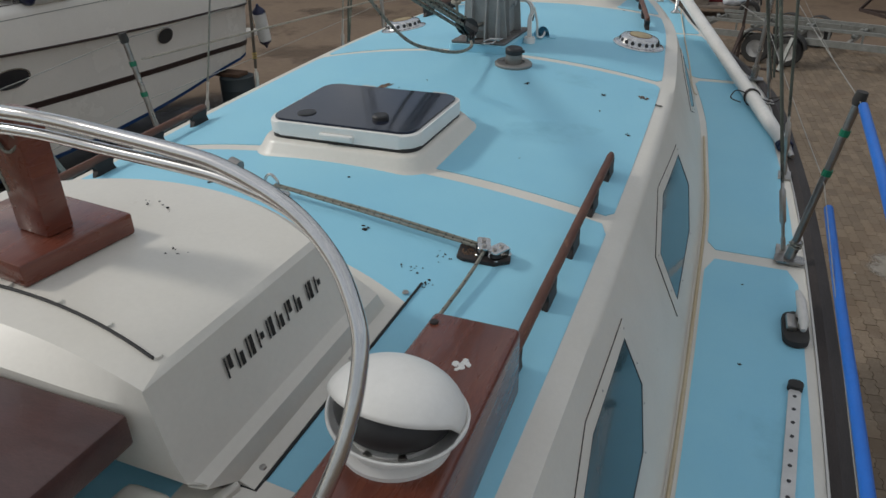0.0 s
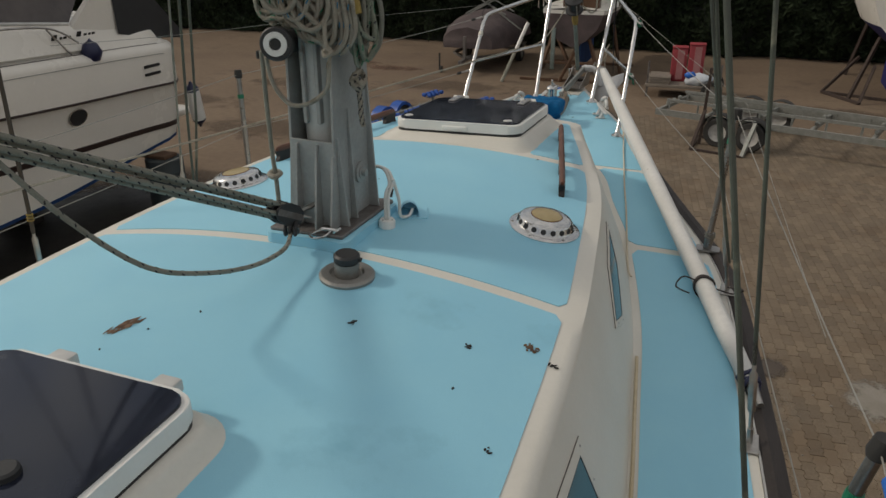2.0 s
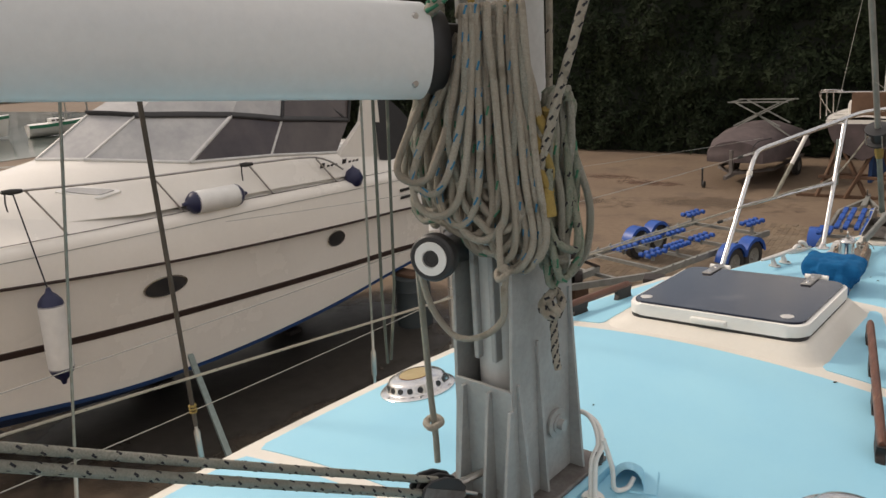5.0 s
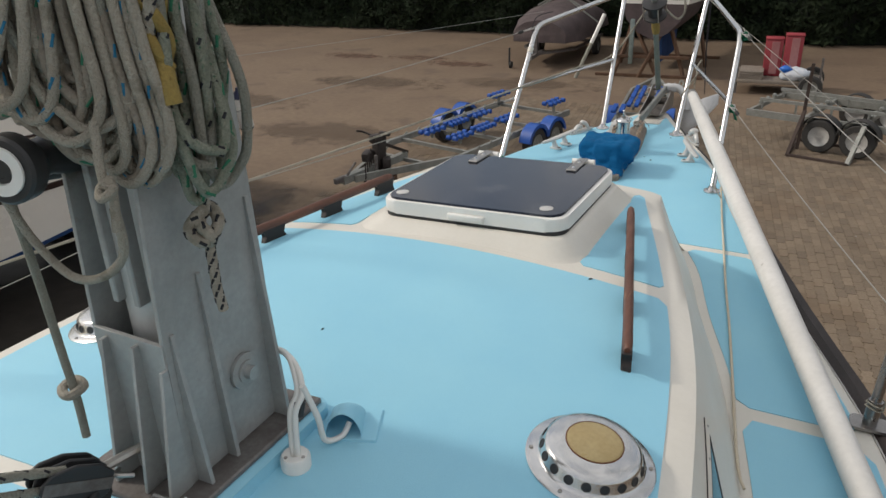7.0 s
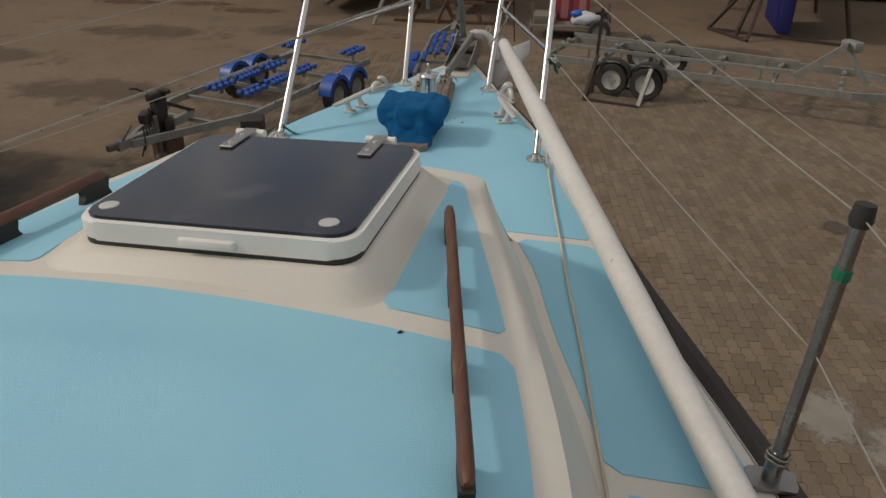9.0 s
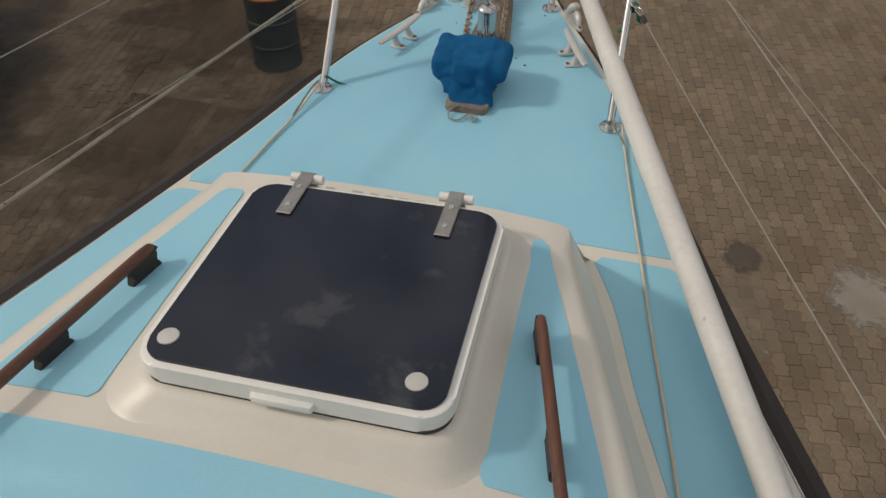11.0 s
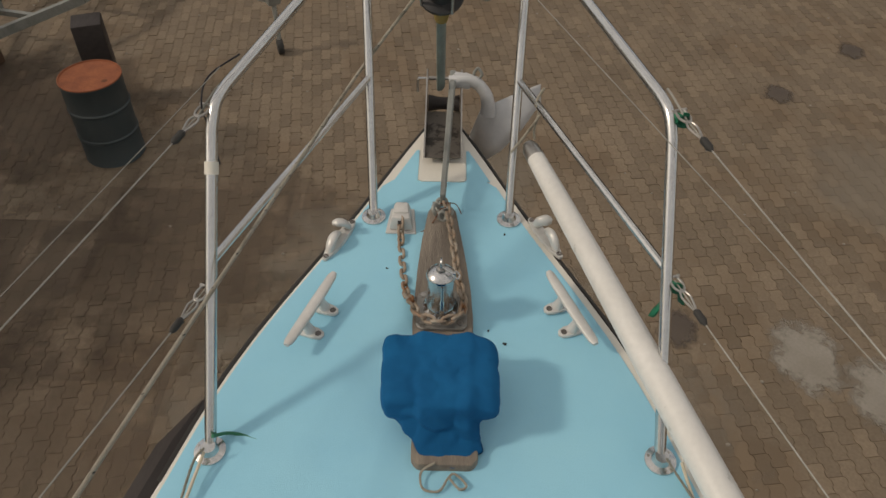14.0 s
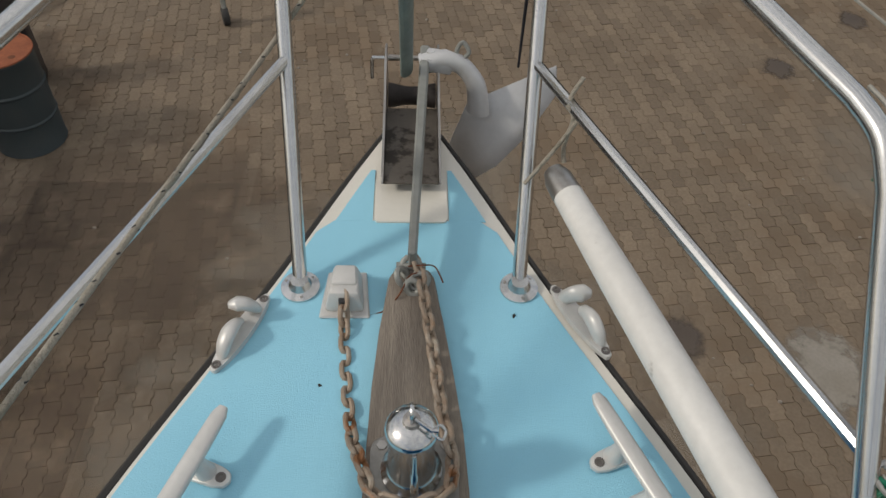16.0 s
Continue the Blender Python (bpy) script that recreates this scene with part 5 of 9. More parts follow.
for nm, lo, hi in (("hood", lambda f: 0.1 + 36 * f, lambda f: 90), ("lower_bowl", lambda f: -66, lambda f: -0.1 - 26 * f)):
    ob = part(nm, shell(lo, hi), "white", cw, "smooth white moulding", 70)
    ob.modifiers.new("thick", "SOLIDIFY").thickness = 0.005
# black shell inside the hollow head, standing for the shade in its mouth
part("mouth", shell(lambda f: -58, lambda f: 62, 0.84), "black", cw, "dark mouth", 70)
for a in (-1, 0, 1):
    bm = B()
    lathe(bm, [(0.007, 0), (0.007, 0.008), (0, 0.008)], m @ Matrix.Rotation(a * 0.75, 4, "Z") @ pose(0, -0.068, 0.028, 90, 0, 0), 10)
    part("screw", bm, "dull", cw)

# ---- companionway hatch cover ----
gr = thing("hatch_cover", (0, -2.2, roofz(0, -2.2)), "cream gelcoat companionway hatch cover on the coachroof", "hatch cover")
gz = lambda x: 3.624 - 0.10 * x * x


CORD = lambda x: -2.455 - 0.38 * min(abs(x), 0.42) ** 2
AFT = lambda x: CORD(x) if abs(x) < 0.40 else (-2.565 if abs(x) < 0.45 else (-2.552 if abs(x) < 0.47 else -2.492))
FRONT = lambda x: -2.098 + 0.115 * (1 - min(1.0, abs(x) / 0.395) ** 2.2)
# steps down from the flat top: (outwards, height above the roof or, for the first two, below the top)
STEPS = [(0.0, None, 0.0), (0.010, None, 0.010), (0.036, 0.082, 0), (0.054, 0.055, 0), (0.074, 0.046, 0), (0.083, 0.010, 0), (0.110, 0.005, 0), (0.113, -0.012, 0)]
FX = [1 - k / 14 for k in range(15)]


def cover_ring(out, high, drop):
    half = []
    c = FRONT(0.395) + 1.5 * out
    for k in range(7):
        x = 0.395 + out
        half.append((x, AFT(x) + (c - AFT(x)) * k / 6))
    for f in FX[1:]:
        half.append(((0.395 + out) * f, FRONT(0.395 * f) + 1.5 * out))
    ring = []
    for x, y in half + [(-x, y) for x, y in half[-2::-1]]:
        ring.append(Vector((x, y, gz(x) - drop if high is None else roofz(x, y) + high)))
    return ring


bm = B()
grid(bm, [cover_ring(*q) for q in STEPS])
grid(bm, [[Vector((0.395 * f * s, AFT(0.395 * f) + (FRONT(0.395 * f) - AFT(0.395 * f)) * k / 8, gz(0.395 * f))) for s, f in [(1, f) for f in FX] + [(-1, f) for f in FX[-2::-1]]] for k in range(9)])
part("cover", bm, "cream", gr, "cream gelcoat cover with two moulded steps", 28)
bm = B()
u = [-1 + 2 * i / 24 for i in range(25)]
rows = [[Vector((0.395 * a, CORD(0.395 * a), gz(0.395 * a))) for a in u],
        [Vector((0.405 * a, -2.525 - 0.038 * a * a, gz(0.405 * a) - 0.008 - 0.002 * a * a)) for a in u],
        [Vector((0.411 * a, -2.579 + 0.014 * a ** 8, 3.580 - 0.012 * a * a)) for a in u],
        [Vector((0.414 * a, -2.581 + 0.016 * a ** 8, 3.566 - 0.012 * a * a)) for a in u],
        [Vector((0.4305 * a, -2.572 + 0.007 * a ** 8, 3.472)) for a in u], [Vector((0.448 * a, -2.566, 3.437)) for a in u], [Vector((0.466 * a, -2.552, 3.430)) for a in u], [Vector((0.474 * a, -2.50, 3.372)) for a in u]]
grid(bm, rows)
part("aft_face", bm, "cream", gr, "cream aft face", 25)
for s in (-1, 1):
    bm = B()
    prism(bm, [(s * 0.452, -2.568), (s * 0.478, -2.545), (s * 0.488, -2.50), (s * 0.470, -2.492)][::s], roofz(0.47, -2.55) - 0.01, roofz(0.47, -2.55) + 0.016, None, 0.003, 1)
    part("corner_foot", bm, "cream", gr, "cream moulded corner foot")
bm = B()
tube(bm, [Vector((x, CORD(x), gz(x) + 0.003)) for x in [-0.38 + 0.76 * i / 20 for i in range(21)]], 0.0028, 6)
part("seal_cord", bm, "blackline", gr, "thin dark cord")
for k in range(7):
    bm = B()
    x = -0.36 + 0.74 * k / 6
    lathe(bm, [(0.008, 0), (0.007, 0.004), (0, 0.005)], Matrix.Translation((x, CORD(x) + 0.008, gz(x))), 10)
    part("cord_clip", bm, "cream", gr)
for s in (-1, 1):
    bm = B()
    tube(bm, [Vector((s * 0.47, -2.496, roofz(0.47, -2.5) + 0.004))] + [Vector((s * 0.509, y, roofz(0.505, y) + 0.004)) for y in (-2.494, -2.2, -1.85)], 0.003, 6)
    part("sealant_line", bm, "blackline", gr, "black sealant line")
    for y in (-2.45, -2.15, -1.9):
        bm = B()
        lathe(bm, [(0.008, 0.003), (0.006, 0.006), (0, 0.007)], Matrix.Translation((s * 0.492, y, roofz(0.49, y) + 0.002)), 10)
        part("screw", bm, "dull", gr)
# lettering on the sides as plain strokes
for s in (-1, 1):
    def on(yy, f):
        a = Vector((0.409, yy, gz(0.4) - 0.016))
        b = Vector((0.430, yy, roofz(0.5, yy) + 0.090))
        p = a.lerp(b, f) + Vector((0.0025, 0, 0.0012))
        return Vector((s * p.x, p.y, p.z))
    for k in range(10):
        y = -2.412 + 0.029 * k + (0.012 if k > 7 else 0)
        w = 0.018
        bm = B()
        strokes = [(y, y + 0.0045, 0.32, 0.62), (y + 0.0085, y + w, 0.42 if k % 2 else 0.32, 0.62 if k % 3 else 0.52)]
        for a, b, f0, f1 in strokes:
            bm.faces.new([bm.verts.new(on(*q)) for q in ((a, f0), (b, f0), (b, f1), (a, f1))])
        part("lettering_bar", bm, "debris", gr, "dark lettering bar")
# gallows block with its post
gb = thing("boom_crutch", (-0.05, -2.3, gz(0)), "varnished mahogany post on a thick base block", "boom crutch")
m = Matrix.Translation((-0.083, -2.312, gz(0.1) + 0.001)) @ pose(0, 0, 0, 0, 0, -6)
bm = B()
box(bm, m, 0.29, 0.235, 0.044, 0.006)
part("base_block", bm, "wood", gb, "varnished mahogany block")
bm = B()
box(bm, m @ pose(0.055, 0.0, 0.044, 0, 0, 0), 0.088, 0.055, 0.225, 0.005)
part("post", bm, "wood", gb, "varnished mahogany post")
h = thing("lashing", (-0.03, -2.31, 3.87), "weathered string lashing round the post head", "rope")
rope(h, "line", [Vector((-0.065, -2.345, 3.84)), Vector((-0.03, -2.352, 3.87)), Vector((0.005, -2.345, 3.85)), Vector((-0.03, -2.35, 3.83)), Vector((-0.07, -2.34, 3.90)), Vector((-0.04, -2.36, 3.93)), Vector((-0.02, -2.36, 3.88)), Vector((-0.05, -2.36, 3.83)), Vector((-0.03, -2.365, 3.76))], 0.003, "ropegrey", "", 8)
# sprayhood bow of stainless tube
ar = thing("sprayhood_frame", (0, -2.38, 3.3), "polished stainless sprayhood frame tubes folded together", "frame")
arch = [(0.0, 3.894), (0.12, 3.893), (0.255, 3.885), (0.413, 3.873), (0.483, 3.862), (0.561, 3.840), (0.619, 3.814), (0.669, 3.778), (0.702, 3.738), (0.723, 3.697), (0.729, 3.647), (0.726, 3.596), (0.715, 3.543), (0.69, 3.47), (0.65, 3.36)]
for dy, dz, r in ((0, 0, 0.0115), (-0.002, -0.027, 0.0095)):
    pts = [Vector((x, -2.38 + dy - 0.55 * (3.89 - z), z + 0.019 + dz * max(0, 1 - (x / 0.60) ** 4))) for x, z in arch]
    pts = [Vector((-p.x, p.y, p.z)) for p in pts[:0:-1]] + pts
    bm = B()
    tube(bm, catmull(pts, 6), r, 14)
    part("tube", bm, "steel", ar)
bm = B()
tube(bm, [Vector((0.472, -2.38, 3.881)), Vector((0.486, -2.38, 3.876))], 0.0135, 14)
part("joint", bm, "dull", ar, "tube joint collar")

# sliding companionway board and cockpit coaming below it
bm = B()
prism(bm, [(-0.40, -3.1), (0.387, -3.1), (0.387, -2.584), (-0.40, -2.584)], 3.513, 3.568, None, 0.006, 2)
part("sliding_hatch", bm, "hatchwood", None, "dark red-brown varnished wooden sliding hatch")["category"] = "hatch"
bm = B()
for s in (-1, 1):
    prism(bm, [(s * 0.30, -3.1), (s * 0.43, -3.1), (s * 0.445, -2.62), (s * 0.43, -2.575), (s * 0.34, -2.575)][::s], 3.30, 3.425, None, 0.02, 3)
part("companionway_runner", bm, "cream", None, "cream moulded runner under the sliding hatch", 40, "structure")
bm = B()
for s in (-1, 1):
    xs = [0.40, 0.46, 0.50, 0.55]
    grid(bm, [[Vector((s * (x + (0.02 * (i - 2) if x > 0.52 else 0) * 1.0), y, roofz(x, y) + 0.005)) for x in xs] for i, y in enumerate((-3.3, -2.9, -2.6, -2.47))])
part("roof_margin", bm, "cream", None, "plain cream margin of the coachroof beside the companionway", 40, "structure")

# ---- deck organiser, padeye and control line ----
og = thing("deck_organiser", (0.59, -1.67, roofz(0.59, -1.67)), "turning block on a worn wooden pad beside the handrail", "turning block")
m = onroof(0.592, -1.668, 14)
bm = B()
prism(bm, [(-0.064, -0.030), (-0.046, -0.040), (0.030, -0.040), (0.066, -0.016), (0.064, 0.026), (0.044, 0.036), (-0.040, 0.036), (-0.062, 0.022)], 0, 0.013, m, 0.004, 2)
part("pad", bm, "strake", og, "dark wooden pad")
for k, (cx, a) in enumerate(((-0.004, 8), (0.034, -38))):
    mm = m @ pose(cx, 0.006 * (1 - 2 * k), 0, 0, 0, a)
    bm = B()
    prism(bm, rounded(-0.016, -0.030, 0.016, 0.024, 0.006), 0.033, 0.0365, mm, 0.001, 1)
    prism(bm, [(-0.016, 0.020), (0.016, 0.020), (0.016, 0.0235), (-0.016, 0.0235)], 0.010, 0.034, mm)
    prism(bm, rounded(-0.018, -0.026, 0.018, 0.034, 0.006), 0.012, 0.015, mm, 0.001, 1)
    ck = part("block_plate", bm, "steel", og, "folded stainless cheek plate")
    for y in (-0.016, 0.008):
        bm = B()
        lathe(bm, [(0.006, 0.0365), (0.0055, 0.040), (0, 0.041)], mm @ pose(0, y, 0), 10)
        part("rivet", bm, "dull", ck)
    bm = B()
    lathe(bm, [(0.014, 0.017), (0.010, 0.024), (0.014, 0.031)], mm @ pose(0, -0.010, 0), 18)
    part("sheave", bm, "black", ck)
bm = B()
rr = random.Random(11)
for k in range(40):
    lathe(bm, [(rr.uniform(0.002, 0.005), 0), (0.001, 0.004)], m @ pose(rr.uniform(-0.056, -0.012), rr.uniform(-0.024, 0.024), 0.012), 5)
part("dry_droppings", bm, "guano", og, "dry crumbly droppings")
pe = thing("padeye", (-0.04, -1.62, roofz(-0.04, -1.62)), "stainless padeye with a hinged ring", "padeye")
m = onroof(-0.04, -1.62)
bm = B()
lathe(bm, [(0.045, 0), (0.0455, 0.002), (0.041, 0.005), (0.026, 0.011), (0.017, 0.014), (0.014, 0.022), (0, 0.022)], m, 28)
part("plate", bm, "steel", pe)
bm = B()
tube(bm, catmull([m @ Vector(p) for p in ((-0.016, 0, 0.018), (-0.021, 0, 0.046), (0, 0, 0.066), (0.021, 0, 0.046), (0.016, 0, 0.018))], 6), 0.004, 8)
part("ring", bm, "steel", pe)
cl = thing("control_line", (0.3, -1.66, roofz(0.3, -1.66) + 0.03), "grey control line led through the turning block", "rope")
for k in (-1, 1):
    rope(cl, "line", [Vector((-0.03, -1.622 + 0.003 * k, roofz(0, -1.62) + 0.036)), Vector((0.28, -1.652 + 0.0045 * k, roofz(0.28, -1.65) + 0.027 + 0.002 * k)), Vector((0.575, -1.668 + 0.007 * k, roofz(0.575, -1.67) + 0.027))], 0.0040, "ropegrey", "grey double line with dark flecks", 40, "fleckk", 0.02)
rope(cl, "line", [Vector((0.60, -1.685, roofz(0.6, -1.68) + 0.027)), Vector((0.60, -1.85, roofz(0.6, -1.85) + 0.02)), Vector((0.585, -2.2, roofz(0.59, -2.2) + 0.012)), Vector((0.57, -2.6, roofz(0.57, -2.6) + 0.012))], 0.0045, "ropegrey", "", 20, "fleckk", 0.03)

# ---- side deck gear ----
for s in (-1, 1):
    c = thing("mooring_cleat", (s * 1.37, -1.0, deckz(1.3, -1.0)), "grey alloy cleat on a black base at the deck edge", "cleat", "midship cleats")
    m = Matrix.Translation((s * 1.362, -1.03, deckz(1.3, -1.03))) @ pose(0, 0, 0, 3, 0, 4 * s)
    bm = B()
    prism(bm, rounded(-0.036, -0.10, 0.036, 0.06, 0.03), 0, 0.022, m, 0.008, 2)
    part("base", bm, "rubber", c, "black base")
    bm = B()
    tube(bm, [m @ Vector(p) for p in ((0.012, -0.075, 0.05), (0.014, -0.05, 0.058), (0.014, 0.07, 0.058), (0.012, 0.135, 0.046))], [0.008, 0.014, 0.015, 0.009], 12)
    for yy in (-0.02, 0.04):
        tube(bm, [m @ Vector((0.012, yy, 0.02)), m @ Vector((0.013, yy, 0.055))], 0.011, 10)
    part("horn", bm, "alloy", c, "grey alloy horns")
    bm = B()
    box(bm, m @ pose(-0.014, -0.015, 0.022), 0.03, 0.07, 0.02, 0.006)
    part("fairlead", bm, "dull", c, "steel fairlead")
    tr = thing("genoa_track", (s * 1.36, -1.9, deckz(1.3, -1.9)), "alloy genoa track with holes along the side deck", "track", "genoa tracks")
    bm = B()
    L = 1.4
    m = Matrix.Translation((s * 1.355, -1.31 - L / 2, deckz(1.35, -1.31 - L / 2) + 0.002)) @ pose(0, 0, 0, math.degrees(math.atan(0.105)), 0, -1.2 * s)
    prism(bm, rounded(-0.016, -L / 2, 0.016, L / 2, 0.012), 0, 0.012, m, 0.003, 1)
    part("track", bm, "alloy", tr)
    for k in range(27):
        bm = B()
        lathe(bm, [(0.0055, 0.0118), (0.0055, 0.0126), (0, 0.0126)], m @ Matrix.Translation((0, L / 2 - 0.03 - 0.05 * k, 0)), 10)
        part("hole", bm, "black", tr)
    bm = B()
    prism(bm, rounded(-0.02, L / 2 - 0.005, 0.02, L / 2 + 0.028, 0.012), 0, 0.022, m, 0.004, 1)
    part("end_stop", bm, "rubber", tr, "black end stop")
    # jackstay
    j = thing("jackstay", (s * 0.66, 1.97, deckz(0.66, 1.97)), "cream rope jackstay stretched along the side deck", "rope", "jackstays")
    lie = ((0.550, 2.60, 0.035), (0.566, 2.52, 0.012), (0.600, 2.30, 0.009), (0.636, 2.08, 0.009), (0.688, 1.76, 0.009), (0.745, 1.44, 0.009), (0.83, 0.92, 0.012), (0.86, 0.80, 0.02))
    if s < 0:
        lie = ((0.515, 2.60, 0.035), (0.545, 2.42, 0.012), (0.578, 2.22, 0.009), (0.605, 2.02, 0.009), (0.66, 1.66, 0.009), (0.735, 1.26, 0.009), (0.83, 0.90, 0.012), (0.86, 0.80, 0.02))
    rope(j, "line", [Vector((s * x, y, deckz(x, y) + z)) for x, y, z in lie], 0.0040, "cordcream", "", 10)
    rope(j, "lanyard", [Vector((s * 0.512, 2.60, deckz(0.5, 2.6) + 0.05)), Vector((s * 0.535, 2.57, deckz(0.5, 2.6) + 0.03)), Vector((s * lie[1][0], lie[1][1], deckz(0.5, 2.5) + 0.014))], 0.003, "ropegrey", "dark lashing", 8)
h = thing("lanyard_end", (-0.46, 2.66, deckz(0.46, 2.66)), "dark green lanyard end at the pulpit foot", "rope")
rope(h, "line", [Vector((-0.50, 2.63, 3.235)), Vector((-0.48, 2.66, 3.20)), Vector((-0.45, 2.665, 3.186)), Vector((-0.41, 2.655, 3.184)), Vector((-0.37, 2.66, 3.184))], 0.004, "fleckg", "", 8)

# spinnaker pole lashed along the starboard deck
P0, P1 = Vector((1.302, 0.24, 3.085)), Vector((0.249, 3.492, 3.425))
sp = thing("spinnaker_pole", (P0 + P1) / 2 - Vector((0, 0, 0.04)), "chalky white painted spinnaker pole lashed along the deck", "spinnaker pole")
d = (P1 - P0).normalized()
L = (P1 - P0).length
bm = B()
prof = [(0, 0.022), (0.05, 0.027), (0.30, 0.033), (1.6, 0.0355), (2.7, 0.035), (L - 0.25, 0.030), (L - 0.06, 0.026), (L - 0.045, 0.024)]
tube(bm, [P0 + d * k for k, r in prof], [r for k, r in prof], 24)
part("pole_tube", bm, "pole", sp, "chalky white tube", 60)
bm = B()
tube(bm, [P1 - d * 0.06, P1 - d * 0.02, P1], [0.0265, 0.025, 0.018], 20)
part("end_cap", bm, "dull", sp, "grey end cap")
bm = B()
tube(bm, [P0 - d * 0.09, P0 - d * 0.05, P0 + d * 0.02], [0.010, 0.014, 0.023], 12)
part("end_fitting", bm, "dull", sp, "steel end fitting")
l1 = P0 + d * 0.56
h = thing("pole_lashing", l1, "dark twine lashing round the pole", "rope")
for k in range(3):
    o = d.orthogonal().normalized()
    pts = [l1 + d * (0.006 * k + 0.012 * math.sin(i)) + (Matrix.Rotation(2 * math.pi * i / 10, 3, d) @ o) * 0.0385 for i in range(11)]
    rope(h, "turn", pts, 0.003, "strake", "", 4)
rope(h, "end", [l1 + Vector((0.035, 0, 0)), l1 + Vector((0.10, 0.02, -0.02)), l1 + Vector((0.13, -0.02, 0.02)), Vector((1.21, 0.82, 3.13))], 0.003, "strake", "", 8)
rope(h, "end", [l1 + Vector((-0.03, 0, 0.02)), l1 + Vector((-0.08, 0.0, 0.03)), l1 + Vector((-0.10, -0.03, 0.0)), l1 + Vector((-0.05, -0.03, -0.02))], 0.003, "strake", "", 8)
h = thing("purple_rag", P0 + Vector((-0.02, 0, 0)), "purple cord wound round the pole's heel", "cord")
for k in range(4):
    o = d.orthogonal().normalized()
    rope(h, "turn", [P0 + d * (0.012 * k + 0.01 * math.sin(2 * i)) + (Matrix.Rotation(2 * math.pi * i / 8 + k, 3, d) @ o) * 0.028 for i in range(9)], 0.006, "navy", "", 4)
h = thing("pole_tie", P1, "frayed cream string tying the pole to the pulpit", "rope")
mr = Vector((0.512, 2.62, deckz(0.5, 2.62))).lerp(Vector((0.502, 3.11, 3.80)), 0.555).lerp(Vector((0.204, 3.413, 3.19)).lerp(Vector((0.232, 3.86, 3.90)), 0.50), 0.83)
rope(h, "line", [P1 + Vector((-0.05, -0.01, -0.02)), P1 + Vector((-0.01, 0.0, 0.04)), mr + Vector((0.01, -0.012, 0.0)), mr + Vector((-0.005, 0.012, 0.012)), mr + Vector((0.012, 0.02, 0.05))], 0.004, "rope", "", 8)
rope(h, "line", [P1 + Vector((0.015, 0.0, 0.02)), P1 + Vector((0.012, 0.01, 0.05)), mr + Vector((0.0, -0.01, -0.008)), mr + Vector((-0.012, 0.0, 0.01))], 0.004, "rope", "", 8)

# blue tubes over the lifelines beside the cockpit
for pts in ([(1.431, -0.775, 3.583), (1.45, -1.3, 3.55), (1.47, -1.9, 3.50), (1.495, -2.6, 3.45)], [(1.407, -0.765, 3.25), (1.42, -1.3, 3.235), (1.44, -1.9, 3.22), (1.455, -2.6, 3.20)]):
    bm = B()
    tube(bm, catmull([Vector(p) for p in pts], 8), 0.0135, 12)
    ho = part("hose", bm, "bluehose", None, "bright blue plastic tube over the lifeline")
    tagged(ho, "", "hose", "blue hoses")

# ---- ground and distance ----
bm = B()
n = 40
R0 = [0, 4, 8, 12, 16, 20, 26, 34, 50, 80, 150, 300, 700, 2000]
rows = [[Vector((r * math.cos(2 * math.pi * j / n), 6 + r * math.sin(2 * math.pi * j / n), 0)) for j in range(n + 1)] for r in R0[1:]]
grid(bm, rows)
c = bm.verts.new((0, 6, 0))
bm.verts.ensure_lookup_table()
bmesh.ops.remove_doubles(bm, verts=bm.verts, dist=1e-4)
bm.verts.ensure_lookup_table()
ring = sorted([v for v in bm.verts if abs((v.co - Vector((0, 6, 0))).length - 4) < 1e-3], key=lambda v: math.atan2(v.co.y - 6, v.co.x))
c = [v for v in bm.verts if (v.co - Vector((0, 6, 0))).length < 1e-3][0]
for i in range(len(ring)):
    bm.faces.new((ring[i], ring[(i + 1) % len(ring)], c))
M["earth"] = mat("dusty_brown_yard", (0.205, 0.147, 0.096), (0.148, 0.102, 0.068), 0.9, big=0.32, fine=7, bump=0.4, mix=0.55, stain=(0.125, 0.088, 0.060), stain_at=0.57, stain_scale=0.9)
ground = part("ground", bm, "earth", None, "dusty brown boatyard ground of worn paving", 50, "structure", (0, 0, 0))
ground["category"] = "ground"


# ---- bow gear ----
bd = thing("windlass_board", (0.02, 3.0, deckz(0, 3.0)), "grey weathered wooden board under the windlass", "board")
bm = B()
m = Matrix.Translation((0, 3.0, deckz(0, 3.0) + 0.003)) @ pose(0, 0, 0, 0.9, 0, 0) @ Matrix.Translation((0, -3.0, 0))
prism(bm, [(-0.066, 2.945), (-0.062, 2.926), (-0.046, 2.918), (0.070, 2.918), (0.086, 2.926), (0.090, 2.945), (0.090, 3.0), (0.085, 3.10), (0.074, 3.20), (0.058, 3.32), (0.045, 3.42), (0.034, 3.44), (-0.030, 3.44), (-0.040, 3.42), (-0.053, 3.30), (-0.062, 3.18), (-0.066, 3.06), (-0.068, 2.99)], -0.02, 0.022, m, 0.006, 2)
part("board", bm, "board", bd)
bd2 = thing("winch_board", (0.02, 2.65, deckz(0, 2.65)), "short weathered wooden board under the blue cover", "board")
bm = B()
prism(bm, [(-0.055, 2.60), (-0.04, 2.582), (0.082, 2.582), (0.097, 2.60), (0.09, 2.80), (-0.055, 2.80)], -0.02, 0.022, m, 0.008, 2)
part("board", bm, "board", bd2)
ZB = deckz(0, 3.0) + 0.028
cp = thing("anchor_capstan", (0.004, 3.03, ZB), "stainless anchor capstan with a domed cap on its board", "capstan")
m = Matrix.Translation((0.004, 3.03, ZB)) @ pose(0, 0, 0, 2, 0, 0)
bm = B()
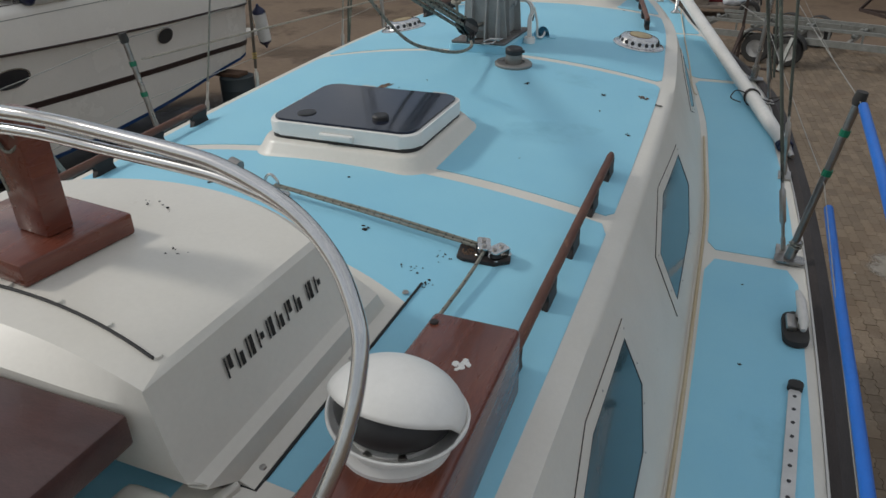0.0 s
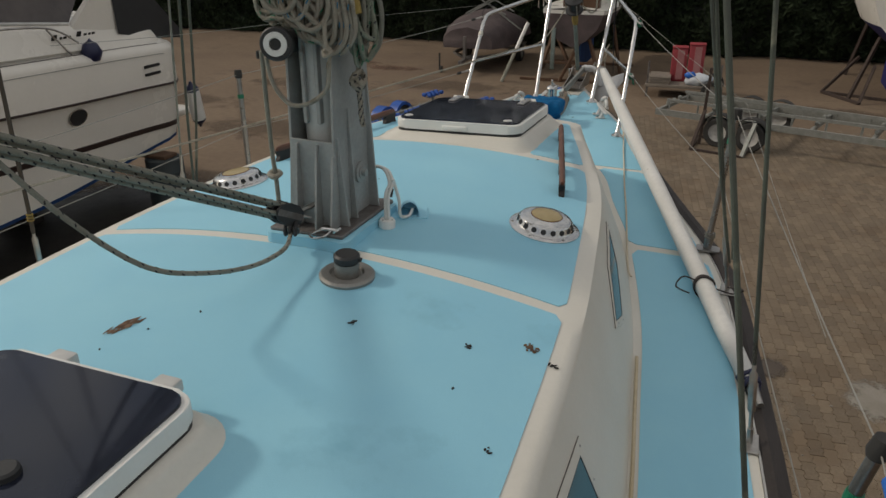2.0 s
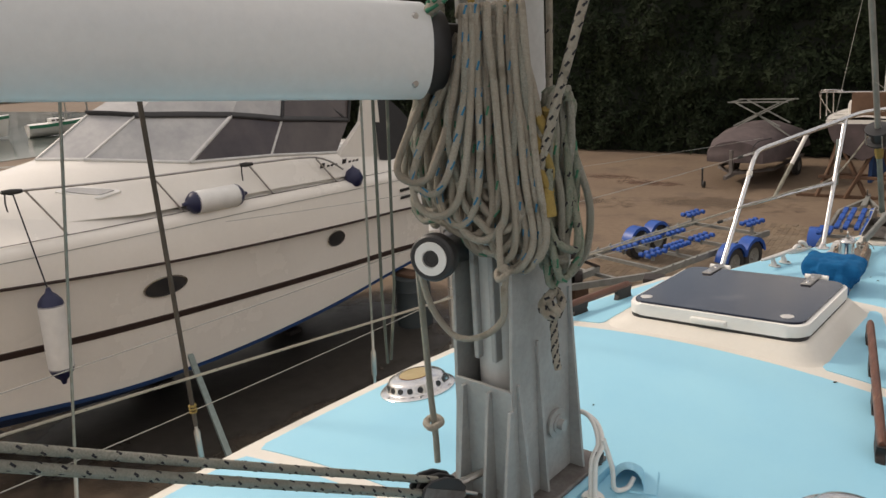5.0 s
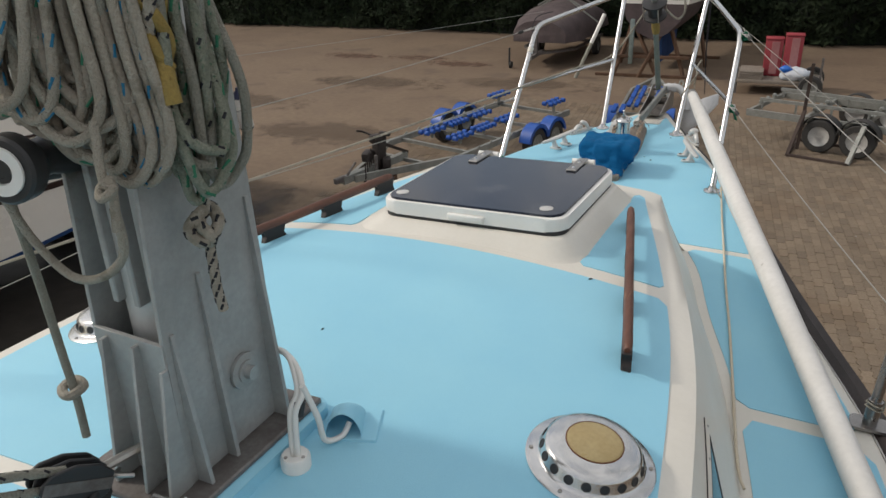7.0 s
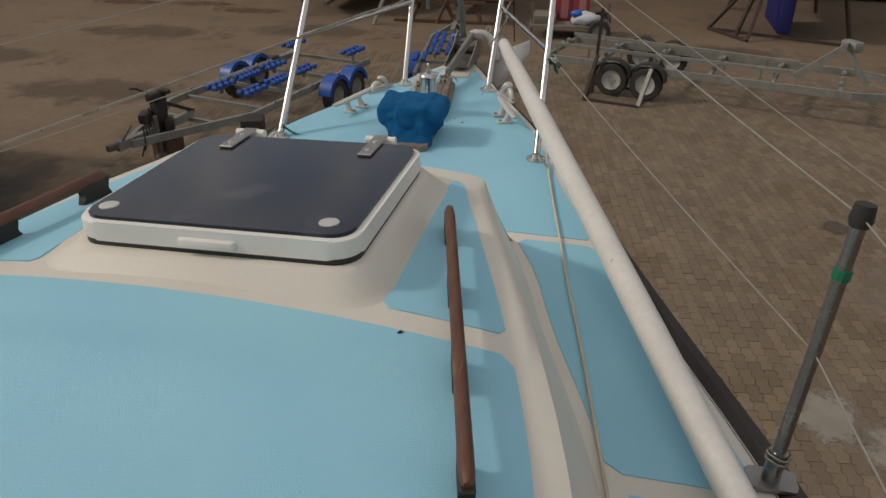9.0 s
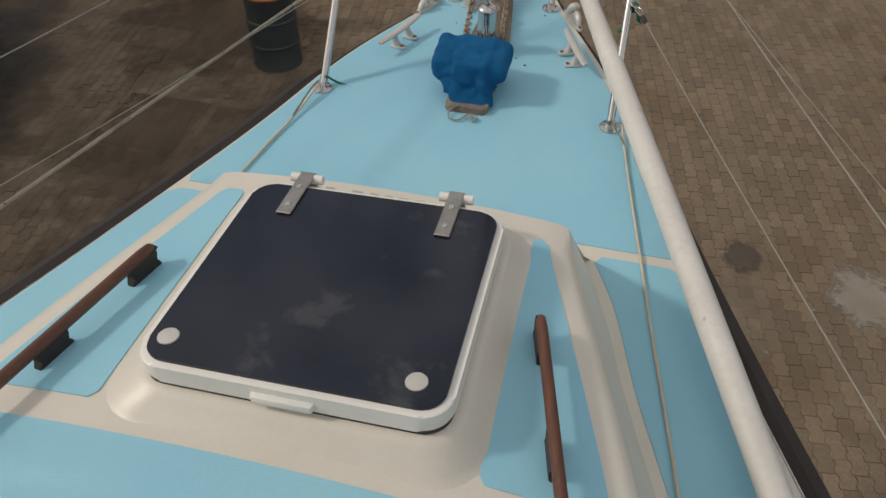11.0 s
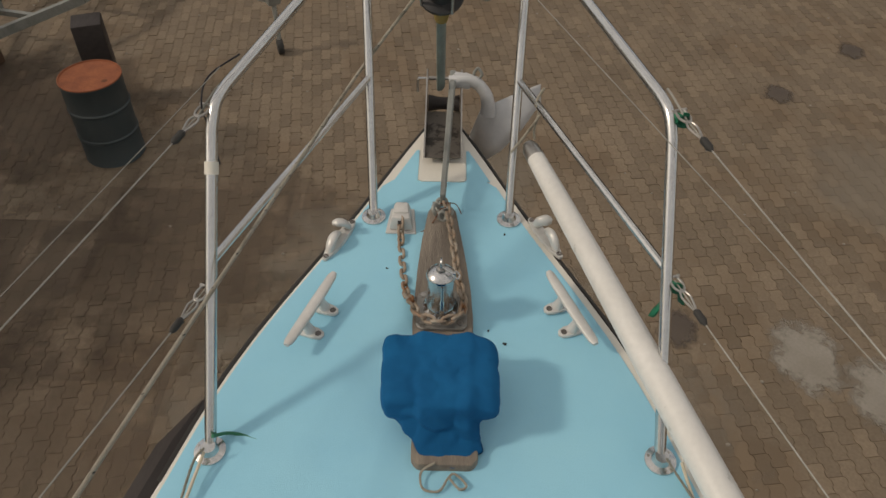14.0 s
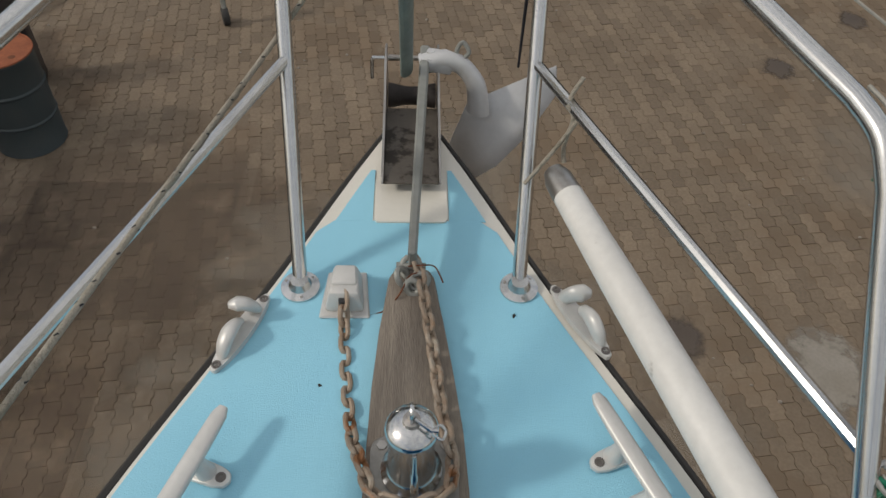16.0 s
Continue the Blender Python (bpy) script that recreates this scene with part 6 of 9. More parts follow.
prism(bm, rounded(-0.062, -0.072, 0.070, 0.056, 0.02), 0, 0.009, m, 0.003, 1)
part("base_plate", bm, "plate2", cp, "dull base plate")
bm = B()
lathe(bm, [(0.046, 0.006), (0.046, 0.016), (0.038, 0.022), (0.0345, 0.030), (0.0335, 0.070), (0.0335, 0.122), (0.034, 0.130), (0.0, 0.132)], m, 36)
part("drum", bm, "steel", cp, "polished drum", 50)
bm = B()
lathe(bm, [(0.033, 0.130), (0.0365, 0.132), (0.0372, 0.137), (0.034, 0.144), (0.022, 0.151), (0.012, 0.155), (0, 0.156)], m, 36)
part("domed_cap", bm, "steel", cp, "polished domed cap", 50)
for x, y in ((-0.045, -0.052), (0.052, -0.052), (-0.045, 0.04), (0.052, 0.04)):
    bm = B()
    lathe(bm, [(0.009, 0.007), (0.008, 0.012), (0, 0.013)], m @ Matrix.Translation((x, y, 0)), 6, False)
    part("bolt", bm, "dull", cp)
bm = B()
lathe(bm, [(0.013, 0.152), (0.012, 0.162), (0.006, 0.164), (0.006, 0.176), (0, 0.177)], m, 20)
part("cap_nut", bm, "dull", cp)
bm = B()
tube(bm, catmull([m @ Vector(p) for p in ((0.0, -0.007, 0.160), (0.0, -0.008, 0.188), (0.0, 0.008, 0.188), (0.0, 0.007, 0.160))], 5), 0.003, 6)
tube(bm, [m @ Vector((0.004, -0.004, 0.170)), m @ Vector((0.026, -0.016, 0.160)), m @ Vector((0.034, -0.014, 0.158))], [0.003, 0.003, 0.005], 8)
tube(bm, catmull([m @ Vector(p) for p in ((0.028, -0.018, 0.158), (0.040, -0.024, 0.150), (0.046, -0.012, 0.150), (0.038, -0.006, 0.156))], 5, True), 0.0022, 6, True)
part("shackle_pin", bm, "steel", cp)
bm = B()
tube(bm, [m @ Vector((0.004, -0.037, 0.130)), m @ Vector((0.004, -0.040, 0.085)), m @ Vector((0.004, -0.041, 0.080)), m @ Vector((0.004, -0.046, 0.01))], [0.003, 0.0035, 0.0062, 0.0062], 10)
part("pawl_rod", bm, "steel", cp, "vertical steel rod")

cv = thing("windlass_cover", (0.01, 2.70, deckz(0, 2.7)), "blue canvas cover over the anchor windlass", "canvas cover")
zd = deckz(0, 2.7) + 0.014
NP, NQ = 180, 96


def rbox(p, c, h, r):
    """Distance from points to a rounded box."""
    q = np.abs(p - np.array(c)) - (np.array(h) - r)
    return np.linalg.norm(np.maximum(q, 0), axis=-1) + np.minimum(q.max(axis=-1), 0) - r


def canvas(p):
    """The cloth: a boxy top with a flat panel, a horn, two side lobes and a tapered apron."""
    x, y, z = p[..., 0], p[..., 1], p[..., 2]
    out = rbox(p, (0.008, 0.0, 0.045), (0.080, 0.135, 0.07), 0.012)
    out = np.maximum(out, (z - 0.85 * (y + 0.125)) / 1.31)
    out = np.maximum(out, (np.abs(x - 0.014) - 0.034 - 0.85 * (y + 0.125)) / 1.31)
    for c, h, r in (((0.004, 0.045, 0.098), (0.116, 0.084, 0.046), 0.018), ((0.012, 0.034, 0.090), (0.058, 0.104, 0.058), 0.010), ((-0.092, 0.02, 0.108), (0.038, 0.074, 0.036), 0.022), ((0.090, 0.016, 0.106), (0.044, 0.078, 0.036), 0.024), ((0.008, -0.008, 0.084), (0.078, 0.046, 0.030), 0.020), ((-0.110, 0.106, 0.140), (0.017, 0.018, 0.014), 0.010), ((0.100, 0.094, 0.120), (0.024, 0.026, 0.022), 0.018), ((0.018, -0.045, 0.058), (0.050, 0.026, 0.022), 0.010)):
        d = rbox(p, c, h, r)
        k = np.clip(0.5 + 0.5 * (out - d) / 0.024, 0, 1)
        out = out * (1 - k) + d * k - 0.024 * k * (1 - k)
    return np.maximum(out, -z)


ang = np.linspace(0, 2 * math.pi, NP, endpoint=False)
tip = np.linspace(-1.15, math.pi / 2 - 0.02, NQ)
way = np.stack([np.cos(tip)[:, None] * np.cos(ang), np.cos(tip)[:, None] * np.sin(ang), np.repeat(np.sin(tip)[:, None], NP, 1)], -1)
mid = np.array((0, 0.03, 0.085))
far = np.full(way.shape[:2], 0.30)
for k in range(60):  # walk in from outside to the cloth
    far = np.maximum(far - 0.5 * np.maximum(canvas(mid + way * far[..., None]), 0), 0.01)
pts = mid + way * far[..., None]
bm = B()
rows = []
for i in range(NQ):
    row = []
    for j in range(NP):
        p = Vector(pts[i, j])
        n = Vector(way[i, j])
        lowf = 1 - min(1.0, max(0.0, p.z / 0.10))
        t = ang[j]
        w = noise.noise_vector(p * 9) * 0.025
        q = p + w
        g = 0.005 * math.sin(11 * t + 3 * math.sin(2 * t) + 14 * p.z) * lowf
        g += 0.036 * (abs(noise.noise(Vector((q.x * 9, q.y * 9, q.z * 11 + 2)))) - 0.12) * (0.55 + 0.7 * lowf)
        g += 0.018 * (abs(noise.noise(Vector((q.x * 21 + 5, q.y * 21, q.z * 17)))) - 0.2) * (0.35 + 0.9 * lowf)
        g += 0.0015 * noise.noise(p * 60)
        p = p + n * g
        row.append(Vector((0.006 + p.x, 2.718 + p.y, zd + 0.91 * max(0.0, p.z))))
    rows.append(row + row[:1])
vs = grid(bm, rows)
bm.faces.new(vs[-1][:-1])
bmesh.ops.remove_doubles(bm, verts=bm.verts, dist=1e-5)
part("cover", bm, "canvas", cv, "crumpled blue canvas", 38)
rope(cv, "drawstring", [Vector((0.0, 2.585, zd + 0.015)), Vector((-0.03, 2.57, zd + 0.0)), Vector((-0.025, 2.535, zd - 0.008)), Vector((0.01, 2.53, zd - 0.008)), Vector((0.03, 2.56, zd - 0.006)), Vector((0.045, 2.57, zd - 0.006)), Vector((0.07, 2.545, zd - 0.008)), Vector((0.055, 2.535, zd - 0.008)), Vector((0.03, 2.56, zd))], 0.0028, "rope", "thin drawstring", 8)


def link(bm, m):
    pts = [m @ Vector((0.0092 * math.cos(t), 0.0125 * math.sin(t) + (0.0055 if math.sin(t) > 0 else -0.0055), 0)) for t in [2 * math.pi * i / 12 for i in range(12)]]
    tube(bm, pts, 0.0046, 7, True)


def chain(name, pts, label):
    line = catmull(pts, 30)
    ch = thing(name, line[0], label, "chain")
    done, k, want = 0.0, 0, 0.0
    for a, b in zip(line, line[1:]):
        done += (b - a).length
        if done >= want:
            want += 0.0268
            m = Matrix.Translation((a + b) / 2) @ (b - a).to_track_quat("Y", "Z").to_matrix().to_4x4() @ pose(0, 0, 0, 0, 45 + 90 * (k % 2), 0)
            bm = B()
            link(bm, m)
            part("link", bm, "chain", ch)
            k += 1


chain("anchor_chain", [Vector((-0.118, 3.355, 3.238)), Vector((-0.115, 3.30, 3.205)), Vector((-0.105, 3.20, 3.200)), Vector((-0.09, 3.10, 3.21)), Vector((-0.072, 3.04, ZB + 0.018)), Vector((-0.05, 2.985, ZB + 0.030)),
                       Vector((0.004, 2.962, ZB + 0.032)), Vector((0.055, 2.99, ZB + 0.032)), Vector((0.064, 3.04, ZB + 0.028)), Vector((0.052, 3.12, ZB + 0.018)), Vector((0.038, 3.25, ZB + 0.018)), Vector((0.022, 3.38, ZB + 0.020)), Vector((0.012, 3.43, ZB + 0.03))],
      "rusty galvanised anchor chain led round the capstan")
hw = thing("chain_pipe", (-0.118, 3.40, deckz(0.1, 3.4)), "cast alloy chain pipe with a hinged lid", "chain pipe")
m = ondeck(-0.118, 3.39, 0, 0.003)
bm = B()
prism(bm, [(-0.046, -0.050), (0.046, -0.050), (0.036, 0.055), (-0.036, 0.055)], 0, 0.007, m, 0.003, 1)
part("flange", bm, "alloy", hw)
bm = B()
prism(bm, [(-0.037, -0.040), (0.037, -0.040), (0.034, -0.010), (0.028, 0.050), (-0.028, 0.050), (-0.034, -0.010)], 0.006, 0.050, m, 0.007, 2, 0.74)
prism(bm, [(-0.024, -0.012), (0.024, -0.012), (0.020, 0.034), (-0.020, 0.034)], 0.048, 0.056, m, 0.004, 2, 0.9)
part("hood", bm, "alloy", hw, "rounded cast hood")
bm = B()
prism(bm, rounded(-0.009, -0.042, 0.009, -0.02, 0.004), 0.012, 0.040, m)
part("slot", bm, "black", hw, "dark chain slot")
h = thing("wire_tie", (-0.04, 3.36, ZB), "twisted rusty wire tie on the chain", "wire")
rope(h, "wire", [Vector((0.03, 3.41, ZB + 0.025)), Vector((0.0, 3.40, ZB + 0.03)), Vector((-0.02, 3.37, ZB + 0.01)), Vector((-0.05, 3.355, 3.205)), Vector((-0.09, 3.345, 3.203))], 0.0015, "rust", "", 6, n=5)
rope(h, "wire", [Vector((-0.01, 3.43, ZB + 0.02)), Vector((0.02, 3.415, ZB + 0.04)), Vector((0.045, 3.43, ZB + 0.02)), Vector((0.06, 3.40, ZB + 0.01))], 0.0015, "rust", "", 6, n=5)

# swivel and shackle where the chain meets the shank
sw = thing("anchor_shackle", (0.0, 3.42, ZB), "galvanised shackles joining chain and anchor shank", "shackle")
for k, (x, y, r, a) in enumerate(((0.0, 3.425, 0.020, 0), (-0.014, 3.405, 0.017, 60), (0.016, 3.398, 0.017, -50), (0.004, 3.385, 0.014, 20))):
    bm = B()
    mm = Matrix.Translation((x, y, ZB + 0.022 - 0.003 * k)) @ pose(0, 0, 0, 35 + 20 * (k % 2), 25 * (k % 3) - 20, a)
    tube(bm, [mm @ Vector((r * 0.8 * math.cos(t), r * math.sin(t), 0)) for t in [2 * math.pi * i / 14 for i in range(14)]], 0.006, 8, True)
    part("link", bm, "galv", sw)
bm = B()
tube(bm, [Vector((-0.026, 3.432, ZB + 0.02)), Vector((0.028, 3.428, ZB + 0.022))], 0.007, 8)
part("pin", bm, "galv", sw)

# bow roller
br = thing("bow_roller", (0, 3.9, deckz(0, 3.9)), "worn stainless bow roller cheeks with dark rollers and a pin", "bow roller")
m = Matrix.Translation((0, 0, deckz(0, 3.72) - 0.022)) @ pose(0, 0, 0, 0.8, 0, 0)
bm = B()
prism(bm, [(-0.058, 3.672), (0.058, 3.672), (0.058, 3.93), (-0.058, 3.93)], 0, 0.005, m, 0.001, 1)
part("tray", bm, "grime", br, "grimy dark stained tray")
for s in (-1, 1):
    bm = B()
    prism(bm, [(3.672, 0.0), (3.93, -0.03), (4.05, -0.04), (4.075, -0.01), (4.07, 0.085), (4.05, 0.10), (3.99, 0.10), (3.90, 0.055), (3.68, 0.012)], -0.0025, 0.0025, m @ Matrix.Translation((s * 0.0605, 0, 0)) @ pose(0, 0, 0, 90, 0, 90), 0.001, 1)
    part("cheek", bm, "dull", br, "stainless cheek plate")
for y, z, r in ((3.97, 0.012, 0.03), (4.03, 0.075, 0.008)):
    bm = B()
    lathe(bm, [(r, -0.055), (r * 0.75, -0.02), (r * 0.7, 0), (r * 0.75, 0.02), (r, 0.055)], m @ pose(0, y, z, 0, 90, 0), 20)
    part("roller" if r > 0.01 else "pin", bm, "strake" if r > 0.01 else "dull", br)
bm = B()
tube(bm, catmull([m @ Vector(p) for p in ((0.07, 4.03, 0.075), (-0.075, 4.03, 0.075), (-0.092, 4.03, 0.072), (-0.095, 4.03, 0.05), (-0.095, 4.028, 0.02))], 6), 0.0045, 8)
part("pin_handle", bm, "steel", br, "bent pin handle")
# plough anchor
an = thing("plough_anchor", (0.1, 4.0, 3.2), "galvanised grey plough anchor stowed on the bow roller", "anchor")
bm = B()
A0, A1 = Vector((0.004, 3.445, ZB + 0.045)), Vector((0.03, 4.02, 3.335))
m = Matrix.Translation(A0) @ (A1 - A0).to_track_quat("Y", "Z").to_matrix().to_4x4()
prism(bm, [(-0.008, -0.02), (0.008, -0.02), (0.011, (A1 - A0).length), (-0.011, (A1 - A0).length)], -0.022, 0.022, m, 0.004, 1)
part("shank", bm, "galv", an, "flat galvanised shank")
bm = B()
neck = catmull([Vector((0.02, 3.985, 3.325)), Vector((0.07, 3.985, 3.335)), Vector((0.11, 3.98, 3.328)), Vector((0.142, 3.97, 3.295)), Vector((0.154, 3.965, 3.255)), Vector((0.157, 3.96, 3.215))], 8)
tube(bm, neck, [0.028 + 0.012 * abs(i / len(neck) - 0.5) for i in range(len(neck))], 14, flat=0.7)
part("neck", bm, "fluke", an, "curved cast neck")
bm = B()
tube(bm, catmull([Vector((0.10, 3.985, 3.358)), Vector((0.113, 3.99, 3.38)), Vector((0.128, 3.98, 3.362)), Vector((0.113, 3.975, 3.348))], 6, True), 0.005, 8, True)
part("lug", bm, "galv", an, "ring lug")
bm = B()
box(bm, pose(0.058, 3.985, 3.316, 0, 8, 0), 0.062, 0.052, 0.036, 0.006)
for x in (0.042, 0.074):
    lathe(bm, [(0.010, 0.352), (0.009, 0.360), (0, 0.361)], pose(x, 3.985, 3.0), 8, False)
part("hinge", bm, "fluke", an, "cast hinge block with two bolts")
bm = B()
ridge = [Vector((0.090, 3.985, 3.085)), Vector((0.131, 3.975, 3.228)), Vector((0.225, 3.985, 3.272)), Vector((0.335, 4.0, 3.318))]
lo_e = [Vector((0.140, 3.90, 3.045)), Vector((0.205, 3.895, 3.10)), Vector((0.275, 3.92, 3.175)), Vector((0.340, 3.97, 3.258))]
up_e = [Vector((0.10, 4.05, 3.02)), Vector((0.150, 4.06, 3.14)), Vector((0.24, 4.06, 3.21)), Vector((0.335, 4.01, 3.30))]
grid(bm, [[a.lerp(b, k / 4) + Vector((0, 0, 0.008 * math.sin(math.pi * k / 4))) for a, b in zip(ridge, lo_e)] for k in range(5)])
grid(bm, [[a.lerp(b, k / 4) for a, b in zip(ridge, up_e)] for k in range(5)])
fl = part("fluke", bm, "fluke", an, "broad galvanised plough fluke", 60)
fl.modifiers.new("thick", "SOLIDIFY").thickness = 0.008


# cleats, fairleads
def horn_cleat(x, y, rz, s):
    c = thing("horn_cleat", (x, y, deckz(x, y)), "grey cast alloy horn cleat on two feet on the foredeck", "cleat", "foredeck cleats")
    m = ondeck(x, y, rz, 0.004)
    bm = B()
    rows = []
    for k in range(21):
        u = -1 + k / 10
        w = 0.0150 * (1 - 0.22 * abs(u) ** 2.2) * (1 if abs(u) < 0.99 else 0.62)
        h = 0.0085 * (1 - 0.35 * abs(u) ** 2)
        z = 0.050 + 0.004 * abs(u) ** 2
        rows.append([m @ Vector((w * a, 0.128 * u, z + h * b)) for a, b in ((-1, -0.2), (-0.96, 0.45), (-0.72, 0.9), (0, 1.05), (0.72, 0.9), (0.96, 0.45), (1, -0.2), (0.6, -0.9), (-0.6, -0.9), (-1, -0.2))])
    vs = grid(bm, rows)
    bm.faces.new(vs[0][:-1])
    bm.faces.new(vs[-1][:-1])
    part("horn_bar", bm, "alloy", c, "flat tapered bar", 60)
    for yy in (-0.040, 0.042):
        bm = B()
        o = [(0.012, -0.019), (-0.030, -0.017), (-0.046, -0.012), (-0.052, 0.0), (-0.046, 0.012), (-0.030, 0.017), (0.012, 0.019)]
        prism(bm, [(s * a, yy + b) for a, b in (o if s > 0 else o[::-1])], 0, 0.011, m, 0.004, 2)
        tube(bm, [m @ Vector((-s * 0.012, yy, 0.004)), m @ Vector((-s * 0.004, yy, 0.030)), m @ Vector((0, yy, 0.048))], [0.017, 0.012, 0.012], 12)
        f = part("foot", bm, "alloy", c, "cast foot")
        bm = B()
        lathe(bm, [(0.0085, 0.0105), (0.0080, 0.0125), (0.005, 0.0130), (0.004, 0.0118), (0, 0.0118)], m @ Matrix.Translation((-s * 0.036, yy, 0)), 12)
        part("bolt", bm, "plate", f, "dark bolt head")


horn_cleat(-0.329, 3.006, -21, -1)
horn_cleat(0.344, 3.029, 23, 1)


def fairlead(x, y, rz, s):
    c = thing("bow_fairlead", (x, y, deckz(x, y)), "satin grey alloy bow fairlead at the deck edge", "fairlead", "bow fairleads")
    m = ondeck(x, y, rz, 0.003)
    bm = B()
    prism(bm, [(0.013 * math.cos(t) * (1 + 0.35 * (abs(math.sin(t)) < 0.8)), 0.088 * math.sin(t) if abs(math.sin(t)) < 0.8 else math.copysign(0.070 + 0.018 * abs(math.sin(t)), math.sin(t))) for t in [2 * math.pi * i / 28 for i in range(28)]], 0, 0.012, m, 0.004, 2)
    part("base", bm, "alloy", c, "satin base")
    for path, rad in ((((0.002, -0.060, 0.004), (0.002, -0.044, 0.026), (0.004, -0.022, 0.036), (0.007, 0.0, 0.030), (0.008, 0.012, 0.020)), (0.010, 0.015, 0.016, 0.013, 0.009)),
                      (((0.0, 0.056, 0.004), (0.0, 0.046, 0.026), (0.006, 0.038, 0.040), (0.020, 0.030, 0.043), (0.032, 0.022, 0.042)), (0.010, 0.014, 0.016, 0.018, 0.008))):
        bm = B()
        line = catmull([m @ Vector((s * p[0], p[1], p[2])) for p in path], 5)
        n = len(line) - 1
        tube(bm, line, [float(np.interp(i / n * 4, range(5), rad)) for i in range(n + 1)], 12, flat=0.72)
        part("horn", bm, "alloy", c, "curved satin horn", 70)
    for yy in (-0.075, 0.076):
        bm = B()
        lathe(bm, [(0.0085, 0.011), (0.0080, 0.0135), (0.005, 0.0135), (0.004, 0.012), (0, 0.012)], m @ Matrix.Translation((0, yy, 0)), 12)
        part("bolt", bm, "plate", c, "dark bolt head")


fairlead(-0.295, 3.305, -24, -1)
fairlead(0.307, 3.332, 28, 1)

# forestay with furling drum
F0, F1 = Vector((-0.012, 3.945, 3.33)), Vector((0, 0.1, 9.6))
d = (F1 - F0).normalized()
fs = thing("forestay", F0, "forestay with a black furling drum above the bow roller", "forestay")
bm = B()
tube(bm, [F0, F0 + d * 0.47], 0.011, 10, flat=1.6)
part("link_plate", bm, "galv2", fs, "long grey-green link plate")
bm = B()
tube(bm, [F0 + d * 0.43, F0 + d * 0.47, F0 + d * 0.525], [0.02, 0.024, 0.02], 12)
part("swivel", bm, "ropeyellow", fs, "yellowed swivel")
m = Matrix.Translation(F0 + d * 0.53) @ d.to_track_quat("Z", "Y").to_matrix().to_4x4()
bm = B()
lathe(bm, [(0, 0), (0.045, 0), (0.062, 0.012), (0.062, 0.022), (0.04, 0.03), (0.04, 0.085), (0.066, 0.095), (0.066, 0.108), (0.03, 0.115), (0, 0.115)], m, 32)
part("furling_drum", bm, "black", fs, "black furling drum")
for a in range(4):
    bm = B()
    t = a * math.pi / 2 + 0.5
    tube(bm, [m @ Vector((0.062 * math.cos(t), 0.062 * math.sin(t), 0.012)), m @ Vector((0.064 * math.cos(t), 0.064 * math.sin(t), 0.10))], 0.004, 6)
    part("cage_bar", bm, "dull", fs, "steel cage bar")
bm = B()
tube(bm, [F0 + d * 0.64, F1], 0.0155, 12)
part("foil", bm, "galv", fs, "grey alloy foil")
rope(fs, "furling_line", [m @ Vector((-0.05, 0, 0.05)), Vector((-0.236, 3.665, 3.572)), Vector((-0.35, 3.26, 3.556)), Vector((-0.46, 2.85, 3.545)), Vector((-0.885, 1.2, 3.515)), Vector((-1.367, -0.67, 3.49))], 0.0048, "rope", "cream furling line", 10, "fleckk", 0.04)
rope(fs, "cable_loop", [m @ Vector((0.06, 0, 0.06)), m @ Vector((0.12, 0.0, 0.0)), m @ Vector((0.16, 0.0, 0.05)), m @ Vector((0.15, 0.0, 0.16)), m @ Vector((0.06, 0.0, 0.20))], 0.006, "rope", "loop of cream rope", 8)
h = thing("black_lanyard", (0.235, 3.9, 3.3), "pair of thin black lanyards hanging from the pulpit", "rope")
for dx in (0, 0.008):
    rope(h, "line", [Vector((0.236 + dx, 3.92, 3.90)), Vector((0.238 + dx * 0.4, 3.95, 3.6)), Vector((0.25, 4.02, 3.30))], 0.003, "fleckk", "", 4, n=6)

# faded lettering on the cabin front as plain bars
M["fadedgreen"] = mat("faded_green_paint", (0.22, 0.36, 0.29), (0.36, 0.44, 0.37), 0.6, big=20, fine=90, bump=0.02)
for k, w in enumerate((0.05, 0.035, 0.04, 0.03, 0.045, 0.035, 0.05)):
    x = -0.25 + 0.083 * k
    bm = B()
    for f0, f1, u0, u1 in ((0.52, 0.66, 0.0, 0.3), (0.52, 0.56, 0.0, 1.0), (0.60, 0.635, 0.3, 0.9)):
        q = []
        for u, f in ((u0, f0), (u1, f0), (u1, f1), (u0, f1)):
            px = x + w * u
            q.append(bm.verts.new((px * (1 + 0.24 * f) / (1 + 0.24 * 0.6), 1.785 + 0.205 * f + 0.003, (roofz(px, 1.785)) * (1 - f) + (deckz(0, 1.99) - 0.008) * f + 0.005)))
        bm.faces.new(q)
    part("lettering_bar", bm, "fadedgreen", coachroof, "faded green lettering bar")


# ---- the yard ----
def bar(bm, a, b, w, h=None, bevel=0.0):
    """A square bar from a to b."""
    a, b = Vector(a), Vector(b)
    m = Matrix.Translation(a) @ (b - a).to_track_quat("Z", "Y").to_matrix().to_4x4()
    return box(bm, m, w, h or w, (b - a).length, bevel, 1)


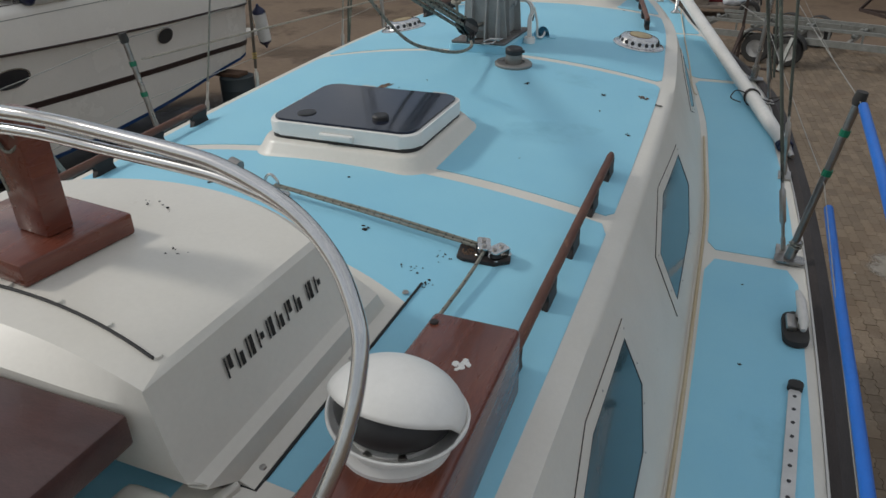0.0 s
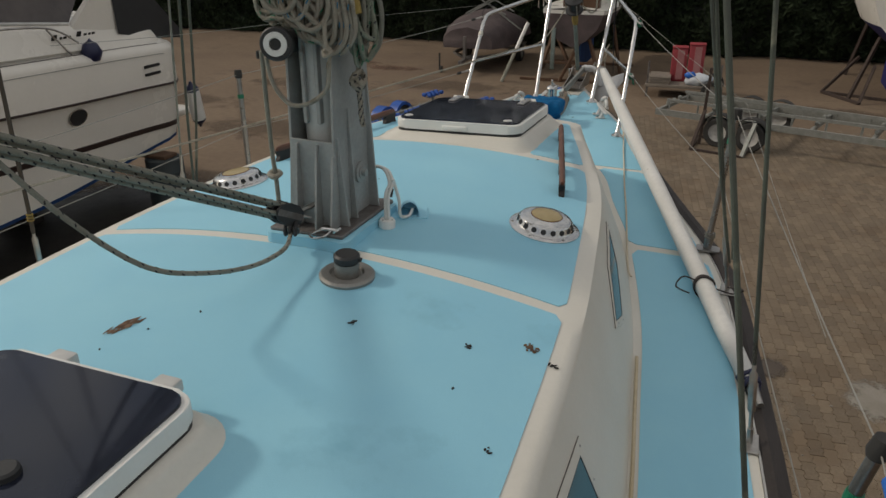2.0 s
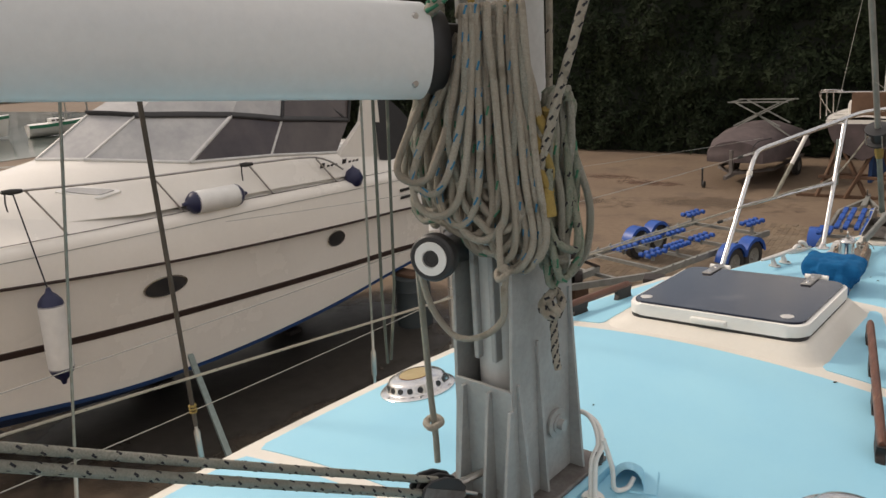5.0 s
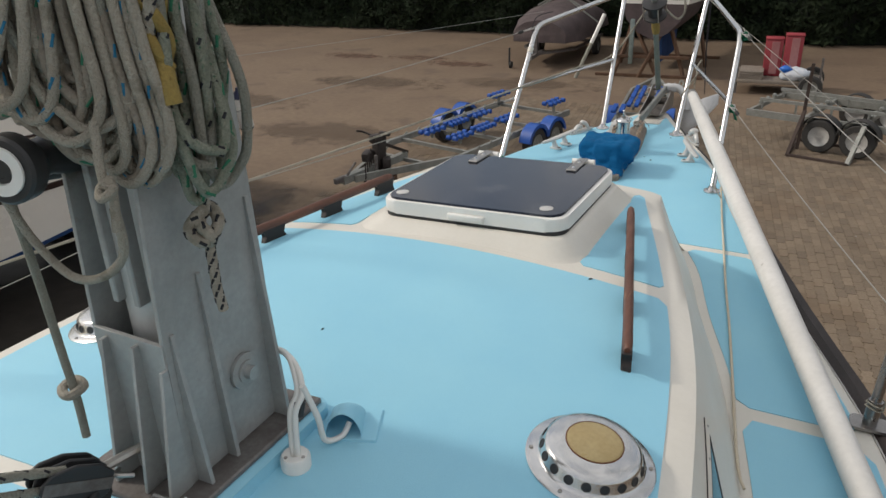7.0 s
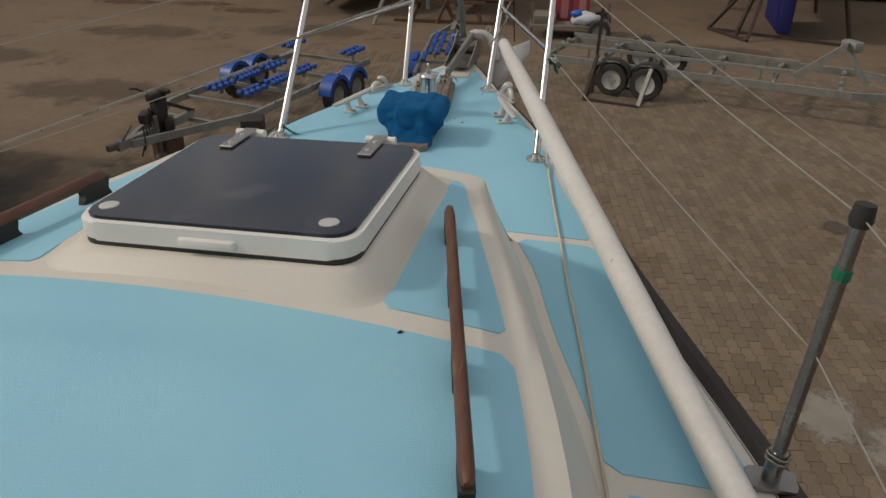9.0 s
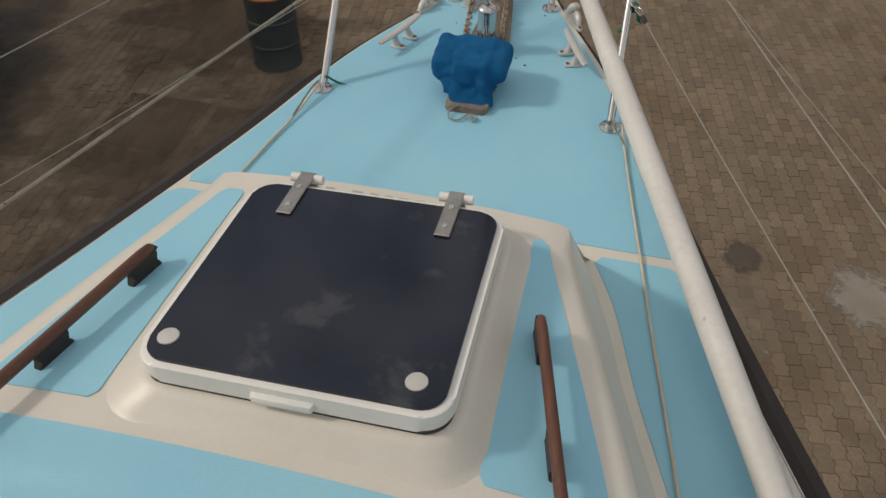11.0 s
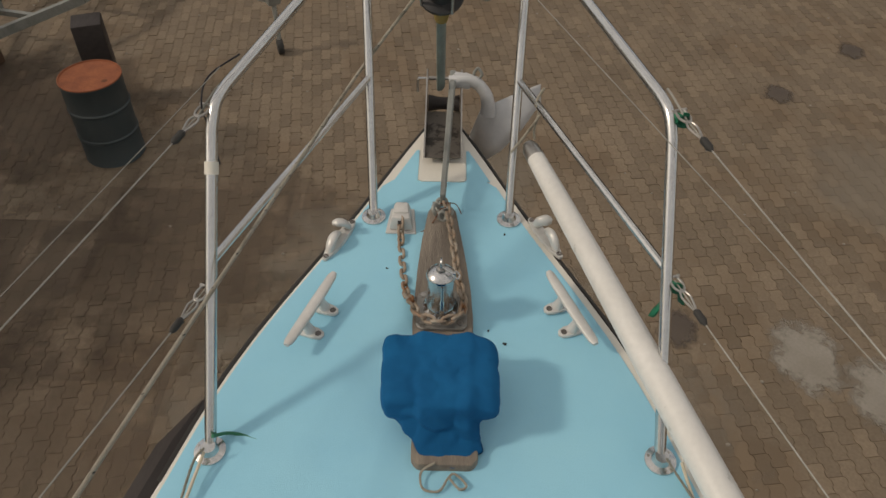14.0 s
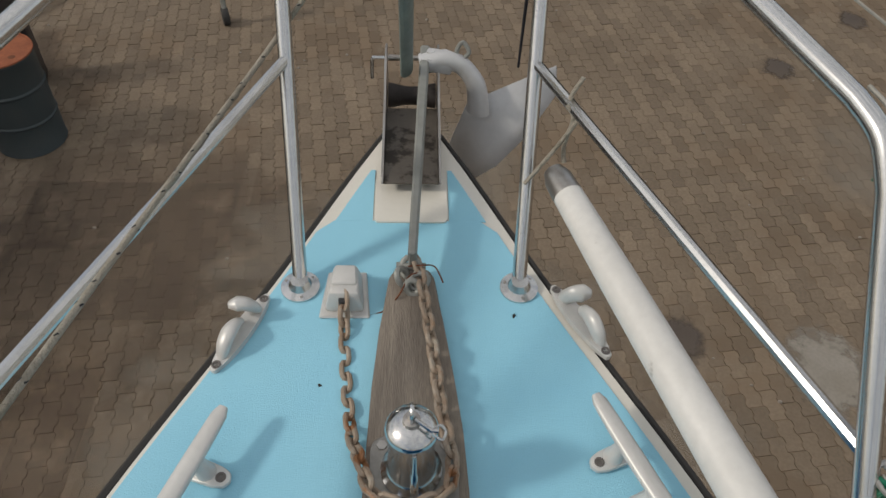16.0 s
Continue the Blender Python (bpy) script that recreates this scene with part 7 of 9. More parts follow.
def wheel(parent, c, axis, r=0.31, w=0.19, rim="galv"):
    m = Matrix.Translation(c) @ Vector(axis).to_track_quat("Z", "Y").to_matrix().to_4x4()
    bm = B()
    lathe(bm, [(r * 0.6, -w / 2), (r * 0.92, -w / 2), (r, -w * 0.36), (r, w * 0.36), (r * 0.92, w / 2), (r * 0.6, w / 2)], m, 28, True, False)
    wh = part("wheel", bm, "rubber", parent, "black tyre", 40)
    bm = B()
    lathe(bm, [(r * 0.62, -w * 0.42), (r * 0.5, -w * 0.3), (r * 0.25, -w * 0.25), (0, -w * 0.3)], m, 24, True, False)
    lathe(bm, [(r * 0.62, w * 0.42), (r * 0.5, w * 0.3), (r * 0.25, w * 0.25), (0, w * 0.3)], m, 24, True, False)
    part("rim", bm, rim, wh, "metal rim")
    for k in range(5):
        bm = B()
        lathe(bm, [(r * 0.045, 0), (r * 0.045, 0.02), (0, 0.022)], m @ Matrix.Rotation(k * 2 * math.pi / 5, 4, "Z") @ pose(r * 0.2, 0, w * 0.22), 8)
        part("nut", bm, "dull", wh)


def mudguard(parent, c, along, axis, r, w, material, lip=0.80):
    along, axis = Vector(along).normalized(), Vector(axis).normalized()
    bm = B()
    rows = []
    for i in range(15):
        t = radians(8 + 164 * i / 14)
        p = Vector(c) + along * math.cos(t) * r + Vector((0, 0, math.sin(t) * r))
        q = Vector(c) + along * math.cos(t) * (r - 0.012) + Vector((0, 0, math.sin(t) * (r - 0.012)))
        rows.append([q - axis * (w / 2 - 0.01), p - axis * w / 2, p + axis * w / 2, q + axis * (w / 2 - 0.01)])
    grid(bm, rows)
    for s in (-1, 1):
        vs = [Vector(c) + axis * s * w / 2 + along * math.cos(radians(8 + 164 * i / 14)) * r + Vector((0, 0, math.sin(radians(8 + 164 * i / 14)) * r)) for i in range(15)]
        inner = [Vector(c) + axis * s * w / 2 + (v - Vector(c) - axis * s * w / 2) * lip for v in vs]
        grid(bm, [vs, inner])
    part("mudguard", bm, material, parent, "rounded mudguard", 40)


def roller_trailer(origin, turn, label, post=True, kx=0.97, axles=(3.96, 4.59), ky=0.90):
    """A galvanised boat trailer, hitch at the origin and bed along its +y."""
    t = thing("boat_trailer", origin, label, "boat trailer", "roller trailers")
    m = Matrix.Translation(origin) @ pose(0, 0, 0, 0, 0, turn)
    P = lambda x, y, z: m @ Vector((x * kx, y * ky, z))
    ax = (m.to_3x3() @ Vector((1, 0, 0)))
    al = (m.to_3x3() @ Vector((0, 1, 0)))
    for s in (-1, 1):
        bm = B()
        bar(bm, P(s * 0.05, 0.25, 0.46), P(s * 0.85, 2.2, 0.48), 0.06, 0.11)
        bar(bm, P(s * 0.85, 2.2, 0.48), P(s * 0.85, 6.3, 0.50), 0.06, 0.11)
        part("side_beam", bm, "galv", t, "galvanised side beam")
        for k in range(9):
            bm = B()
            bar(bm, P(s * 0.885, 2.6 + 0.4 * k, 0.45), P(s * 0.885, 2.82 + 0.4 * k, 0.57), 0.012, 0.03)
            part("lattice", bm, "galv", t)
        for yy in [a / ky for a in axles]:
            wheel(t, P(s * 1.12, yy, 0.30), ax * s, 0.30, 0.18)
            mudguard(t, P(s * 1.12, yy, 0.33), al, ax, 0.35, 0.24, "bluepl")
            bm = B()
            bar(bm, P(s * 0.8, yy, 0.40), P(s * 1.1, yy, 0.30), 0.05)
            part("swing_arm", bm, "galv", t)
    for yy in (1.6, 2.6, 3.7, 4.9, 6.2):
        w = 0.82 if yy > 2 else 0.55
        bm = B()
        bar(bm, P(-w, yy, 0.47), P(w, yy, 0.47), 0.06, 0.06)
        part("cross_beam", bm, "galv", t, "galvanised cross beam")
    bm = B()
    bar(bm, P(0, 0, 0.48), P(0, 1.7, 0.52), 0.10, 0.12)
    part("drawbar", bm, "galv", t, "galvanised drawbar")
    bm = B()
    box(bm, m @ pose(0, -0.05, 0.46), 0.08, 0.22, 0.10, 0.02)
    bar(bm, P(0.03, 0.1, 0.55), P(0.03, 0.32, 0.72), 0.03)
    part("coupling", bm, "plate", t, "dark tow coupling")
    # short rows of rollers on rocking arms
    for s in (-1, 1):
        for xx, yy, n, zz in ((0.34, 2.95, 4, 0.60), (0.34, 3.75, 5, 0.60), (0.34, 4.6, 4, 0.60), (0.70, 5.9, 4, 0.72)):
            bm = B()
            bar(bm, P(s * xx, yy - 0.26, zz), P(s * xx, yy + 0.26, zz), 0.035)
            bar(bm, P(s * xx, yy, 0.5), P(s * xx, yy, zz), 0.05)
            part("roller_arm", bm, "galv", t)
            for k in range(n):
                c = P(s * xx, yy - 0.26 + 0.52 * k / (n - 1), zz + 0.05)
                mm = Matrix.Translation(c) @ ax.to_track_quat("Z", "Y").to_matrix().to_4x4()
                for dx in (-0.075, 0.075):
                    bm = B()
                    lathe(bm, [(0.015, dx - 0.045), (0.042, dx - 0.04), (0.046, dx), (0.042, dx + 0.04), (0.015, dx + 0.045)], mm, 10)
                    part("roller", bm, "bluepl", t, "blue rubber roller")
    if post:
        bm = B()
        box(bm, m @ pose(0, 0.85, 0.3, -6, 0, 0), 0.13, 0.20, 0.72, 0.02)
        box(bm, m @ pose(-0.10, 0.72, 0.62, 10, 0, 20), 0.16, 0.22, 0.16, 0.03)
        box(bm, m @ pose(0.12, 0.92, 0.45, 0, 0, 40), 0.14, 0.20, 0.20, 0.03)
        bar(bm, P(0, 1.75, 0.56), P(0, 1.1, 0.85), 0.05)
        box(bm, m @ pose(0.02, 0.80, 0.92), 0.16, 0.20, 0.14, 0.04)
        bar(bm, P(-0.10, 1.0, 0.98), P(-0.34, 0.95, 1.04), 0.025)
        bar(bm, P(-0.34, 0.95, 1.04), P(-0.34, 0.80, 1.08), 0.03)
        box(bm, m @ pose(0.06, 0.98, 1.0), 0.22, 0.08, 0.07, 0.03)
        for k in range(5):
            a = P(-0.12 + 0.06 * k, 0.95 - 0.12 * k, 0.88 - 0.05 * k)
            tube(bm, [a, a + Vector((0.03, -0.05, -0.22)), a + Vector((-0.02 * k, -0.03, -0.46))], 0.012, 6)
        part("winch_post", bm, "strake", t, "dark greasy winch post with a winch and chains")
        bm = B()
        tube(bm, [P(0.12, 0.75, 0.75), P(0.12, 0.75, 0.12)], 0.03, 10)
        lathe(bm, [(0.0, -0.03), (0.10, -0.03), (0.10, 0.03), (0, 0.03)], Matrix.Translation(P(0.12, 0.75, 0.10)) @ ax.to_track_quat("Z", "Y").to_matrix().to_4x4(), 16)
        part("jockey_wheel", bm, "plate", t, "jockey wheel")
        bm = B()
        box(bm, m @ pose(0, 0.95, 0.0), 0.34, 0.34, 0.42, 0.02)
        part("support_block", bm, "timber", t, "dark support block")
    return t


def heading(a, b):
    return math.degrees(math.atan2(-(b[0] - a[0]), b[1] - a[1]))


roller_trailer((-5.73, 8.62, 0), -12.5, "galvanised boat trailer with blue rollers and blue mudguards")
roller_trailer((-2.77, 18.17, 0), heading((-2.77, 18.17), (-2.0, 11.8)), "second narrow galvanised boat trailer with blue mudguards", False, 0.5, (4.05,), 0.78)

# oil drum
dr = thing("oil_drum", (-3.41, 7.93, 0), "dark blue-grey steel oil drum with a rusty orange lid", "oil drum")
m = Matrix.Translation((-3.41, 7.93, 0))
bm = B()
prof = [(0.285, 0.0), (0.293, 0.012), (0.288, 0.02)]
for k in range(3):
    z = 0.30 * (k + 1)
    prof += [(0.287, z - 0.02), (0.297, z - 0.006), (0.297, z + 0.006), (0.287, z + 0.02)] if k < 2 else []
prof += [(0.287, 0.87), (0.295, 0.885), (0.293, 0.90), (0.280, 0.90), (0.278, 0.882), (0, 0.880)]
lathe(bm, prof[:-3], m, 48)
bm.faces.ensure_lookup_table()
bmesh.ops.delete(bm, geom=[f for f in bm.faces if len(f.verts) > 8], context="FACES_ONLY")
part("drum", bm, "drum", dr, "dented painted steel drum")
bm = B()
lathe(bm, [(0.296, 0.894), (0.293, 0.905), (0.284, 0.905), (0.279, 0.890), (0, 0.889)], m, 48)
part("lid", bm, "drumtop", dr, "rusty orange lid")
bm = B()
lathe(bm, [(0.03, 0.884), (0.028, 0.895), (0, 0.896)], m @ pose(0.17, -0.08, 0), 16)
part("bung", bm, "rust", dr)
bk = thing("timber_block", (-3.95, 8.75, 0), "dark timber block standing behind the drum", "timber")
bm = B()
box(bm, pose(-3.75, 8.85, 0, 0, 0, 20), 0.30, 0.30, 1.0, 0.02)
part("block", bm, "strake", bk)

jw = thing("jockey_stand", (-2.05, 10.0, 0), "galvanised jockey wheel stand on the paving", "jockey wheel")
bm = B()
tube(bm, [Vector((-2.05, 10.0, 0.16)), Vector((-2.08, 10.1, 0.75))], 0.028, 12)
box(bm, pose(-2.08, 10.1, 0.6, 0, 0, 30), 0.16, 0.12, 0.16, 0.02)
bar(bm, (-2.08, 10.1, 0.62), (-2.32, 10.15, 0.66), 0.04)
part("stand", bm, "galv", jw, "galvanised tube stand")
bm = B()
lathe(bm, [(0.0, -0.035), (0.09, -0.035), (0.10, -0.02), (0.10, 0.02), (0.09, 0.035), (0, 0.035)], pose(-2.05, 10.0, 0.10, 0, 90, 20), 20)
part("small_wheel", bm, "rubber", jw, "black rubber wheel")

# galvanised twin-axle trailer on the other side
rt = thing("flat_trailer", (1.6, 15.3, 0), "galvanised twin-axle boat trailer frame with black tyres", "boat trailer")
m = Matrix.Translation((-0.10, 16.0, 0)) @ pose(0, 0, 0, 0, 0, heading((-0.10, 16.0), (5.4, 14.36)))
P = lambda x, y, z: m @ Vector((x, y, z))
ax, al = m.to_3x3() @ Vector((1, 0, 0)), m.to_3x3() @ Vector((0, 1, 0))
for s in (-1, 1):
    bm = B()
    bar(bm, P(s * 0.92, 0, 0.52), P(s * 0.86, 5.6, 0.55), 0.06, 0.13)
    bar(bm, P(s * 0.86, 5.6, 0.55), P(s * 0.10, 7.9, 0.55), 0.06, 0.13)
    part("side_beam", bm, "galv", rt, "galvanised side beam")
    bm = B()
    bar(bm, P(s * 0.55, 0.1, 0.72), P(s * 0.40, 4.6, 0.72), 0.06, 0.06)
    for k in range(7):
        bar(bm, P(s * (0.55 - 0.02 * k), 0.15 + 0.65 * k, 0.52), P(s * (0.55 - 0.02 * k), 0.15 + 0.65 * k, 0.72), 0.04)
    part("top_rail", bm, "galv", rt, "galvanised top rail")
    for yy in (1.48, 2.14):
        wheel(rt, P(s * 1.06, yy, 0.31), ax * s, 0.31, 0.19, "wheelpaint")
        mudguard(rt, P(s * 1.06, yy, 0.34), al, ax, 0.37, 0.22, "rubber", 0.95)
for yy in (0.05, 1.1, 2.1, 3.2, 4.3, 5.4):
    w = 0.90
    bm = B()
    bar(bm, P(-w, yy, 0.54), P(w, yy, 0.54), 0.06, 0.08)
    for x in (-0.35, 0.0, 0.35):
        lathe(bm, [(0.03, -0.06), (0.05, 0), (0.03, 0.06)], Matrix.Translation(P(x, yy, 0.62)) @ ax.to_track_quat("Z", "Y").to_matrix().to_4x4(), 10)
    part("cross_beam", bm, "galv", rt, "galvanised cross beam with keel rollers")
bm = B()
bar(bm, P(0, 4.6, 0.55), P(0, 5.35, 1.2), 0.13)
bar(bm, P(0.06, 5.8, 0.55), P(0.02, 5.35, 1.15), 0.08)
bar(bm, P(-0.06, 5.8, 0.55), P(-0.02, 5.35, 1.15), 0.08)
bar(bm, P(-0.25, 5.3, 1.22), P(0.30, 5.3, 1.26), 0.07)
box(bm, Matrix.Translation(P(0, 5.4, 1.12)) @ pose(0, 0, 0, 0, 0, -60), 0.35, 0.2, 0.18, 0.03)
part("winch_post", bm, "galv", rt, "galvanised winch post")
bm = B()
bar(bm, P(0, 7.4, 0.55), P(0, 8.6, 0.52), 0.10, 0.12)
part("drawbar", bm, "galv", rt)

sf = thing("steel_stand", (1.0, 14.0, 0), "rusty angle-iron stand with a tall upright", "stand")
bm = B()
for a, b in (((0.52, 14.05, 0.02), (1.52, 13.82, 0.02)), ((0.52, 14.05, 0.02), (0.62, 15.2, 0.02)), ((1.52, 13.82, 0.02), (1.75, 14.9, 0.02)), ((0.62, 15.2, 0.02), (1.75, 14.9, 0.02)), ((0.66, 14.6, 0.0), (0.70, 14.6, 1.62)), ((0.52, 14.05, 0.02), (0.69, 14.6, 0.75))):
    bar(bm, a, b, 0.06, 0.06)
part("frame", bm, "rust2", sf, "rusty steel frame")
bm = B()
bar(bm, (1.52, 13.82, 0.02), (1.70, 14.25, 0.62), 0.07)
part("brace", bm, "galv", sf, "grey brace")

# crates, pallet and sack
pl = thing("pallet_trolley", (-0.1, 20.3, 0), "low trolley carrying red bins, boards and a sack", "trolley")
bm = B()
box(bm, pose(-0.1, 20.3, 0.28, 0, 0, 3), 2.0, 1.1, 0.08, 0.01)
part("platform", bm, "board", pl, "weathered board platform")
for x in (-1.02, 0.84):
    bm = B()
    bar(bm, (x, 19.82, 0), (x, 19.82, 0.95), 0.05)
    part("post", bm, "plate", pl, "dark steel post")
for s in (-1, 1):
    wheel(pl, (0.66, 20.3 + 0.62 * s, 0.27), (0, s, 0), 0.27, 0.15)
bx2 = thing("board_stack", (-0.75, 20.2, 0.36), "short stack of weathered boards on the trolley", "boards")
for k in range(4):
    bm = B()
    box(bm, pose(-0.74 + 0.02 * (k % 2), 20.15, 0.362 + 0.05 * k, 0, 0, 3 + 2 * (k % 3)), 0.55, 0.8, 0.045, 0.006, 1)
    part("board", bm, "board", bx2)
M["redpale"] = mat("sun_bleached_red_plastic", (0.42, 0.20, 0.19), (0.34, 0.13, 0.13), 0.7, big=2, fine=30, bump=0.1)
for x, h in ((-0.30, 0.88), (0.14, 0.98)):
    c = thing("red_bin", (x, 20.5, 0.36), "tall faded red plastic bin standing on the trolley", "bin", "red bins")
    bm = B()
    box(bm, pose(x, 20.5, 0.362, 0, 0, 4), 0.41, 0.36, h, 0.03)
    part("body", bm, "red", c, "faded red body")
    bm = B()
    box(bm, pose(x, 20.5, 0.362, 0, 0, 4) @ pose(0.03, -0.183, 0.06), 0.18, 0.012, h - 0.1, 0.004, 1)
    part("panel", bm, "redpale", c, "sun-bleached pale panel")
    bm = B()
    box(bm, pose(x, 20.5, 0.362 + h, 0, 0, 4), 0.43, 0.38, 0.04, 0.015)
    part("rim", bm, "red", c)
sk = thing("sack", (0.28, 19.98, 0.36), "white sack with a blue top lying on the trolley", "sack")
bm = B()
bmesh.ops.create_uvsphere(bm, u_segments=20, v_segments=12, radius=0.26, matrix=Matrix.Translation((0.30, 20.0, 0.50)) @ Matrix.Diagonal((1.35, 0.8, 0.62, 1)))
for v in bm.verts:
    v.co += Vector((1, 1, 1)) * 0.07 * noise.noise(v.co * 6)
part("sack_body", bm, "bag", sk, "lumpy white sack", 70)
bm = B()
bmesh.ops.create_uvsphere(bm, u_segments=14, v_segments=8, radius=0.12, matrix=Matrix.Translation((0.06, 19.92, 0.62)) @ Matrix.Diagonal((1.3, 0.8, 0.7, 1)))
for v in bm.verts:
    v.co += Vector((1, 1, 1)) * 0.03 * noise.noise(v.co * 12)
part("blue_top", bm, "bluehose", sk, "bright blue top", 70)

for ob in [ob for ob in bpy.data.objects if ob.parent is None and ob.name.split(".")[0] in ("pallet_trolley", "board_stack", "red_bin", "sack")]:
    ob.location.y -= 0.7

# far sailing boat on a timber cradle
fb = thing("sailing_boat", (-3.4, 20.8, 0), "small white sailing boat on a timber cradle before the hedge", "boat")


def hull_rows(cx, y0, y1, beam, zdeck, zkeel, flip=1, n=18):
    rows = []
    for i in range(n):
        f = i / (n - 1)
        y = y0 + (y1 - y0) * f
        w = beam / 2 * (0.72 + 0.28 * math.sin(math.pi * min(1, f * 1.5 + 0.12))) * (1 - max(0, (f - 0.45) / 0.55) ** 2.2) + 0.01
        zd = zdeck + 0.18 * f * f
        r = [Vector((cx + s * w * k, y - 0.4 * f * (1 - q), zd - (zdeck - zkeel) * (1 - q))) for s, k, q in ((1, 1, 1), (1, 0.985, 0.9), (1, 0.8, 0.5), (1, 0.45, 0.18), (1, 0.04, 0))]
        rows.append([Vector((2 * cx - p.x, p.y, p.z)) for p in r[:-1]] + r[::-1])
    return rows


rows = hull_rows(-3.42, 20.3, 26.2, 2.15, 2.05, 1.0)
for lo, hi, mt, lb in ((0, 1, "gel", "white topside strake"), (1, 7, "tarp", "dark weathered hull bottom"), (7, 8, "gel", "white topside strake")):
    bm = B()
    grid(bm, [r[lo:hi + 1] for r in rows])
    part("hull_side" if mt == "gel" else "hull_bottom", bm, mt, fb, lb)
bm = B()
bm.faces.new([bm.verts.new(p) for p in rows[0][1:8]])
part("lower_transom", bm, "tarp", fb, "dark lower transom")
bm = B()
bm.faces.new([bm.verts.new(rows[0][k]) for k in (0, 1, 7, 8)])
part("upper_transom", bm, "gel", fb, "white upper transom")
bm = B()
grid(bm, [[r[0] + Vector((0.03, 0, 0.0)), r[0].lerp(r[-1], 0.5) + Vector((0, 0, 0.08)), r[-1] - Vector((0.03, 0, 0))] for r in rows])
box(bm, pose(-3.42, 22.6, 2.05), 1.3, 2.4, 0.42, 0.12)
part("deck", bm, "gel", fb, "white deck and cabin")
bm = B()
box(bm, pose(-3.30, 20.9, 2.05), 1.05, 0.4, 0.66, 0.03)
part("companionway", bm, "timber", fb, "varnished wooden companionway")
bm = B()
for s in (-1, 1):
    tube(bm, catmull([Vector((-3.42 + s * 1.1, 21.6, 2.1)), Vector((-3.42 + s * 1.12, 20.4, 2.75)), Vector((-3.42 + s * 0.5, 20.2, 2.8))], 6), 0.02, 8)
    for y in (20.5, 21.1, 21.8):
        tube(bm, [Vector((-3.42 + s * 1.08, y, 2.05)), Vector((-3.42 + s * 1.1, y, 2.72))], 0.016, 8)
tube(bm, [Vector((-4.52, 21.8, 2.72)), Vector((-4.5, 20.4, 2.75)), Vector((-2.34, 20.4, 2.75)), Vector((-2.32, 21.8, 2.72))], 0.016, 8)
part("pushpit_rail", bm, "steel", fb, "stainless stern rail")
bm = B()
tube(bm, [Vector((-3.44, 22.9, 2.3)), Vector((-3.40, 23.0, 11.0))], 0.06, 12)
part("mast", bm, "mast", fb, "grey mast")
for x, y in ((-4.1, 20.4), (-2.7, 20.5), (-3.4, 25.8)):
    bm = B()
    tube(bm, [Vector((x, y, 2.2)), Vector((-3.42, 23.0, 10.5))], 0.008, 5)
    part("stay", bm, "wire", fb)
bm = B()
prism(bm, [(-0.05, -1.0), (0.05, -1.0), (0.04, 1.2), (-0.04, 1.2)], 0.2, 1.2, pose(-3.42, 22.6, 0))
part("keel", bm, "antifoul", fb, "dark keel")
bm = B()
box(bm, pose(-3.95, 20.25, 0.35), 0.12, 0.05, 1.2, 0.01)
part("rudder", bm, "galv2", fb, "grey-green rudder")
cr = thing("timber_cradle", (-3.4, 20.6, 0), "brown timber cradle legs under the sailing boat", "cradle")
for a, b in (((-4.9, 20.2, 0.04), (-2.0, 20.4, 0.04)), ((-4.4, 20.2, 0.0), (-4.0, 20.6, 1.35)), ((-3.7, 20.2, 0.0), (-3.1, 20.5, 1.4)), ((-2.5, 20.4, 0.0), (-3.0, 20.6, 1.35)), ((-2.2, 22.2, 0.0), (-2.5, 22.0, 1.5)), ((-4.7, 22.2, 0.0), (-4.3, 22.0, 1.5)),
             ((-3.2, 20.3, 0.0), (-3.9, 20.5, 1.3)), ((-4.8, 23.6, 0.04), (-2.0, 23.6, 0.04)), ((-4.4, 20.3, 0.55), (-2.4, 20.4, 0.55))):
    bm = B()
    bar(bm, a, b, 0.10, 0.08, 0.008)
    part("leg", bm, "timber", cr, "brown timber beam")
pr = thing("leaning_prop", (-4.95, 19.9, 0), "white and yellowed grey prop leaning on the boat", "prop")
bm = B()
tube(bm, [Vector((-5.3, 19.6, 0.0)), Vector((-5.0, 20.0, 0.9))], 0.05, 10)
part("lower_half", bm, "ropegrey", pr, "yellowed grey lower half")
bm = B()
tube(bm, [Vector((-5.0, 20.0, 0.9)), Vector((-4.75, 20.3, 1.65))], 0.055, 10)
part("upper_half", bm, "white", pr, "white upper half")

# covered inflatable on its trailer
rb = thing("covered_dinghy", (-6.8, 22.0, 0), "dinghy under a faded brown tarpaulin on a road trailer", "boat")
bm = B()
rows = []
for i in range(16):
    f = i / 15
    y = 20.6 + 4.2 * f
    w = 1.15 * (0.35 + 0.65 * math.sin(math.pi * min(0.75, 0.18 + f * 0.75))) 
    top = 1.30 + 0.42 * math.sin(math.pi * min(1, f * 0.9 + 0.05)) 
    row = []
    for j in range(13):
        t = math.pi * j / 12
        c, s = math.cos(t), math.sin(t)
        row.append(Vector((-6.75 + w * c * (1 + 0.04 * math.sin(7 * t + i)), y, 0.75 + (top - 0.75) * s ** 0.6 + 0.04 * noise.noise(Vector((c * 3, y, s * 3))))))
    rows.append(row)
vs = grid(bm, rows)
bm.faces.new(vs[0])
bm.faces.new(vs[-1])
part("tarpaulin", bm, "tarp", rb, "faded brown tarpaulin", 70)
bm = B()
bar(bm, (-6.75, 19.9, 0.42), (-6.75, 21.0, 0.46), 0.10)
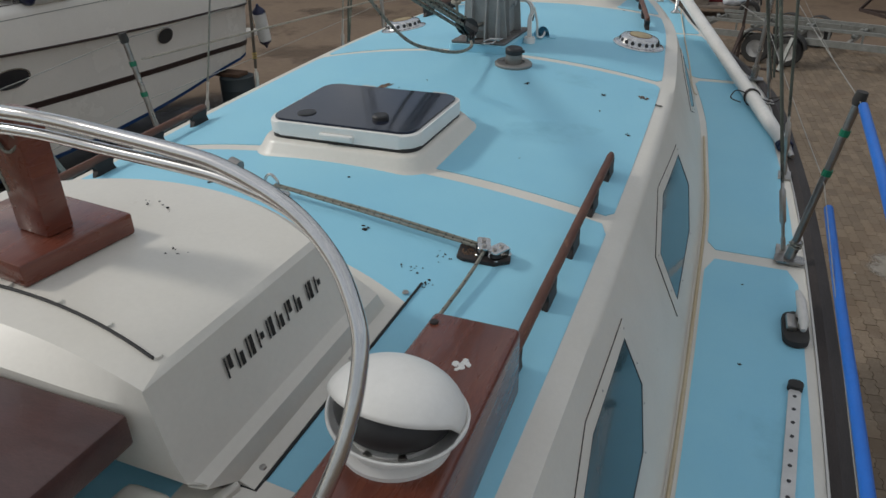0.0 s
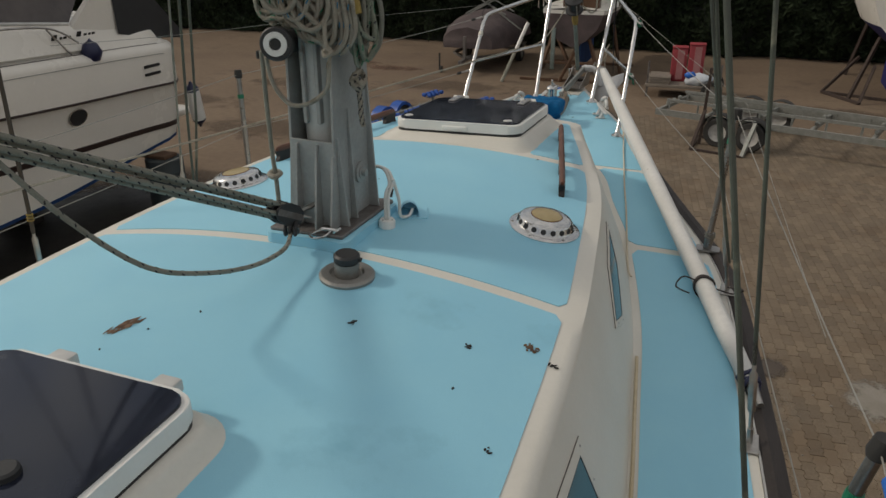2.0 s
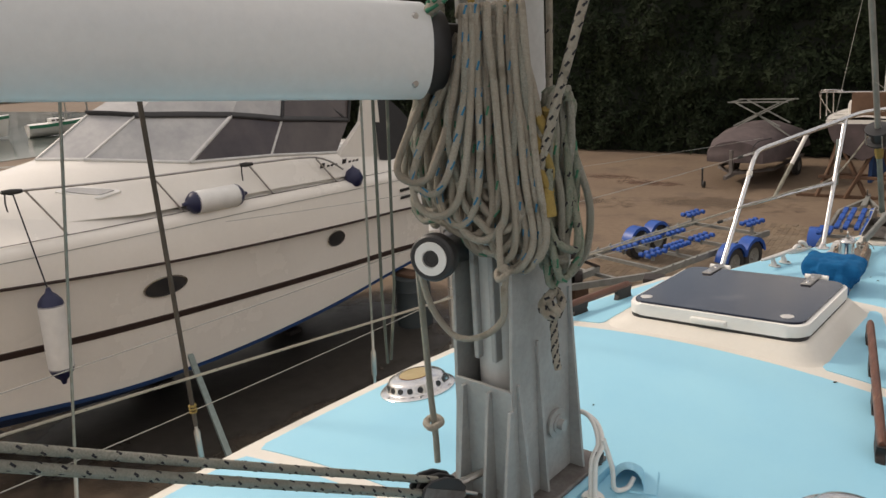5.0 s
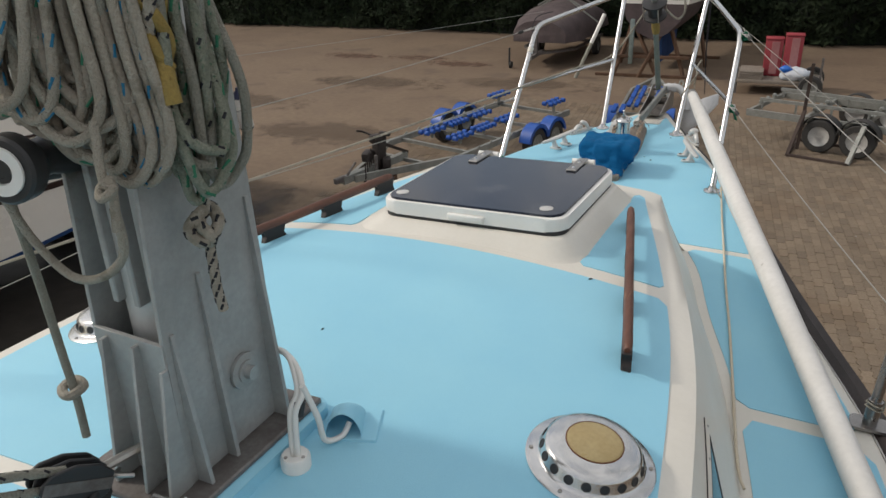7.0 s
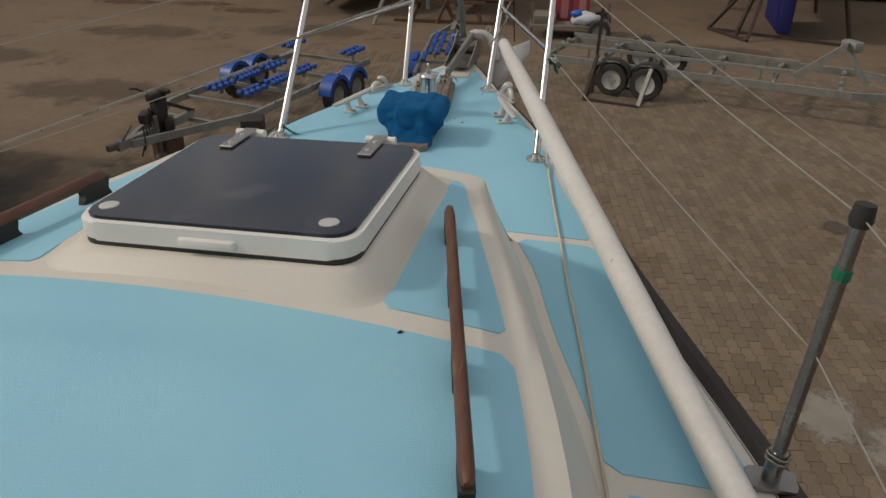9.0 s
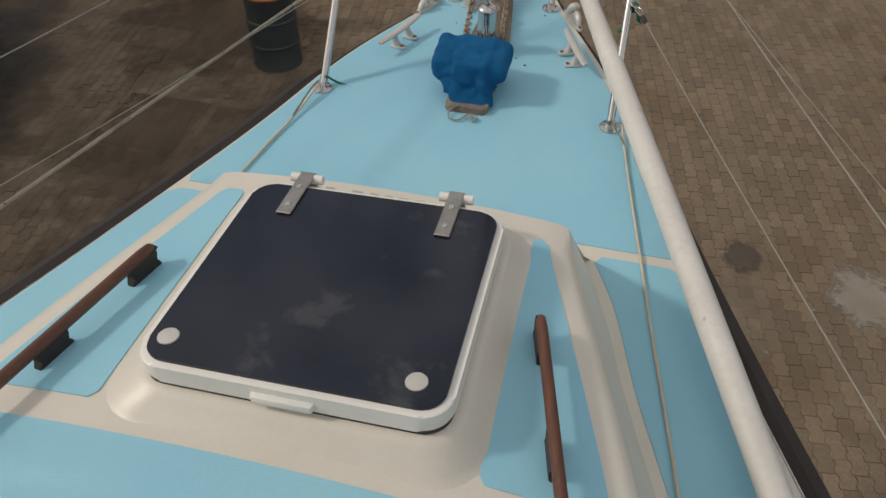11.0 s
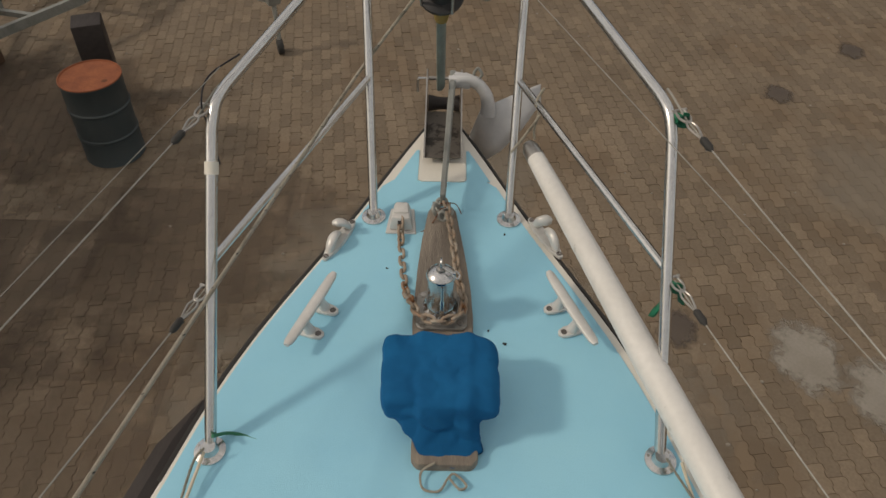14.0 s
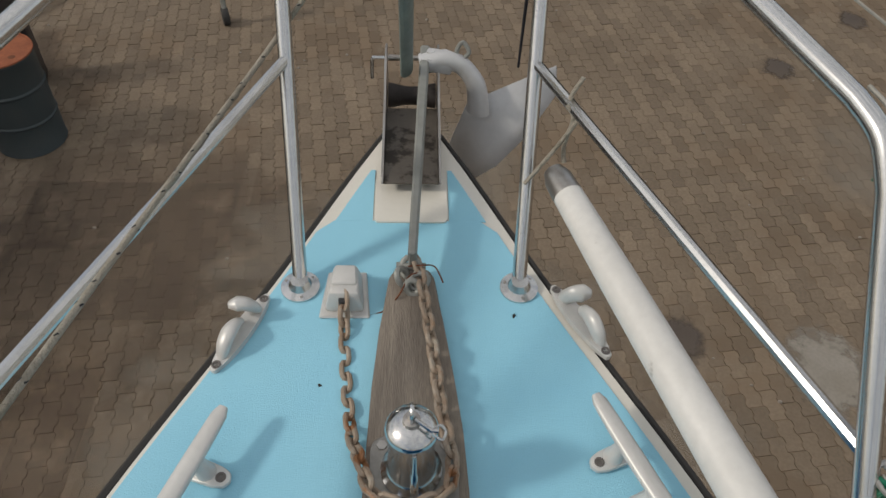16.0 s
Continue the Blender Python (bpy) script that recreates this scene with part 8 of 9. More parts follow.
for s in (-1, 1):
    bar(bm, (-6.75, 20.5, 0.45), (-6.75 + s * 0.8, 21.6, 0.45), 0.08)
    bar(bm, (-6.75 + s * 0.8, 21.6, 0.45), (-6.75 + s * 0.8, 24.6, 0.45), 0.08)
bar(bm, (-7.5, 23.4, 0.42), (-6.0, 23.4, 0.42), 0.08)
bar(bm, (-6.75, 20.35, 0.4), (-6.75, 20.35, 1.15), 0.09)
part("trailer_frame", bm, "plate", rb, "dark trailer frame")
for s in (-1, 1):
    wheel(rb, (-6.75 + s * 0.95, 23.4, 0.28), (s, 0, 0), 0.28, 0.16)
bm = B()
tube(bm, [Vector((-7.6, 20.4, 0.6)), Vector((-7.6, 20.4, 0.08))], 0.03, 8)
lathe(bm, [(0.0, -0.03), (0.10, -0.03), (0.10, 0.03), (0, 0.03)], pose(-7.55, 20.4, 0.10, 0, 90, 0), 16)
part("jockey_wheel", bm, "rubber", rb)
rk = thing("roof_rack", (-6.6, 22.0, 1.7), "galvanised crossed rack standing over the tarpaulin", "rack")
for a, b in (((-7.5, 22, 2.36), (-5.75, 22, 2.36)), ((-7.3, 22, 1.65), (-6.0, 22, 2.34)), ((-5.95, 22, 1.65), (-7.25, 22, 2.34)), ((-7.5, 23, 2.36), (-5.75, 23, 2.36)), ((-7.3, 23, 1.65), (-6.0, 23, 2.34)), ((-5.95, 23, 1.65), (-7.25, 23, 2.34)), ((-7.9, 22, 1.2), (-6.6, 22, 2.0)), ((-5.4, 22, 1.2), (-6.6, 22, 2.0)), ((-7.4, 22, 2.36), (-7.4, 23, 2.36)), ((-5.85, 22, 2.36), (-5.85, 23, 2.36))):
    bm = B()
    bar(bm, a, b, 0.035)
    part("rack_bar", bm, "galv", rk)

# blue-keeled boat on steel props
nb = thing("keel_boat", (5.4, 22.5, 0), "white boat with a dark blue keel on steel props", "boat")
rows = hull_rows(5.6, 20.2, 28.0, 3.5, 2.75, 1.15)
for lo, hi, mt, lb in ((0, 2, "gel", "white topside"), (2, 6, "keelblue", "dark blue hull bottom"), (6, 8, "gel", "white topside")):
    bm = B()
    grid(bm, [r[lo:hi + 1] for r in rows])
    part("hull_side" if mt == "gel" else "hull_bottom", bm, mt, nb, lb, 50)
bm = B()
bm.faces.new([bm.verts.new(p) for p in rows[0]])
part("transom", bm, "gel", nb, "white transom")
bm = B()
grid(bm, [[r[0], r[0].lerp(r[-1], 0.5) + Vector((0, 0, 0.1)), r[-1]] for r in rows])
part("deck", bm, "gel", nb, "white deck")
for k in (0, -1):
    bm = B()
    tube(bm, [r[k] + Vector((math.copysign(0.01, r[k].x - 5.6), 0, -0.12)) for r in rows], 0.014, 6)
    part("sheer_line", bm, "navy", nb, "thin navy sheer line")
bm = B()
prism(bm, [(-0.16, -1.0), (0.16, -1.0), (0.10, 1.3), (-0.10, 1.3)], 0.12, 1.6, pose(5.25, 21.6, 0), 0.04, 2)
part("keel", bm, "keelblue", nb, "dark blue keel")
for a, b, w in (((4.1, 20.6, 0), (4.6, 21.0, 1.6), 0.08), ((6.9, 20.8, 0), (6.5, 21.2, 1.6), 0.08), ((4.4, 24.6, 0), (4.7, 24.4, 1.6), 0.08), ((6.9, 24.6, 0), (6.6, 24.4, 1.6), 0.08),
                ((3.5, 21.3, 0.04), (6.8, 20.0, 0.04), 0.07), ((3.5, 21.3, 0.04), (4.3, 20.0, 0.04), 0.07), ((4.3, 20.0, 0.04), (4.6, 20.8, 0.9), 0.07), ((3.5, 21.3, 0.04), (4.3, 21.6, 1.0), 0.07)):
    bm = B()
    bar(bm, a, b, w)
    part("prop", bm, "rust2", nb, "rusty steel prop")

# motor cruiser
mc = thing("motor_cruiser", (-9.15, 3.0, 0), "white motor cruiser with brown stripes and a folded canopy ashore", "motor boat")
CX = -9.15
SX = spline([-3.2, -2.4, -1.2, 0.5, 2.5, 4.5, 6.5, 7.7, 8.2, 8.4], [0.02, 0.62, 1.18, 1.56, 1.72, 1.77, 1.78, 1.765, 1.70, 1.54])
GZ = spline([-3.2, 0.5, 3.0, 5.5, 8.4], [3.05, 2.86, 2.80, 2.76, 2.66])
RZ = spline([-3.2, 0.5, 3.0, 5.5, 8.4], [2.92, 2.56, 2.32, 2.18, 2.08])
BZ = spline([-3.2, 0.5, 3.0, 5.5, 8.4], [1.95, 1.78, 1.62, 1.52, 1.42])
CZ = spline([-3.2, 0.5, 3.0, 5.5, 8.4], [1.70, 1.12, 0.82, 0.88, 1.22])
ys = [-3.2 + 11.6 * i / 46 for i in range(47)]


def cring(y, lift=0.0):
    w, g, r, b, c = SX(y), GZ(y), RZ(y), BZ(y), CZ(y)
    flare = 0.12 * max(0, (2.5 - y) / 5.7)
    return [(w - 0.10, g + 0.05), (w - 0.02, g), (w, g - 0.06), (w + 0.01, r + 0.03), (w + 0.012, r), (w - 0.015 - flare * 0.4, r - 0.04), (w - 0.05 - flare, (r + b) / 2), (w - 0.10 - flare * 1.6, b), (w - 0.16 - flare * 2.2, c)]


for s in (-1, 1):
    bm = B()
    grid(bm, [[Vector((CX + s * max(0.01, x), y, z)) for x, z in cring(y)] for y in ys])
    part("topside", bm, "crgel", mc, "white topside", 45)
    bm = B()
    grid(bm, [[Vector((CX + s * max(0.008, x), y, z)) for x, z in (cring(y)[-1], (SX(y) * 0.5, CZ(y) - 0.32), (0.0, CZ(y) - 0.55))] for y in ys])
    part("bottom", bm, "antifoul", mc, "blue antifouled bottom", 45)
    for lo, hi, mt, nm in ((0.0, 0.032, "brownstripe", "rub_rail"), (-0.045, 0.04, "brownstripe", "stripe")):
        bm = B()
        rows = []
        for y in ys:
            c = cring(y)
            k = 4 if nm == "rub_rail" else 7
            x, z = c[k]
            o = 0.02 if nm == "rub_rail" else 0.016
            rows.append([Vector((CX + s * (x + o * 0.2), y, z + hi)), Vector((CX + s * (x + o), y, z + hi * 0.7)), Vector((CX + s * (x + o - (0.012 if nm == "stripe" else 0)), y, z + lo)), Vector((CX + s * (x - 0.012), y, z + lo - 0.003))])
        grid(bm, rows)
        part(nm, bm, mt, mc, "dark brown stripe", 45)
    bm = B()
    grid(bm, [[Vector((CX + s * max(0.01, x + 0.004), y, z)) for x, z in ((cring(y)[8][0] + 0.012, cring(y)[8][1] + 0.05), (cring(y)[8][0] + 0.002, cring(y)[8][1] - 0.005))] for y in ys])
    part("boot_stripe", bm, "antifoul", mc, "blue boot stripe")
    for y, z, a, b in ((6.0, 1.99, 0.17, 0.12), (3.28, 2.02, 0.29, 0.125), (0.85, 2.13, 0.38, 0.12)):
        c = cring(y)
        f = (RZ(y) - 0.04 - z) / ((RZ(y) - BZ(y)) / 2)
        x = c[5][0] + (c[6][0] - c[5][0]) * f
        turn = math.degrees(math.atan2((cring(y + 0.3)[6][0] - cring(y - 0.3)[6][0]), 0.6))
        m = Matrix.Translation((CX + s * (x + 0.012), y, z)) @ pose(0, 0, 0, 90, 0, s * (90 - turn)) @ pose(0, 0, 0, 10, 0, 0) @ Matrix.Diagonal((a, b, 1, 1))
        bm = B()
        lathe(bm, [(1.0, 0.0), (1.0, 0.012), (0.92, 0.014), (0.92, 0.004)], m, 32)
        ph = part("porthole", bm, "steel", mc, "oval stainless porthole rim")
        bm = B()
        lathe(bm, [(0.93, 0.006), (0.0, 0.008)], m, 32)
        part("porthole_glass", bm, "black", ph, "dark glass")
# transom and deck
bm = B()
c = cring(8.4)
bm.faces.new([bm.verts.new((CX + x, 8.4, z)) for x, z in c] + [bm.verts.new((CX - x, 8.4, z)) for x, z in c[::-1]])
box(bm, pose(CX, 8.7, 1.35), 2.6, 0.7, 0.12, 0.04)
part("transom", bm, "crgel", mc, "white transom and platform")
bm = B()
rows = []
for y in ys:
    w, g = SX(y) - 0.10, GZ(y) + 0.05
    crown = 0.46 * max(0, math.sin(math.pi * min(1, max(0, (y + 3.0) / 8.0)))) ** 0.8 if y < 2.4 else 0.42
    ins = max(0.0, w - 0.32)
    rows.append([Vector((CX + x, y, z)) for x, z in ((-w, g), (-w + 0.08 * (w > 0.1), g + 0.01), (-ins, g + crown * 0.45), (-ins * 0.75, g + crown * 0.85), (0, g + crown), (ins * 0.75, g + crown * 0.85), (ins, g + crown * 0.45), (w - 0.08 * (w > 0.1), g + 0.01), (w, g))])
grid(bm, rows)
part("foredeck", bm, "crgel", mc, "white moulded foredeck", 50)
# windscreen and canopy: a raked wrap-round
WR = [(0.0, 2.75, 3.575), (0.62, 3.08, 3.55), (1.36, 4.06, 3.40), (1.40, 5.30, 3.31), (1.40, 6.50, 3.18)]
TR = [(0.0, 3.50, 4.056), (0.58, 3.84, 4.00), (1.22, 4.86, 3.90), (1.26, 5.66, 3.76), (1.27, 6.92, 3.61)]
CR = [(0.0, 4.45, 4.49), (0.52, 4.62, 4.49), (0.98, 5.45, 4.47), (1.02, 6.0, 4.44), (1.12, 7.20, 4.25)]
ring = lambda r: [Vector((CX - x, y, z)) for x, y, z in r[:0:-1]] + [Vector((CX + x, y, z)) for x, y, z in r]
WB, WT, CT = ring(WR), ring(TR), ring(CR)
for k in range(8):
    bm = B()
    bm.faces.new([bm.verts.new(p) for p in (WB[k], WB[k + 1], WT[k + 1], WT[k])])
    part("window", bm, "screen" if 2 <= k <= 5 else "tint", mc, "windscreen pane" if 2 <= k <= 5 else "dark side window")
    bm = B()
    tube(bm, [WB[k], WT[k]], 0.030 if k in (2, 6) else 0.018, 8)
    part("window_post", bm, "alloy", mc, "bright alloy window post")
    bm = B()
    grid(bm, [[WT[k].lerp(WT[k + 1], u) + Vector((0, 0, 0.02)) + (CT[k].lerp(CT[k + 1], u) - WT[k].lerp(WT[k + 1], u)) * v for u in (0, 0.5, 1)] for v in (0, 0.5, 1)])
    part("canopy_panel", bm, "tint" if k in (0, 7) else "screen", mc, "clear vinyl canopy panel", 60)
    bm = B()
    tube(bm, [WT[k] + Vector((0, 0, 0.02)), WT[k].lerp(WT[k + 1], 0.5) + Vector((0, 0, 0.025)), WT[k + 1] + Vector((0, 0, 0.02))], 0.05, 8, flat=0.5)
    part("canopy_band", bm, "black", mc, "black canvas band")
    bm = B()
    tube(bm, [WB[k], WB[k + 1]], 0.022, 8)
    part("lower_frame", bm, "alloy", mc, "bright alloy lower frame")
for k in (0, 1, 4, 7, 8):
    bm = B()
    tube(bm, [WT[k], WT[k].lerp(CT[k], 0.5), CT[k]], 0.05 if k != 4 else 0.02, 8, flat=0.5)
    part("canopy_seam", bm, "black", mc, "black canopy seam")
for k in (0, 7):
    bm = B()
    tube(bm, [WT[k + 1 if k == 7 else k], CT[k if k == 7 else k + 1]], 0.035, 8, flat=0.5)
    part("canopy_seam", bm, "black", mc, "black canopy seam")
bm = B()
grid(bm, [[Vector((p.x * (1 - f) + CX * f, p.y, p.z + 0.08 * math.sin(f * 1.57))) for p in CT] for f in (0, 0.5, 0.98)])
part("canopy_top", bm, "tarp", mc, "dark canopy top", 60)
# fairing from the foredeck up to the windscreen
foot1 = [(0.0, 1.5, 3.37), (0.75, 2.0, 3.30), (1.47, 3.6, 3.24), (1.52, 5.2, 3.16), (1.52, 6.5, 3.08)]
foot2 = [(0.0, 0.2, 3.27), (0.95, 0.6, 3.10), (1.58, 3.2, 2.92), (1.64, 5.2, 2.88), (1.64, 6.5, 2.84)]
bm = B()
grid(bm, [ring(foot2), ring(foot1), [p - Vector((0, 0, 0.012)) for p in WB]])
part("cabin_fairing", bm, "crgel", mc, "white fairing up to the windscreen", 60)
rp = thing("rope_coil", (CX + 0.75, 0.7, 3.30), "black mooring rope coiled on the cruiser's foredeck", "rope coil")
for k in range(4):
    rope(rp, "loop", [Vector((CX + 0.75 + (0.35 - 0.04 * k) * math.cos(a), 0.55 + 0.09 * k + (0.28 - 0.03 * k) * math.sin(a), 3.27 - 0.10 * math.cos(a) + 0.012 * k)) for a in [i * 0.785 for i in range(9)]], 0.02, "fleckk", "", 4)
for s in (-1, 1):
    bm = B()
    prism(bm, [(6.40, 0.12), (7.35, 0), (7.45, 0.25), (7.42, 1.24), (7.22, 1.26), (7.05, 0.62)], -0.05, 0.05, Matrix.Translation((CX + s * 1.40, 0, 2.95)) @ pose(0, 0, 0, 90, 0, 90), 0.02, 1)
    part("radar_arch", bm, "crgel", mc, "white raked arch leg")
    bm = B()
    grid(bm, [[Vector((CX + s * 1.40, 7.35, 4.15)), Vector((CX + s * 1.45, 7.9, 3.7)), Vector((CX + s * 1.5, 8.7, 2.85))], [Vector((CX + s * 1.5, 7.3, 2.95)), Vector((CX + s * 1.5, 8.0, 2.8)), Vector((CX + s * 1.5, 8.7, 2.72))]])
    part("aft_canopy", bm, "black", mc, "dark aft canopy")
    # coaming along the cockpit
    bm = B()
    grid(bm, [[Vector((CX + s * (SX(y) - 0.18), y, GZ(y) + 0.04)), Vector((CX + s * (SX(y) - 0.30), y, GZ(y) + 0.30)), Vector((CX + s * 1.42, y, 3.16 - 0.05 * (y > 7))), Vector((CX + s * 1.30, y, 3.15 - 0.05 * (y > 7)))] for y in [4.1 + 0.3 * i for i in range(15)]])
    part("cockpit_coaming", bm, "crgel", mc, "white cockpit side", 50)
    # bow rail
    bm = B()
    rail = [Vector((CX + s * (SX(y) - 0.16), y, z)) for y, z in ((6.4, 2.95), (5.9, 3.20), (4.8, 3.28), (3.0, 3.36), (1.8, 3.44), (0.6, 3.52), (-1.2, 3.62))]
    tube(bm, catmull(rail, 6), 0.014, 8)
    for y, z in ((5.9, 3.18), (4.75, 3.28), (3.4, 3.35), (2.0, 3.42), (0.8, 3.5)):
        tube(bm, [Vector((CX + s * (SX(y) - 0.14), y + 0.35, GZ(y) + 0.02)), Vector((CX + s * (SX(y) - 0.16), y, z))], 0.012, 8)
    part("bow_rail", bm, "dull", mc, "stainless bow rail")
# raked deck hatch let into the fairing
hm = Matrix(((0.89, 0.10, 0.448, CX + 1.20), (0.0, 0.975, -0.169, 2.78), (-0.455, 0.15, 0.878, 3.228), (0, 0, 0, 1)))
for nm, mt, o, z0, z1 in (("hatch_frame", "white", 0.0, -0.03, 0.022), ("deck_hatch", "screen", 0.045, 0.0, 0.034)):
    quad = [Vector((-0.19 + o, -0.31 + o * 1.6)), Vector((0.19 - o, 0.04 + o * 0.6)), Vector((0.19 - o, 0.35 - o * 1.6)), Vector((-0.19 + o, -0.08 - o * 0.6))]
    rim = []
    for k in range(4):
        a, b, c = quad[k - 1], quad[k], quad[(k + 1) % 4]
        rim += [tuple(b.lerp(a, 0.12)), tuple(b + (a - b) * 0.035 + (c - b) * 0.035), tuple(b.lerp(c, 0.12))]
    bm = B()
    prism(bm, rim, z0, z1, hm, 0.006, 1)
    part(nm, bm, mt, mc, "white hatch frame" if o == 0 else "grey tinted deck hatch")
for k, (y, w) in enumerate(((6.05, 0.10), (6.17, 0.05), (6.24, 0.06), (6.32, 0.05), (6.48, 0.09), (6.6, 0.06), (6.68, 0.05), (6.75, 0.06))):
    bm = B()
    box(bm, Matrix.Translation((CX + 1.565, y, 3.02)) @ pose(0, 0, 0, 0, 22, 0), 0.01, w * 0.8, 0.075 if k % 4 == 0 else 0.03)
    part("lettering_bar", bm, "debris", mc, "dark lettering bar")
for k in range(2):
    bm = B()
    box(bm, pose(CX + 1.775, 7.6, 2.42 - 0.12 * k, 0, 0, 0), 0.02, 0.34, 0.045, 0.008)
    part("vent_slot", bm, "debris", mc, "dark vent slot")


# deck-edge lines, the brown one a drawn shadow, hatch frame, ties on the rail
for s in (-1, 1):
    for k, dz, r in ((0, 0.012, 0.0045), (2, -0.03, 0.004)):
        bm = B()
        tube(bm, [Vector((CX + s * (max(0.02, cring(y)[k][0]) + 0.004), y, cring(y)[k][1] + dz)) for y in ys[4:-2]], r, 6)
        part("moulding_line", bm, "brownstripe" if k == 0 else "galv", mc, "thin dark line drawn along the deck edge")
    for y, z in ((1.9, 3.43), (4.75, 3.28)):
        c = Vector((CX + s * (SX(y) - 0.16), y, z))
        bm = B()
        tube(bm, [c + Vector((0, -0.13, 0.012)), c + Vector((0, -0.04, 0)), c + Vector((0, 0.07, -0.004))], [0.020, 0.034, 0.022], 8)
        tube(bm, [c + Vector((0, -0.10, 0)), c + Vector((0.012, -0.12, -0.10)), c + Vector((0, -0.11, -0.20))], 0.009, 6)
        part("rail_tie", bm, "rubber", mc, "black rope tie on the rail")


def fender(a, b, r, label):
    a, b = Vector(a), Vector(b)
    f = thing("fender", a.lerp(b, 0.5), label, "fender", "fenders")
    m = Matrix.Translation(a) @ (b - a).to_track_quat("Z", "Y").to_matrix().to_4x4()
    L = (b - a).length
    bm = B()
    lathe(bm, [(r * 0.98, L * 0.14), (r, L * 0.25), (r, L * 0.78), (r * 0.98, L * 0.86)], m, 24)
    part("body", bm, "white", f, "white vinyl body")
    for q in (0, 1):
        bm = B()
        pr = [(0.02, -0.05), (0.035, 0.0), (r * 0.6, L * 0.04), (r * 0.92, L * 0.10), (r * 0.99, L * 0.15)]
        lathe(bm, pr if not q else [(x, L - z) for x, z in pr], m, 24)
        part("end", bm, "navy", f, "navy blue end")
    return f


fx = CX + 1.98
f = fender((fx, 1.83, 1.42), (fx, 1.86, 2.40), 0.13, "white fender with navy ends hanging on the cruiser's side")
bm = B()
tube(bm, [Vector((fx, 1.86, 2.42)), Vector((CX + 1.45, 1.9, 3.42))], 0.009, 6)
part("lanyard", bm, "fleckk", f, "dark lanyard")
g = fender((CX + 1.72, 3.72, 2.95), (CX + 1.72, 4.55, 2.93), 0.145, "white fender with navy ends lying on the cruiser's side deck")
h = fender((-7.50, 8.70, 1.25), (-7.45, 8.52, 1.98), 0.12, "white fender with navy ends at the cruiser's stern")
bm = B()
lathe(bm, [(0, -0.15), (0.10, -0.115), (0.15, 0), (0.10, 0.115), (0.03, 0.16), (0, 0.2)], pose(CX + 1.7, 6.53, 2.80), 24)
bf = part("ball_fender", bm, "navy", None, "navy blue ball fender on the cruiser's deck", 60)
bf["category"] = "fender"
for ob in (mc, rp, f, g, h, bf):  # the cruiser settled on its blocks
    ob.location += Vector((0, -0.12, -0.125))
# what it stands on
for y in (1.2, 3.6, 6.0):
    kb = thing("keel_block", (CX, y, 0), "stack of dark timber blocks under the cruiser's keel", "timber", "keel blocks")
    for k in range(2):
        bm = B()
        box(bm, pose(CX, y, 0.085 * k, 0, 0, 90 * (k % 2) + 3), 0.7, 0.26, 0.083, 0.01, 1)
        part("block", bm, "strake", kb)
pp = thing("boat_prop", (-5.9, 2.8, 0), "grey steel prop leaning against the cruiser's hull", "prop")
bm = B()
bar(bm, (-5.86, 2.80, 0.03), (-7.36, 3.29, 0.95), 0.07, 0.07, 0.006)
part("leg", bm, "galv2", pp, "grey painted leg")
bm = B()
bar(bm, (-5.80, 2.83, 0.03), (-6.35, 2.45, 0.03), 0.07, 0.05, 0.006)
part("foot", bm, "galv2", pp, "grey foot bar")
for x, y in ((-7.40, 7.45), (-10.9, 7.45)):
    d3 = thing("support_drum", (x, y, 0), "dark steel drum propping the cruiser's hull", "oil drum", "support drums")
    bm = B()
    lathe(bm, [(0.30, 0), (0.30, 0.3), (0.31, 0.31), (0.30, 0.33), (0.30, 0.62), (0.31, 0.63), (0.30, 0.65), (0.30, 0.83), (0.28, 0.84), (0, 0.84)], Matrix.Translation((x, y, 0)), 28)
    part("drum", bm, "drum", d3)
    bm = B()
    box(bm, Matrix.Translation((x + (0.1 if x < CX else -0.1), y, 0.842)), 0.5, 0.3, 0.06, 0.01)
    part("packing", bm, "timber", d3, "timber packing")


# ---- hedge and distance ----
def leaves(name, label, count, place, size, material, seed, category):
    """One mesh of many small folded leaves; place(rng) gives a point and an outward way."""
    r = np.random.RandomState(seed)
    verts, faces = [], []
    for k in range(count):
        p, out = place(r)
        a = r.uniform(0, 2 * math.pi)
        u = np.array([math.cos(a), r.uniform(-0.4, 0.4), math.sin(a)])
        v = np.cross(u, out + r.uniform(-0.6, 0.6, 3))
        v /= np.linalg.norm(v) + 1e-6
        u /= np.linalg.norm(u)
        s = size * r.uniform(0.5, 1.35)
        b = len(verts)
        verts += [tuple(p - u * s), tuple(p + v * s * 0.45), tuple(p + u * s * 1.1), tuple(p - v * s * 0.45 + out * s * 0.25)]
        faces += [(b, b + 1, b + 2), (b, b + 2, b + 3)]
    me = bpy.data.meshes.new(name)
    me.from_pydata(verts, [], faces)
    me.materials.append(M[material])
    ob = new(name, me)
    return tagged(ob, label, category, "", "stuff")


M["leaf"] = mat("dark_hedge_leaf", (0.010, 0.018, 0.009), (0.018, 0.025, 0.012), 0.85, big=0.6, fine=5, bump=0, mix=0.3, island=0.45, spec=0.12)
M["leaf2"] = mat("far_foliage", (0.040, 0.060, 0.032), (0.06, 0.075, 0.04), 0.7, big=0.3, fine=3, bump=0, mix=0.3, island=0.4)
# near-black: the shade deep among leaves is put into this colour
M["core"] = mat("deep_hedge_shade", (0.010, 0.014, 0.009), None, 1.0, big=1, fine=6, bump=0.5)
HY = lambda x: 25.9 + 0.03 * (x + 5)


